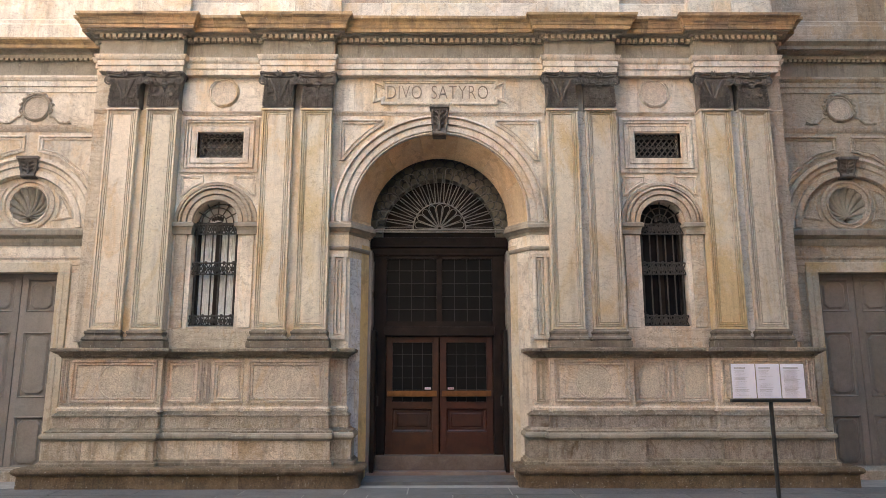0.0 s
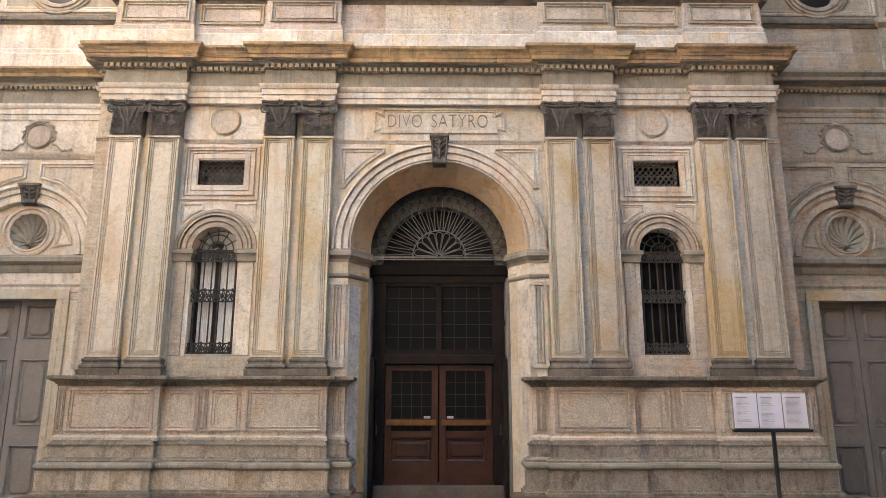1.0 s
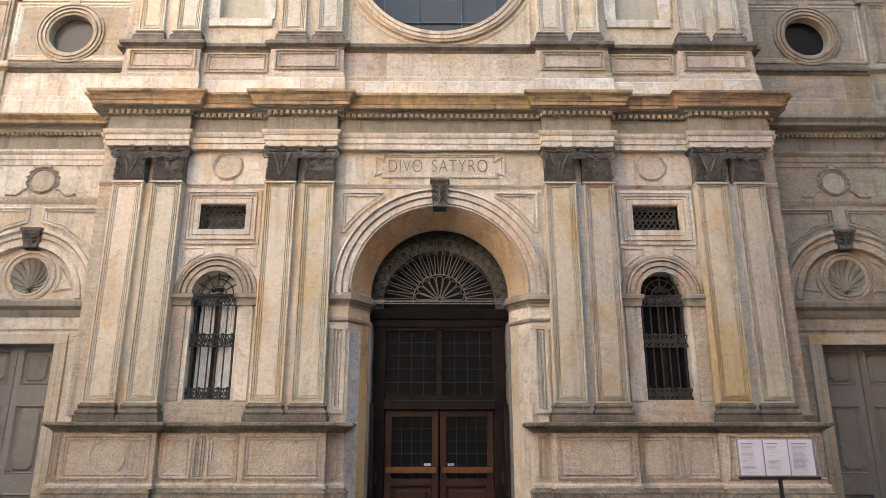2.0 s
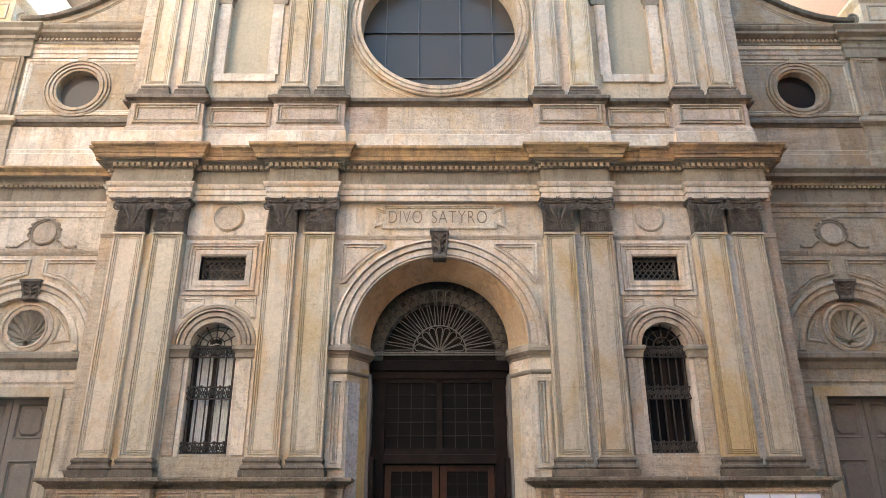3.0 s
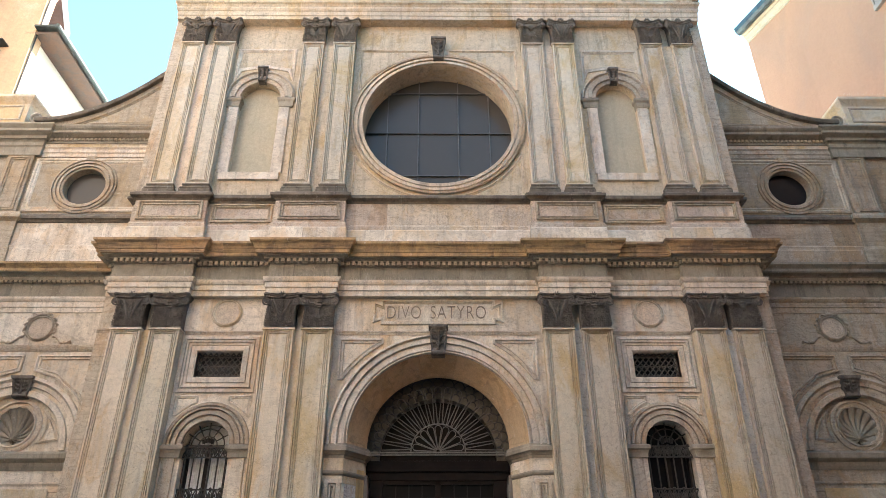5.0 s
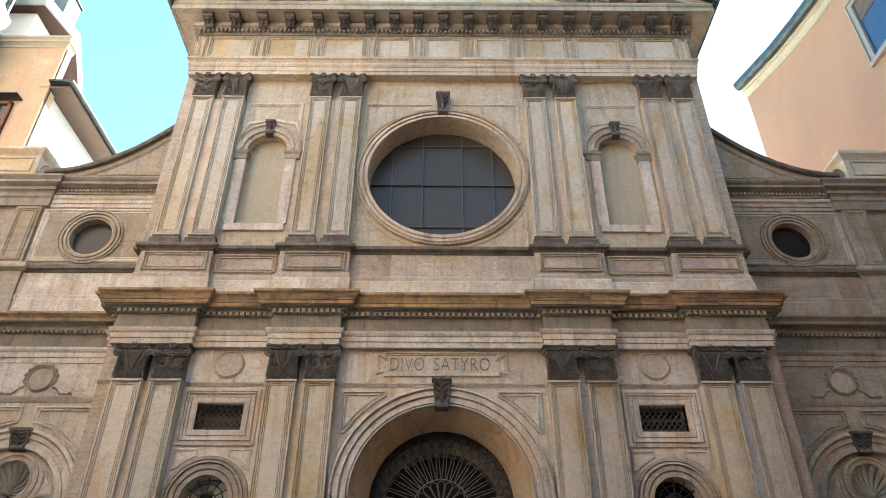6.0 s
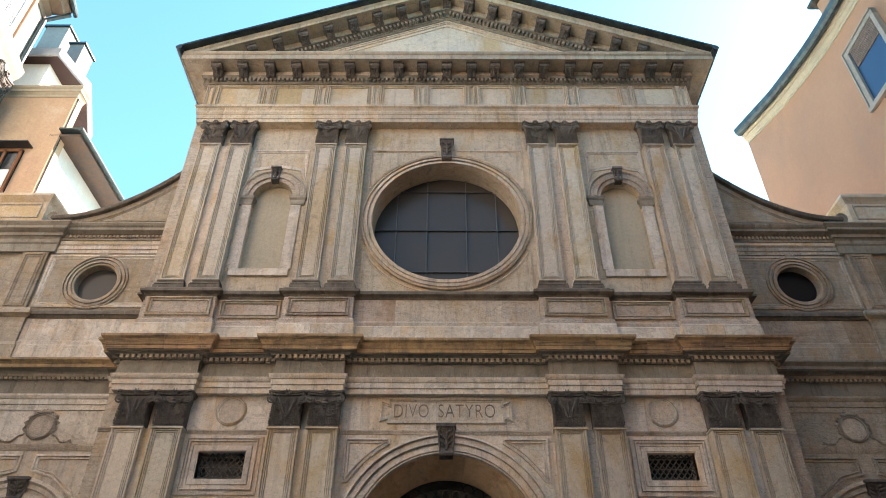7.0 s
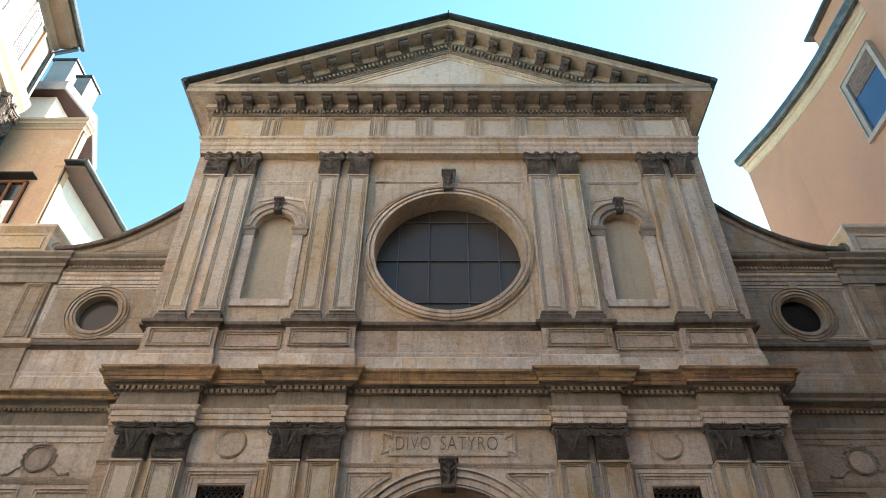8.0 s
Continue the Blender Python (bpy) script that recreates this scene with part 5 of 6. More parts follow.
for s in (-1, 1):
    cx = s * BAY
    bm = bmesh.new()
    arc(bm, cx, 4.20, [(0.70, 0.0), (0.70, -0.018), (0.69, -0.024), (0.645, -0.024), (0.64, -0.008), (0.62, -0.008), (0.615, -0.040), (0.582, -0.046), (0.577, -0.018), (0.556, -0.018), (0.551, -0.034), (0.485, -0.037), (0.48, -0.014), (0.462, -0.014), (0.457, -0.030), (0.385, -0.032), (0.385, 0.05)], 0, math.pi, 36)
    win = part("arched_window", bm, ROSE, church, "arched window with moulded marble surround and iron grille", smooth=True)
    for u in (-1, 1):
        x0, x1 = sorted((cx + u * 0.385, cx + u * 0.70))
        bm = bmesh.new()
        sweep(bm, [(x0, 0.15), (x0, -0.06), (x1, -0.06), (x1, 0.15)], [(-0.1, 3.99), (0.0, 3.99), (0.005, 4.06), (0.02, 4.10), (0.045, 4.12), (0.045, 4.17), (0.03, 4.19), (-0.1, 4.20)])
        part("impost", bm, IMPOST, win, "grey moulded impost")
        bm = bmesh.new()
        box(bm, *sorted((cx + u * 0.46, cx + u * 0.66)), -0.035, 0.02, 2.43, 3.99, 0.006)
        part("jamb_strip", bm, ROSE if u * s > 0 else MARBLE, win)
        # spandrel triangle over the arch
        pts = [(cx + u * 0.74 * math.cos(radians(a)), 4.20 + 0.74 * math.sin(radians(a))) for a in range(40, 72, 5)]
        loop = [(cx + u * 0.64, pts[0][1])] + pts + [(pts[-1][0], 5.02), (cx + u * 0.64, 5.02)]
        area = sum(a[0] * b[1] - b[0] * a[1] for a, b in zip(loop, loop[1:] + loop[:1]))
        if area < 0:
            loop.reverse()
        bm = bmesh.new()
        border(bm, loop, [(0, 0), (0, -0.012), (0.015, -0.016), (0.025, -0.004), (0.035, -0.008), (0.04, 0)])
        part("spandrel_panel", bm, MARBLE, win)
    bm = bmesh.new()
    box(bm, cx - 0.70, cx + 0.70, -0.05, 0.02, 2.10, 2.41, 0.008)
    box(bm, cx - 0.385, cx + 0.385, -0.02, 0.42, 2.41, 2.452, 0.006)
    part("sill", bm, ROSE, win, "rosy marble sill block")
    GY = 0.10
    bm = bmesh.new()
    for i in range(6):
        x = cx - 0.33 + 0.132 * i
        tube(bm, [(x, GY, 2.46), (x, GY, 4.18)], 0.013, 5)
    for z0, z1 in ((2.47, 2.63), (3.33, 3.52), (4.02, 4.19)):
        iron_band(bm, cx - 0.385, cx + 0.385, z0, z1, GY - 0.012)
    grille = part("iron_grille", bm, IRON, win, "black wrought iron window grille")
    bm = bmesh.new()
    for r in (0.15, 0.27):
        tube(bm, [(cx + r * math.cos(math.pi * i / 18), GY, 4.21 + r * math.sin(math.pi * i / 18)) for i in range(19)], 0.011, 5)
    for i in range(1, 6):
        a = math.pi * i / 6
        tube(bm, [(cx + 0.15 * math.cos(a), GY, 4.21 + 0.15 * math.sin(a)), (cx + 0.385 * math.cos(a), GY, 4.21 + 0.385 * math.sin(a))], 0.011, 5)
        ball(bm, (cx + 0.27 * math.cos(a), GY, 4.21 + 0.27 * math.sin(a)), 0.024, seg=6)
        leaf(bm, cx + 0.08 * math.cos(a), GY, 4.21 + 0.05 * math.sin(a), 0.06, 0.09, 0.03 * math.cos(a), 0.02)
    part("fan_grille", bm, IRON, win, "black iron fan over the grille")
    bm = bmesh.new()
    sheet(bm, arched(cx, 0.40, 2.44, 4.20), 0.26)
    part("pane", bm, GREYGLASS if s < 0 else DARKGLASS, win)
    bm = bmesh.new()
    box(bm, cx - 0.385, cx - 0.31, 0.19, 0.25, 2.45, 4.25)
    box(bm, cx + 0.31, cx + 0.385, 0.19, 0.25, 2.45, 4.25)
    box(bm, cx - 0.04, cx + 0.04, 0.19, 0.25, 2.45, 4.25)
    box(bm, cx - 0.385, cx + 0.385, 0.195, 0.25, 4.18, 4.24)
    part("casement", bm, DARKWOOD, win, "dark timber casement")
    if s < 0:
        for u in (-1, 1):
            bm = bmesh.new()
            m = 28
            vs = [[bm.verts.new((cx + u * 0.175 - 0.13 + 0.26 * i / m, 0.235 + 0.010 * math.sin(i * 1.9), z)) for i in range(m + 1)] for z in (2.5, 4.18)]
            for i in range(m):
                bm.faces.new((vs[0][i], vs[0][i + 1], vs[1][i + 1], vs[1][i]))
            part("curtain", bm, CLOTH, win, "pale curtain behind the glass", smooth=True)
        bm = bmesh.new()
        sheet(bm, [(cx + 0.36 * math.cos(math.pi * i / 16), 4.24 + 0.33 * math.sin(math.pi * i / 16)) for i in range(17)], 0.245)
        part("blind", bm, CLOTH, win, "pale blind behind the fan")
    # small rectangular grated window above
    bm = bmesh.new()
    border(bm, rect(cx - 0.66, cx + 0.66, 5.07, 6.06), [(0, 0), (0, -0.022), (0.05, -0.028), (0.055, -0.008), (0.075, -0.008), (0.08, -0.034), (0.10, -0.034), (0.105, -0.012), (0.15, -0.014), (0.155, -0.004), (0.165, -0.004), (0.17, -0.018), (0.245, -0.020), (0.25, -0.012), (0.265, -0.012), (0.265, 0.1)], spread=1.0)
    small = part("grated_window", bm, MARBLE, church, "small rectangular grated window in a marble frame")
    bm = bmesh.new()
    n = 8
    for i in range(n):
        x = cx - 0.395 + 0.79 * (i + 0.5) / n
        for u in (-1, 1):
            tube(bm, [(x + u * 0.049 * math.cos(math.pi * k / 4 * 2), 0.10 + u * 0.01, 5.33 + 0.47 * k / 8) for k in range(9)], 0.013, 4)
    for z in (5.40, 5.565, 5.73):
        box(bm, cx - 0.395, cx + 0.395, 0.115, 0.13, z - 0.008, z + 0.008)
    part("grate", bm, GRATE, small, "black iron lattice")
    bm = bmesh.new()
    sheet(bm, rect(cx - 0.4, cx + 0.4, 5.32, 5.81), 0.245)
    part("pane", bm, DARKGLASS, small)
    # roundel in the frieze zone
    bm = bmesh.new()
    arc(bm, s * 3.76, 6.52, [(0.272, 0.0), (0.272, -0.012), (0.26, -0.018), (0.255, -0.005), (0.246, -0.005), (0.241, -0.016), (0.226, -0.018), (0.220, -0.006), (0.205, -0.006)], 0, 2 * math.pi, 40)
    disc = part("roundel", bm, MARBLE, church, "marble roundel with a hammered field", smooth=True)
    bm = bmesh.new()
    hammered(bm, s * 3.76, 6.52, 0.215, 0.215, -0.006)
    part("roundel_field", bm, ROUGH, disc)
# ---- side wings ----
WY, WX = 0.65, 7.40
MEDSTONE = material("tan_carved_stone", (0.50, 0.415, 0.325), (0.39, 0.325, 0.255), None, scale=4, streak=0.5, bump=0.4)


def side(s, pts):
    return pts if s < 0 else [(-x, y) for x, y in reversed(pts)]


def along(s, y, a=10.4, b=5.86):
    return side(s, [(-a, y), (-b, y)])


for s in (-1, 1):
    # right wing takes a darker marble: its shade is put into the stone colour
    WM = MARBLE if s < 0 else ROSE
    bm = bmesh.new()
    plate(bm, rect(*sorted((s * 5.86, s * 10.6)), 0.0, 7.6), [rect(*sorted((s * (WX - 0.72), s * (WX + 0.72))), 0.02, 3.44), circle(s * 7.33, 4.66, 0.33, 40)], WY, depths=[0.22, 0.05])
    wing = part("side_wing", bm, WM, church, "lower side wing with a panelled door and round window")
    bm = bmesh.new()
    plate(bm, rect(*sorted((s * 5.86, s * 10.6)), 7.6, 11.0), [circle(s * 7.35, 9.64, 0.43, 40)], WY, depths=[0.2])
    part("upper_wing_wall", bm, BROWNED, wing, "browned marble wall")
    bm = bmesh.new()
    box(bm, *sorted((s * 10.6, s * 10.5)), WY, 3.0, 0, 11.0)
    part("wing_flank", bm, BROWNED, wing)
    bands = [
        ("door_cornice", along(s, WY), [(-0.05, 3.44), (0.02, 3.44), (0.02, 3.56), (0.035, 3.57), (0.035, 3.66), (0.06, 3.70), (0.06, 3.73), (-0.05, 3.74)], WM),
        ("impost_band", along(s, WY), [(-0.05, 3.92), (0.02, 3.92), (0.04, 3.98), (0.05, 4.04), (0.10, 4.08), (0.12, 4.10), (0.12, 4.18), (0.09, 4.22), (-0.05, 4.24)], FRIEZE),
        ("string_course", along(s, WY), [(-0.05, 6.03), (0.01, 6.03), (0.03, 6.08), (0.04, 6.12), (0.04, 6.15), (-0.05, 6.17)], ROSE),
        ("wing_architrave", along(s, WY), [(-0.05, 6.80), (0.02, 6.80), (0.02, 6.90), (0.04, 6.905), (0.04, 7.0), (0.06, 7.02), (0.08, 7.06), (0.08, 7.10), (-0.05, 7.11)], WM),
        ("wing_frieze", along(s, WY), [(0.015, 7.09), (0.015, 7.40), (0.03, 7.42), (-0.05, 7.45)], FRIEZE),
        ("wing_bed", along(s, WY), [(-0.05, 7.43), (0.09, 7.44), (0.09, 7.50), (0.12, 7.53), (0.22, 7.55), (0.22, 7.57), (-0.05, 7.57)], FRIEZE),
        # right side again in darker stone, with the shade in the colour
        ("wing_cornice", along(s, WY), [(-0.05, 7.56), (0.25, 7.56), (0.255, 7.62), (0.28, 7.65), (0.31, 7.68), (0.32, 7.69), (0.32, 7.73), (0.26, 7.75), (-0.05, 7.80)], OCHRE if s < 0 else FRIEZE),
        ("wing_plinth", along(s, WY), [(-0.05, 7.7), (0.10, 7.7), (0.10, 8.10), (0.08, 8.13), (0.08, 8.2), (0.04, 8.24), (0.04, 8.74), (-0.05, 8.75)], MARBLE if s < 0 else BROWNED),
        ("wing_cap", along(s, WY), [(-0.05, 8.74), (0.06, 8.74), (0.09, 8.79), (0.13, 8.80), (0.13, 8.86), (0.08, 8.90), (0.05, 8.95), (-0.05, 8.96)], DARK),
        ("top_architrave", along(s, WY), [(-0.05, 10.38), (0.02, 10.38), (0.02, 10.47), (0.04, 10.48), (0.04, 10.56), (0.07, 10.60), (-0.05, 10.61)], WM),
        ("top_frieze", along(s, WY), [(0.015, 10.60), (0.015, 10.72), (-0.05, 10.73)], TAN),
        ("top_cornice", along(s, WY), [(-0.05, 10.72), (0.04, 10.72), (0.04, 10.76), (0.045, 10.845), (0.10, 10.85), (0.12, 10.86), (0.20, 10.89), (0.20, 10.95), (0.24, 10.98), (0.27, 11.02), (0.27, 11.05), (-0.05, 11.08)], FRIEZE),
    ]
    for name, pth, prof, mat in bands:
        course(name, pth, prof, mat, wing)
    bm = bmesh.new()
    dentils(bm, along(s, WY), 0.085, 7.395, 7.455)
    dentils(bm, along(s, WY), 0.085, 10.775, 10.835, 0.045, 0.04)
    tagged(part("dentil_band", bm, CORBEL, wing, "rows of small pale stone dentils"), kind="stuff")
    # blind arch with a shell
    bm = bmesh.new()
    arc(bm, s * WX, 4.24, [(1.30, WY), (1.30, WY - 0.06), (1.24, WY - 0.075), (1.20, WY - 0.05), (1.13, WY - 0.05), (1.12, WY - 0.03), (1.06, WY - 0.03), (1.05, WY - 0.05), (0.96, WY - 0.055), (0.94, WY - 0.02), (0.94, WY)], 0, math.pi, 40)
    part("blind_arch", bm, WM, wing, "moulded marble blind arch", smooth=True)
    bm = bmesh.new()
    arc(bm, s * 7.33, 4.66, [(0.46, WY), (0.46, WY - 0.02), (0.42, WY - 0.03), (0.41, WY - 0.01), (0.37, WY - 0.01), (0.36, WY - 0.025), (0.33, WY - 0.02), (0.33, WY + 0.04)], 0, 2 * math.pi, 40)
    part("shell_frame", bm, WM, wing, smooth=True)
    bm = bmesh.new()
    m, k = 104, 10
    c = (s * 7.33, 4.66)
    foot = (c[0], c[1] - 0.22)
    grid = []
    for i in range(m + 1):
        a = radians(-84 + 348 * i / m)
        rim = 0.315 + 0.018 * abs(math.sin(i / m * 13 * math.pi))
        ex, ez = c[0] + rim * math.cos(a), c[1] + rim * math.sin(a)
        grid.append([bm.verts.new((foot[0] + (ex - foot[0]) * q / k, WY - 0.02 + 0.10 * math.sin(math.pi * q / k * 0.9) + 0.055 * abs(math.sin(i / m * 13 * math.pi)) * -1 * (q / k), foot[1] + (ez - foot[1]) * q / k)) for q in range(k + 1)])
    for p, q in zip(grid, grid[1:]):
        for j in range(k):
            bm.faces.new((p[j], p[j + 1], q[j + 1], q[j]))
    part("shell", bm, FRIEZE, wing, "grey carved scallop shell", smooth=True)
    bm = bmesh.new()
    sheet(bm, circle(s * 7.33, 4.66, 0.34, 40), WY + 0.10)
    part("shell_ground", bm, DARK, wing)
    for u in (-1, 1):
        pts = [(s * 7.33 + u * 0.52 * math.cos(radians(a)), 4.66 + 0.52 * math.sin(radians(a))) for a in range(-34, 40, 8)]
        rim = [(s * WX + u * 0.88 * math.cos(radians(a)), 4.24 + 0.88 * math.sin(radians(a))) for a in range(52, 6, -8)]
        loop = pts + rim
        if sum(a[0] * b[1] - b[0] * a[1] for a, b in zip(loop, loop[1:] + loop[:1])) < 0:
            loop.reverse()
        bm = bmesh.new()
        border(bm, loop, [(0, WY), (0, WY - 0.012), (0.02, WY - 0.018), (0.03, WY - 0.004), (0.045, WY)])
        part("arch_panel", bm, WM, wing)
    again("keystone", keystone_mesh(0.34, 0.24, 0.36, 0.14), wing, (s * 7.35, WY - 0.02, 5.50), "dark carved keystone")
    # panels over the arch
    for u in (-1, 1):
        loop = [(s * WX + u * 0.12, 5.66), (s * WX + u * 0.5, 5.55), (s * WX + u * 0.95, 5.22), (s * WX + u * 1.28, 4.8), (s * WX + u * 1.44, 4.5), (s * WX + u * 1.44, 5.96), (s * WX + u * 0.12, 5.96)]
        if sum(a[0] * b[1] - b[0] * a[1] for a, b in zip(loop, loop[1:] + loop[:1])) < 0:
            loop.reverse()
        bm = bmesh.new()
        border(bm, loop, [(0, WY), (0, WY - 0.022), (0.02, WY - 0.026), (0.028, WY - 0.004), (0.042, WY - 0.004), (0.046, WY - 0.018), (0.056, WY - 0.018), (0.062, WY)])
        part("panel_border", bm, WM, wing)
    # medallion with ribbon
    bm = bmesh.new()
    arc(bm, s * 7.39, 6.49, [(0.262, WY), (0.262, WY - 0.018), (0.252, WY - 0.024), (0.246, WY - 0.008), (0.238, WY - 0.008), (0.232, WY - 0.022), (0.216, WY - 0.024), (0.210, WY - 0.010), (0.195, WY - 0.010)], 0, 2 * math.pi, 40)
    med = part("medallion", bm, MEDSTONE, wing, "round carved medallion with ribbon garland", smooth=True)
    bm = bmesh.new()
    hammered(bm, s * 7.39, 6.49, 0.205, 0.205, WY - 0.012)
    part("medallion_field", bm, ROUGH, med)
    bm = bmesh.new()
    rng = random.Random(5)
    for u in (-1, 1):
        pts, rad = [], []
        for i in range(34):
            q = i / 33
            if q < 0.55:
                a = radians(90 - 118 * q / 0.55)
                r = 0.29 + 0.025 * math.sin(i * 1.7)
                x, z = r * math.cos(a), r * math.sin(a)
            else:
                k = (q - 0.55) / 0.45
                x, z = 0.26 + 0.40 * k + 0.02 * math.sin(i * 1.5), -0.14 - 0.14 * min(1, k * 2.2) + 0.022 * math.sin(i * 1.9)
            pts.append((s * 7.39 + u * x, WY - 0.02, 6.49 + z))
            rad.append(0.019 + 0.009 * math.sin(i * 2.3))
        tube(bm, pts, rad, 5)
    ball(bm, (s * 7.39, WY - 0.03, 6.76), 0.05, (1.6, 0.6, 0.7))
    part("ribbon", bm, MEDSTONE, med, smooth=True)
    # upper panel and round window
    bm = bmesh.new()
    border(bm, rect(*sorted((s * 5.92, s * 8.50)), 9.02, 10.34), [(0, WY), (0, WY - 0.015), (0.03, WY - 0.022), (0.05, WY - 0.006), (0.07, WY - 0.014), (0.09, WY)])
    part("panel_border", bm, WM, wing)
    bm = bmesh.new()
    arc(bm, s * 7.35, 9.64, [(0.67, WY), (0.67, WY - 0.022), (0.645, WY - 0.026), (0.64, WY - 0.008), (0.615, WY - 0.008), (0.61, WY - 0.026), (0.565, WY - 0.030), (0.56, WY - 0.010), (0.535, WY - 0.010), (0.53, WY - 0.028), (0.48, WY - 0.030), (0.475, WY - 0.012), (0.435, WY - 0.008), (0.43, WY + 0.05)], 0, 2 * math.pi, 48)
    oc = part("round_window", bm, BROWNED, wing, "small round window in a moulded frame", smooth=True)
    bm = bmesh.new()
    sheet(bm, circle(s * 7.35, 9.64, 0.45, 40), WY + 0.17)
    part("pane", bm, GREYGLASS if s < 0 else DARKGLASS, oc, "round window glass")
    bm = bmesh.new()
    box(bm, s * 7.35 - 0.10, s * 7.35 + 0.10, WY - 0.05, WY, 10.27, 10.38, 0.006)
    part("round_window_key", bm, BROWNED, wing)
    bm = bmesh.new()
    box(bm, s * 7.35 - 0.10, s * 7.35 + 0.10, WY - 0.05, WY, 8.97, 9.02, 0.006)
    part("round_window_key", bm, BROWNED, wing)
    # outer pilaster strip of the wing
    bm = bmesh.new()
    a, b = sorted((s * 8.55, s * 9.10))
    box(bm, a, b, WY - 0.07, WY + 0.02, 8.95, 10.42, 0.006)
    border(bm, rect(a + 0.06, b - 0.06, 9.02, 10.34), [(0, WY - 0.07), (0, WY - 0.084), (0.02, WY - 0.087), (0.028, WY - 0.073), (0.04, WY - 0.073), (0.045, WY - 0.082), (0.055, WY - 0.082), (0.06, WY - 0.069)])
    part("wing_pilaster", bm, BROWNED, wing)
    bm = bmesh.new()
    a, b = sorted((s * 8.45, s * 10.4))
    sweep(bm, [(a, WY), (a, WY - 0.07), (b, WY - 0.07), (b, WY)], [(-0.05, 10.38), (0.02, 10.38), (0.04, 10.56), (0.07, 10.60), (0.02, 10.62), (0.02, 10.72), (0.05, 10.76), (0.09, 10.77), (0.09, 10.84), (0.20, 10.89), (0.20, 10.95), (0.27, 11.02), (0.27, 11.05), (-0.05, 11.08)])
    part("wing_break", bm, FRIEZE, wing)
    bm = bmesh.new()
    sweep(bm, [(a, WY), (a, WY - 0.10), (b, WY - 0.10), (b, WY)], [(-0.05, 7.8), (0.05, 7.8), (0.05, 8.1), (0.03, 8.13), (0.0, 8.2), (0.0, 8.74), (0.09, 8.80), (0.09, 8.86), (0.03, 8.95), (-0.05, 8.96)])
    part("wing_pedestal", bm, BROWNED, wing)
    # scrolled parapet
    bm = bmesh.new()
    m = 24
    curve = [(5.86 + (8.78 - 5.86) * i / m) for i in range(m + 1)]
    zz = lambda x: 11.26 + 0.2 * max(0.0, 8.75 - x) ** 2
    loop = [(s * 5.86, 11.0)] + [(s * x, zz(x)) for x in curve] + [(s * 8.78, 11.0)]
    f = [bm.verts.new((x, WY - 0.03, z)) for x, z in loop]
    g = [bm.verts.new((x, WY + 0.3, z)) for x, z in loop]
    bm.faces.new(f)
    bm.faces.new(g)
    for i in range(len(loop)):
        j = (i + 1) % len(loop)
        bm.faces.new((f[i], f[j], g[j], g[i]))
    parapet = part("scroll_parapet", bm, BROWNED, wing, "curved stone parapet ending in a volute")
    bm = bmesh.new()
    prof = [(-0.13, 0.0), (-0.15, 0.03), (-0.15, 0.08), (-0.12, 0.10), (0.34, 0.10), (0.34, 0.0)]
    rings = []
    for x in curve:
        dz = -0.4 * max(0.0, 8.75 - x)
        nrm = Vector((-dz, 1)).normalized()
        rings.append([bm.verts.new((s * (x + nrm.x * d), WY + y, zz(x) + nrm.y * d)) for y, d in prof])
    for p, q in zip(rings, rings[1:]):
        for j in range(len(prof)):
            bm.faces.new((p[j], p[(j + 1) % len(prof)], q[(j + 1) % len(prof)], q[j]))
    part("parapet_coping", bm, DARK, parapet, "dark curved coping", smooth=True)
    bm = bmesh.new()
    pts = []
    for i in range(26):
        q = i / 25
        a = -math.pi / 2 - 0.2 + q * 3.4 * math.pi
        r = 0.13 * (1 - 0.8 * q)
        pts.append((s * (8.82 + r * math.cos(a)), WY - 0.02, 11.42 + r * math.sin(a)))
    tube(bm, pts, [0.036 * (1 - 0.4 * i / 25) for i in range(26)], 6)
    bmesh.ops.create_cone(bm, cap_ends=True, segments=20, radius1=0.10, radius2=0.10, depth=0.3, matrix=Matrix.Translation((s * 8.82, WY + 0.14, 11.42)) @ Matrix.Rotation(radians(90), 4, "X"))
    part("volute", bm, FRIEZE, parapet, "small stone volute", smooth=True)
    bm = bmesh.new()
    loop = [(s * 6.02, 12.45), (s * 6.02, 11.25), (s * 8.1, 11.22)] + [(s * x, zz(x) - 0.13) for x in (7.9, 7.5, 7.1, 6.7, 6.35)]
    if sum(a[0] * b[1] - b[0] * a[1] for a, b in zip(loop, loop[1:] + loop[:1])) < 0:
        loop.reverse()
    border(bm, loop, [(0, WY - 0.03), (0, WY - 0.045), (0.025, WY - 0.05), (0.04, WY - 0.034), (0.055, WY - 0.04), (0.06, WY - 0.03)])
    part("parapet_panel", bm, BROWNED, parapet)
    # attic block at the wing's end
    bm = bmesh.new()
    a, b = sorted((s * 9.0, s * 10.4))
    sweep(bm, [(a, 1.4), (a, WY - 0.10), (b, WY - 0.10), (b, 1.4)], [(-0.1, 11.05), (0.04, 11.05), (0.04, 11.2), (0.0, 11.24), (0.0, 11.75), (0.03, 11.79), (0.09, 11.85), (0.11, 11.87), (0.11, 11.94), (-0.2, 12.0)])
    end = part("attic_block", bm, TAN, wing, "stone block with panel and cornice")
    bm = bmesh.new()
    border(bm, rect(a + 0.12, b - 0.12, 11.30, 11.70), [(0, WY - 0.10), (0, WY - 0.112), (0.02, WY - 0.115), (0.035, WY - 0.10)])
    part("panel_border", bm, ROSE, end)
    # door with frame
    bm = bmesh.new()
    x0, x1 = s * WX - 0.72, s * WX + 0.72
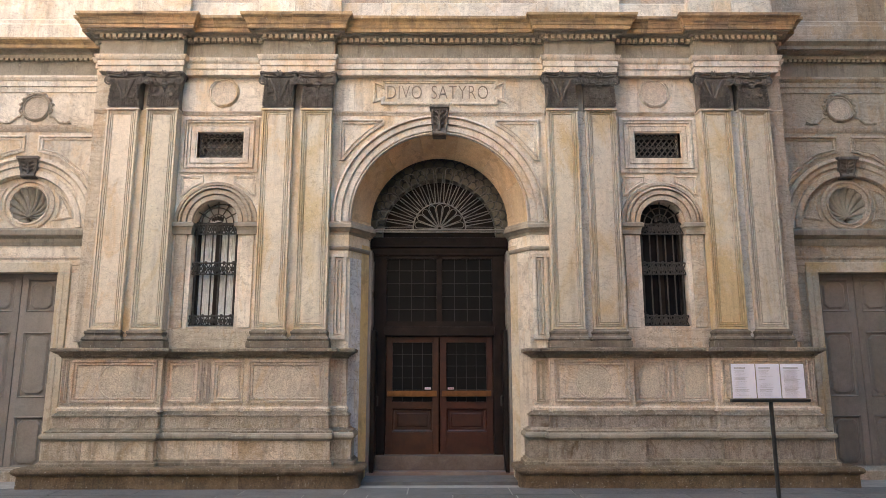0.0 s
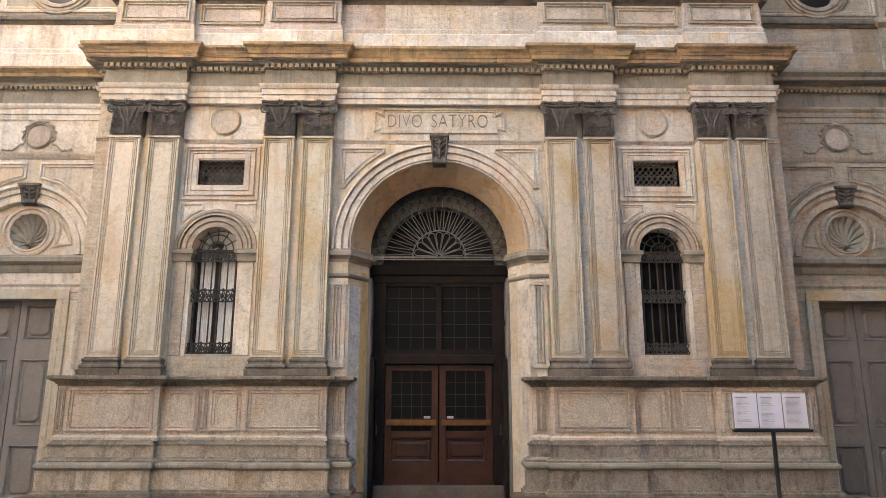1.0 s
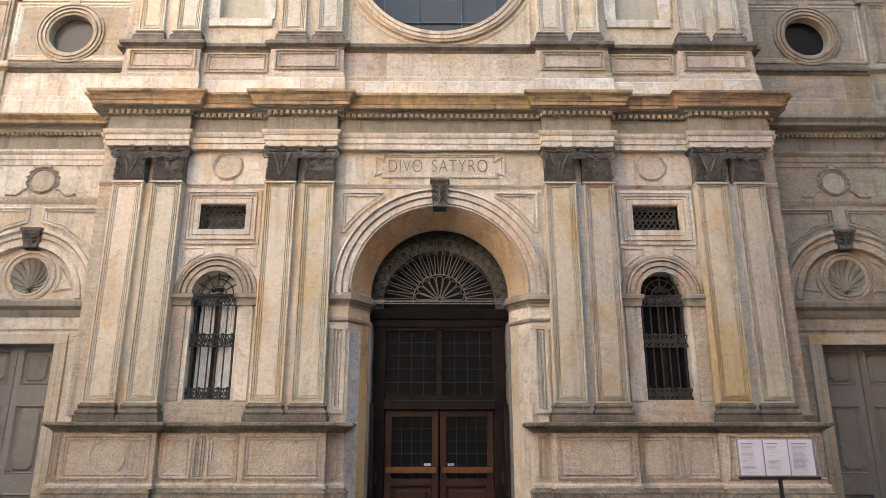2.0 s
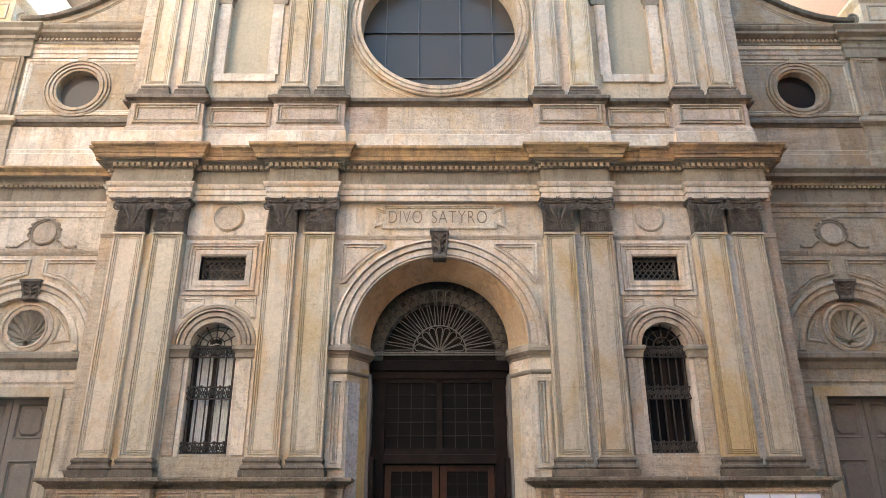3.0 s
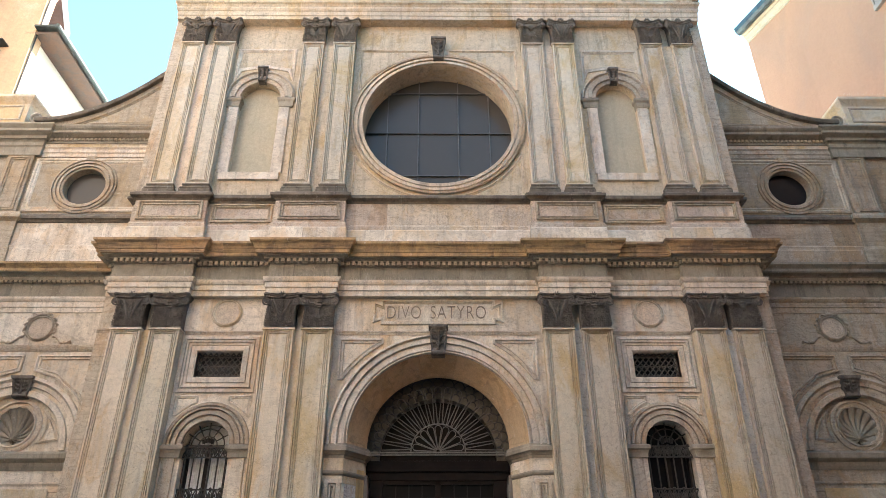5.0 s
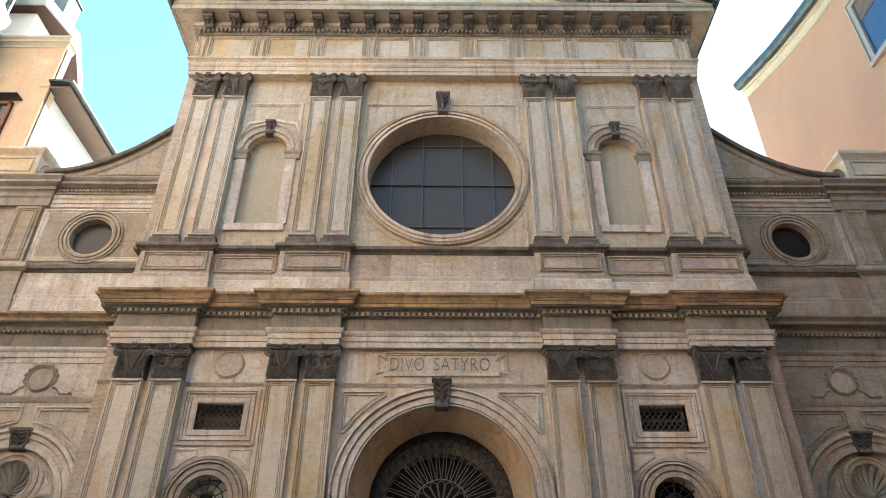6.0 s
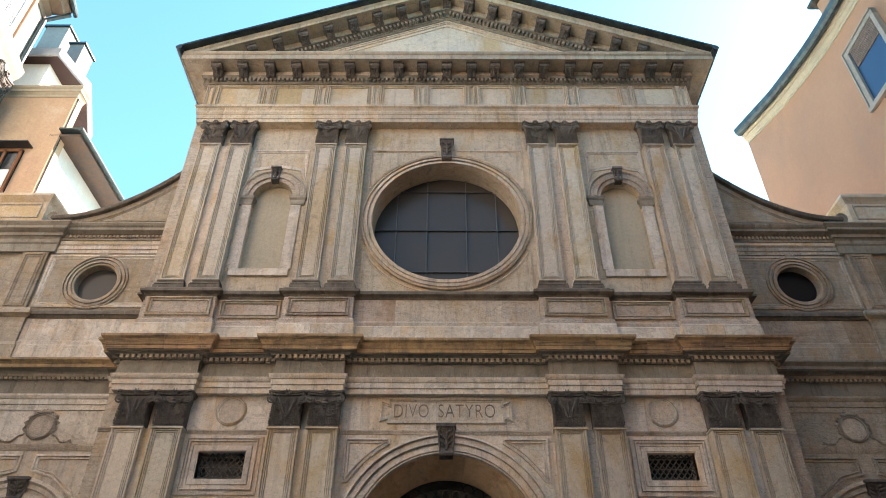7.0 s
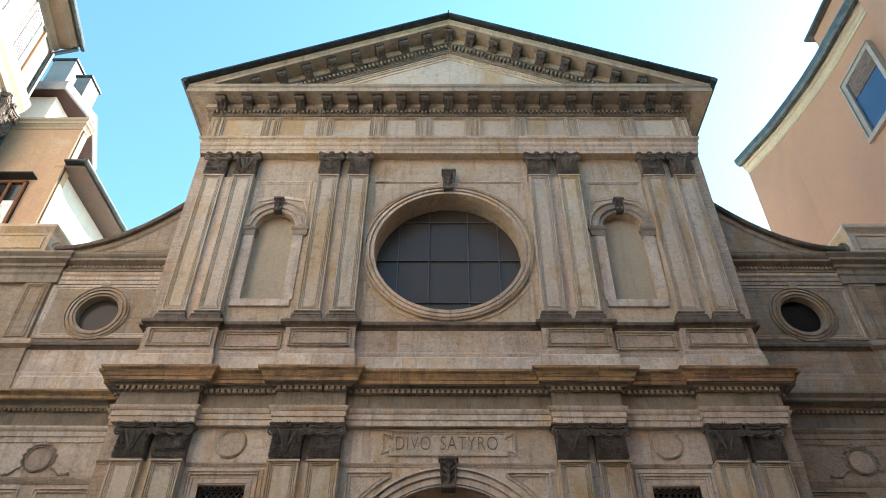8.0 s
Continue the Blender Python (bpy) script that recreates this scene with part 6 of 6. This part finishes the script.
    for u in (-1, 1):
        a, b = sorted((s * WX + u * 0.72, s * WX + u * 0.94))
        box(bm, a, b, WY - 0.05, WY + 0.02, 0.0, 3.44, 0.008)
        a, b = sorted((s * WX + u * 0.80, s * WX + u * 0.84))
        box(bm, a, b, WY - 0.062, WY + 0.02, 0.0, 3.44, 0.004)
    box(bm, x0 - 0.22, x1 + 0.22, WY - 0.05, WY + 0.02, 3.44, 3.62, 0.008)
    part("door_surround", bm, TAN, wing, "plain marble door surround")
    for u in (-1, 1):
        a, b = sorted((s * WX + u * 0.006, s * WX + u * 0.72))
        y = WY + 0.16
        bm = bmesh.new()
        sheet(bm, rect(a, b, 0.0, 3.44), y + 0.03)
        rows = [(0.12, 0.98), (1.28, 2.42), (2.76, 3.36)]
        zs = [0.0] + [v for r in rows for v in r] + [3.44]
        for za, zb in zip(zs[0::2], zs[1::2]):
            box(bm, a, b, y, y + 0.03, za, zb, 0.004)
        box(bm, a, a + 0.10, y - 0.001, y + 0.03, 0.0, 3.44, 0.004)
        box(bm, b - 0.10, b, y - 0.001, y + 0.03, 0.0, 3.44, 0.004)
        leafd = part("side_door_leaf", bm, GREYPAINT, wing, "tall grey-brown painted panelled door")
        for za, zb in rows:
            bm = bmesh.new()
            xa, xb = a + 0.10, b - 0.10
            border(bm, rect(xa, xb, za, zb), [(0, y + 0.002), (0.02, y - 0.008), (0.035, y + 0.012), (0.045, y + 0.026)], spread=1.0)
            c = 0.06
            xa, xb, za, zb = xa + 0.085, xb - 0.085, za + 0.085, zb - 0.085
            loop = [(xa + c, za), (xb - c, za), (xb, za + c), (xb, zb - c), (xb - c, zb), (xa + c, zb), (xa, zb - c), (xa, za + c)]
            border(bm, loop, [(-0.025, y + 0.027), (0, y + 0.010), (0.02, y + 0.008)], spread=1.0)
            sheet(bm, [(x + (0.019 if x < (xa + xb) / 2 else -0.019), z + (0.019 if z < (za + zb) / 2 else -0.019)) for x, z in loop], y + 0.0081)
            part("door_panel", bm, GREYPAINT, leafd)
    bm = bmesh.new()
    box(bm, x0 - 0.3, x1 + 0.3, 0.2, WY + 0.3, -0.03, 0.14, 0.015)
    part("door_step", bm, GRANITE, wing)

# nave and roofs behind the front, below its outline
bm = bmesh.new()
box(bm, -5.8, 5.8, 1.6, 22, 0, 15.2)
part("nave", bm, WHITE, church, "plain rendered nave behind the front")
bm = bmesh.new()
box(bm, -10.5, 10.5, 1.6, 22, 0, 9.5)
part("aisles", bm, WHITE, church, "plain rendered aisles behind the front")

# ---- thin bird spikes on the ledges ----
bm = bmesh.new()
rng = random.Random(11)


def spikes(path, out, z, h, step=0.035):
    for a, b in zip(path, path[1:]):
        d = Vector((b[0] - a[0], b[1] - a[1]))
        if d.length < 0.3 or abs(d.y) > 0.1:
            continue
        n = int(d.length / step)
        for i in range(n):
            x = a[0] + d.x * (i + rng.random()) / n
            y = a[1] - out
            t = rng.uniform(-0.05, 0.05)
            hh = h * rng.uniform(0.7, 1.1)
            p = [bm.verts.new(q) for q in ((x - 0.004, y, z), (x + 0.004, y, z), (x + t, y - rng.uniform(0.0, 0.05), z + hh))]
            bm.faces.new(p)


spikes(ATT, 0.06, 7.76, 0.13)
spikes(ENT, 0.02, 7.10, 0.08)
spikes([(-5.86, -0.22), (5.86, -0.22)], 0.45, 15.40, 0.12)
for s in (-1, 1):
    spikes(along(s, WY), 0.13, 7.77, 0.13)
    spikes([(min(s * 9.0, s * 10.4), WY), (max(s * 9.0, s * 10.4), WY)], 0.15, 11.97, 0.12)
    spikes([(s * BAY - 0.40, 0), (s * BAY + 0.40, 0)], -0.05, 9.53, 0.09)
    spikes([(s * BAY - 0.68, 0), (s * BAY + 0.68, 0)], 0.07, 8.93, 0.12)
tagged(part("bird_spike_strip", bm, SPIKE, church, "thin steel bird spikes along the ledges"), kind="stuff")

# ---- sign stand ----
stand = thing("sign_stand", "black metal stand holding three printed white sheets", "sign stand", (2.86, -5.3, 0))
bm = bmesh.new()
tube(bm, [(0, 0, 0.0), (0, 0, 1.44)], 0.018, 10)
part("post", bm, BLACK, stand)
bm = bmesh.new()
bmesh.ops.create_cone(bm, cap_ends=True, segments=32, radius1=0.19, radius2=0.16, depth=0.03, matrix=Matrix.Translation((0, 0, -0.015)))
part("foot", bm, BLACK, stand)
bm = bmesh.new()
box(bm, -0.345, 0.335, -0.03, 0.02, 1.425, 1.45, 0.004)
part("ledge", bm, BLACK, stand)
bm = bmesh.new()
box(bm, -0.33, 0.325, 0.012, 0.02, 1.45, 1.755)
part("board", bm, material("clear_acrylic_back", (0.30, 0.27, 0.24), (0.32, 0.29, 0.26), vary=0), stand, "thin backing board")
rng = random.Random(3)
for i in range(3):
    x = -0.217 + 0.215 * i
    bm = bmesh.new()
    box(bm, x - 0.102, x + 0.102, 0.006, 0.011, 1.457, 1.75)
    sheet_ob = part("paper_sheet", bm, PAPER, stand, "printed white sheet")
    bm = bmesh.new()
    z = 1.715
    box(bm, x - 0.08, x + (0.02 if i < 2 else 0.05), 0.0035, 0.006, z - 0.004, z + 0.006)
    z -= 0.022
    while z > 1.475:
        if rng.random() < 0.80 or i == 2:
            box(bm, x - 0.08, x - 0.08 + (rng.uniform(0.09, 0.15) if i == 2 else rng.uniform(0.03, 0.13)), 0.0035, 0.006, z - 0.001, z + 0.001)
        z -= 0.0095
    part("print", bm, INK, sheet_ob)

# ---- houses beside the church ----
salmon = thing("salmon_house", "salmon rendered house with cream eaves and dark gutter", "house")
plan = [(10.735, 6.145), (11.02, 5.26), (11.30, 4.40), (11.53, 3.35), (11.70, 2.40), (11.79, 1.60), (11.90, -0.55), (16, -0.55), (16, 9.0), (12.6, 9.0)]
bm = bmesh.new()
lo = [bm.verts.new((x, y, 0)) for x, y in plan]
hi = [bm.verts.new((x, y, 19.6)) for x, y in plan]
for i in range(len(plan)):
    j = (i + 1) % len(plan)
    bm.faces.new((lo[i], lo[j], hi[j], hi[i]))
bm.faces.new(hi)
part("wall", bm, PINK, salmon)
bm = bmesh.new()
sweep(bm, plan[:7], [(-0.3, 19.25), (0.03, 19.25), (0.03, 19.34), (0.06, 19.36), (0.10, 19.44), (0.14, 19.46), (0.14, 19.52), (0.19, 19.56), (0.21, 19.66), (-0.3, 19.7)])
part("eaves_cornice", bm, CREAM, salmon, "cream moulded eaves")
bm = bmesh.new()
sweep(bm, plan[:7], [(0.19, 19.66), (0.22, 19.58), (0.29, 19.53), (0.38, 19.54), (0.45, 19.62), (0.47, 19.74), (0.47, 19.80), (0.43, 19.82), (-0.3, 20.1)])
part("gutter", bm, COPPER, salmon, "dark oxidised gutter")
bm = bmesh.new()
box(bm, 13.3, 16, -6.0, 3.4, 19.6, 23.5)
part("penthouse", bm, PINK, salmon, "set-back upper storey")
bm = bmesh.new()
box(bm, 13.05, 16.2, -6.2, 3.6, 23.5, 23.62, 0.02)
part("penthouse_roof", bm, COPPER, salmon)
bm = bmesh.new()
box(bm, 11.60, 16, -16, -0.56, 0, 24.0)
part("tall_wing", bm, PINK, salmon, "taller rendered wing, joined to the eaves")
# unseen block, added to keep sky light off the church's right wing
bm = bmesh.new()
box(bm, 8.8, 16, -16, -1.6, 0, 11.0)
part("annex", bm, PINK, salmon, "unseen block added to shade the right side wing")
STONEFRAME = material("grey_beige_stone_frame", (0.30, 0.25, 0.205), (0.25, 0.21, 0.175), None, scale=2, streak=0.2)
for y0 in (0.20,):
    bm = bmesh.new()
    xw = 11.80
    box(bm, xw - 0.11, xw + 0.12, y0 - 0.22, y0 + 1.55, 16.04, 16.2, 0.012)
    tall_window = part("window", bm, STONEFRAME, salmon, "tall window in a grey stone frame")
    for name, p, a, b, c, d in (("lintel", 0.09, y0 - 0.14, y0 + 1.46, 18.26, 18.42), ("jamb", 0.09, y0 - 0.14, y0, 16.2, 18.26), ("jamb", 0.09, y0 + 1.28, y0 + 1.46, 16.2, 18.26),
                                ("hood", 0.13, y0 - 0.14, y0 + 1.48, 18.42, 18.47), ("outer_moulding", 0.13, y0 + 1.45, y0 + 1.50, 16.2, 18.42)):
        bm = bmesh.new()
        box(bm, xw - p, xw + 0.12, a, b, c, d, 0.01)
        part(name, bm, STONEFRAME, tall_window)
    bm = bmesh.new()
    box(bm, xw - 0.02, xw - 0.005, y0, y0 + 1.28, 16.2, 18.26)
    part("pane", bm, BLUEGLASS, tall_window, "glass with the sky's reflection put into its blue colour")
    for i in range(12):
        bm = bmesh.new()
        z = 17.60 + i * 0.055
        box(bm, xw - 0.05, xw - 0.02, y0 + 0.05, y0 + 1.22, z, z + 0.035)
        part("slat", bm, EAVES, tall_window)

ochre = thing("orange_house", "orange rendered house with peeling plaster and white flank", "house")
bm = bmesh.new()
box(bm, -15.5, -11.12, 2.6, 2.95, 0, 17.85)
part("wall", bm, ORANGE, ochre, "orange render, peeling in patches")
bm = bmesh.new()
sweep(bm, [(-15.4, 2.6), (-11.12, 2.6), (-11.12, 2.95)], [(-0.1, 17.6), (0.02, 17.6), (0.04, 17.68), (0.09, 17.74), (0.12, 17.76), (0.12, 17.84), (0.17, 17.9), (0.17, 17.96), (-0.2, 18.0)])
part("cornice", bm, CREAM, ochre, "pale weathered cornice")
bm = bmesh.new()
box(bm, -15.0, -11.20, 2.96, 14, 0, 16.05)
part("flank_wall", bm, WHITE, ochre, "white rendered flank wall")
bm = bmesh.new()
box(bm, -11.4, -10.50, 2.60, 14, 15.96, 16.04)
part("flank_eave", bm, material("grey_boarded_eaves", (0.095, 0.08, 0.07), (0.13, 0.085, 0.06), None, scale=3, streak=0.3), ochre, "grey-brown boarded eaves")
bm = bmesh.new()
tube(bm, [(-10.44, 2.40, 16.08), (-10.44, 14, 16.08)], 0.075, 10)
box(bm, -11.1, -10.42, 2.45, 14, 16.10, 16.16)
part("flank_gutter", bm, COPPER, ochre, "dark metal gutter")
bm = bmesh.new()
tube(bm, [(-11.09, 2.66, 12.0), (-11.09, 2.66, 17.6)], 0.02, 6)
part("cable", bm, BLACK, ochre)
bm = bmesh.new()
box(bm, -12.95, -11.88, 2.55, 2.62, 12.6, 15.35)
wnd = part("window", bm, DARKGLASS, ochre, "window with brown timber frame")
bm = bmesh.new()
for x in (-12.91, -12.35, -11.92):
    box(bm, x - 0.04, x + 0.04, 2.50, 2.56, 12.6, 15.35, 0.005)
box(bm, -12.95, -11.88, 2.50, 2.56, 15.27, 15.35)
part("window_frame", bm, material("brown_window_frame", (0.25, 0.10, 0.04), (0.2, 0.08, 0.03)), wnd)
bm = bmesh.new()
box(bm, -13.2, -11.70, 2.30, 2.6, 15.46, 15.5)
part("window_hood", bm, BLACK, wnd)
bm = bmesh.new()
box(bm, -12.85, -12.0, 2.535, 2.548, 12.6, 14.6)
part("curtain", bm, CLOTH, wnd)

CHIMNEY = material("grey_chimney_render", (0.27, 0.255, 0.24), (0.22, 0.21, 0.20), None, streak=0.3)
white = thing("white_house", "tall white rendered house with zinc fascia and chimneys", "house")


def prism(bm, v, z0, z1):
    f = [bm.verts.new((x, y, z0)) for x, y in v]
    g = [bm.verts.new((x, y, z1)) for x, y in v]
    bm.faces.new(f)
    bm.faces.new(g)
    for i in range(len(v)):
        j = (i + 1) % len(v)
        bm.faces.new((f[i], f[j], g[j], g[i]))


bm = bmesh.new()
prism(bm, [(-12.80, 2.98), (-12.80, 4.2), (-13.6, 6.5), (-17, 6.5), (-17, 2.98)], 0, 19.62)
part("wall", bm, WHITE, white)
bm = bmesh.new()
prism(bm, [(-12.42, 2.68), (-12.10, 4.1), (-13.06, 6.5), (-17, 6.5), (-17, 2.68)], 19.62, 19.74)
part("eave", bm, material("brown_soffit", (0.05, 0.022, 0.017), (0.03, 0.014, 0.011), None, streak=0.2), white, "brown boarded soffit")
bm = bmesh.new()
sweep(bm, [(-17, 2.64), (-12.38, 2.64), (-12.06, 4.1), (-13.02, 6.5)], [(-0.2, 19.63), (0.0, 19.63), (0.03, 19.66), (0.03, 19.98), (-0.2, 20.0)])
part("fascia", bm, ZINC, white, "zinc sheet fascia")
for x0, x1, y, z in ((-14.35, -13.54, 3.8, 22.7), (-13.17, -12.68, 3.8, 21.72)):
    bm = bmesh.new()
    box(bm, x0, x1, y, y + 0.7, 19.7, z)
    ch = part("chimney", bm, CHIMNEY, white, "pale chimney stack")
    bm = bmesh.new()
    box(bm, x0 - 0.06, x1 + 0.06, y - 0.06, y + 0.76, z, z + 0.09, 0.01)
    part("cap", bm, COPPER, ch)

palazzo = thing("grand_house", "white and tan palace with deep cornice, pilaster and shuttered window", "house")
palazzo.matrix_world = Matrix.Translation((-12.40, 2.55, 0)) @ Matrix.Rotation(radians(13), 4, "Z") @ Matrix.Translation((12.18, -2.42, 0))
PX, PE = -13.0, 2.30
bm = bmesh.new()
box(bm, -18, PX, -16, PE, 0, 21.5)
part("wall", bm, GREIGE, palazzo)
bm = bmesh.new()
sweep(bm, [(PX, -14), (PX, PE)], [(-0.1, 20.95), (0.04, 20.95), (0.07, 21.1), (0.10, 21.12), (0.2, 21.2), (0.2, 21.28), (0.55, 21.32), (0.58, 21.4), (0.7, 21.48), (0.72, 21.55), (-0.2, 21.65)])
part("cornice", bm, material("tan_cornice", (0.17, 0.125, 0.085), (0.12, 0.09, 0.065), None, streak=0.2), palazzo, "deep tan moulded cornice")
bm = bmesh.new()
tube(bm, [(PX + 0.82, -14, 21.55), (PX + 0.82, PE + 0.12, 21.55)], 0.08, 8)
box(bm, PX - 0.5, PX + 0.85, -14, PE + 0.1, 21.66, 21.72)
part("gutter", bm, COPPER, palazzo, "dark gutter and roof edge")
bm = bmesh.new()
tube(bm, [(PX + 0.09, PE - 0.03, 10), (PX + 0.09, PE - 0.03, 20.9), (PX + 0.7, PE + 0.02, 21.45)], 0.075, 8)
part("downpipe", bm, COPPER, palazzo, "grey zinc downpipe")
bm = bmesh.new()
box(bm, PX - 0.1, PX + 0.08, 1.42, 1.56, 18.5, 20.95, 0.008)
part("strip", bm, PINK, palazzo, "reddish wall strip")
bm = bmesh.new()
box(bm, PX - 0.1, PX + 0.10, 1.35, 2.15, 0, 17.3, 0.01)
pil = part("pilaster", bm, WHITE, palazzo)
ob = again("capital", CAPS[0], pil, (PX + 0.14, 1.75, 16.75), "pale carved capital")
ob.rotation_euler = (0, 0, radians(90))
ob.scale = (1.5, 1.5, 1.5)
bm = bmesh.new()
sweep(bm, [(PX, -14), (PX, PE)], [(-0.1, 17.75), (0.12, 17.75), (0.15, 17.95), (0.25, 18.1), (0.30, 18.25), (0.32, 18.4), (-0.1, 18.5)])
part("band", bm, CREAM, palazzo, "tan moulded band")
LOUVRE = material("grey_white_shutter_paint", (0.42, 0.41, 0.42), (0.36, 0.35, 0.36), None, bump=0.05, vary=0)
for y0 in (0.42, -1.3):
    bm = bmesh.new()
    for a, b, c, d in ((y0 - 0.1, y0, 18.7, 20.85), (y0 + 0.62, y0 + 0.72, 18.7, 20.85), (y0 - 0.1, y0 + 0.72, 20.8, 20.9)):
        box(bm, PX - 0.05, PX + 0.08, a, b, c, d, 0.01)
    w = part("window", bm, WHITE, palazzo, "white framed window with louvred shutters")
    bm = bmesh.new()
    box(bm, PX + 0.002, PX + 0.012, y0, y0 + 0.62, 18.7, 20.8)
    part("pane", bm, BLUEGLASS, w)
    for i in range(20):
        bm = bmesh.new()
        z = 18.78 + i * 0.1
        box(bm, PX + 0.03, PX + 0.07, y0 + 0.06, y0 + 0.56, z, z + 0.055)
        part("louvre", bm, LOUVRE, w)

# unseen house added behind the camera: blocks low sky, bounces warm light
for name, x0, x1, y0, y1, h in (("rear_house", -18, 18, -26, -16, 18),):
    rear = thing(name, "unseen house added to block low sky and bounce warm light", "house")
    bm = bmesh.new()
    box(bm, x0, x1, y0, y1, 0, h)
    part("wall", bm, REAR, rear)

# ---- paving slabs before the church ----
MORTAR = material("pale_mortar", (0.30, 0.285, 0.26), (0.24, 0.225, 0.205), None, scale=3)
paving = tagged(part("pavement", (lambda b: (box(b, -10.0, 9.2, -10.15, 2.0, -0.2, -0.008), b)[1])(bmesh.new()), MORTAR), "pale mortar bed under grey paving slabs", "pavement", kind="structure")
rng = random.Random(21)
slabs = []
for k in range(3):
    bm = bmesh.new()
    w = (0.9, 1.2, 1.5)[k]
    box(bm, -w / 2 + 0.008, w / 2 - 0.008, -0.292, 0.292, -0.05, 0.0, 0.006)
    me = bpy.data.meshes.new("slab")
    bm.to_mesh(me)
    bm.free()
    me.materials.append(PAVING)
    slabs.append((w, me))
for r in range(16):
    y = -0.55 - 0.6 * r
    x = -9.0 - rng.random()
    while x < 9.2:
        w, me = slabs[rng.randrange(3)]
        again("slab", me, paving, (x + w / 2, y - 0.3, rng.uniform(-0.003, 0.003)))
        x += w
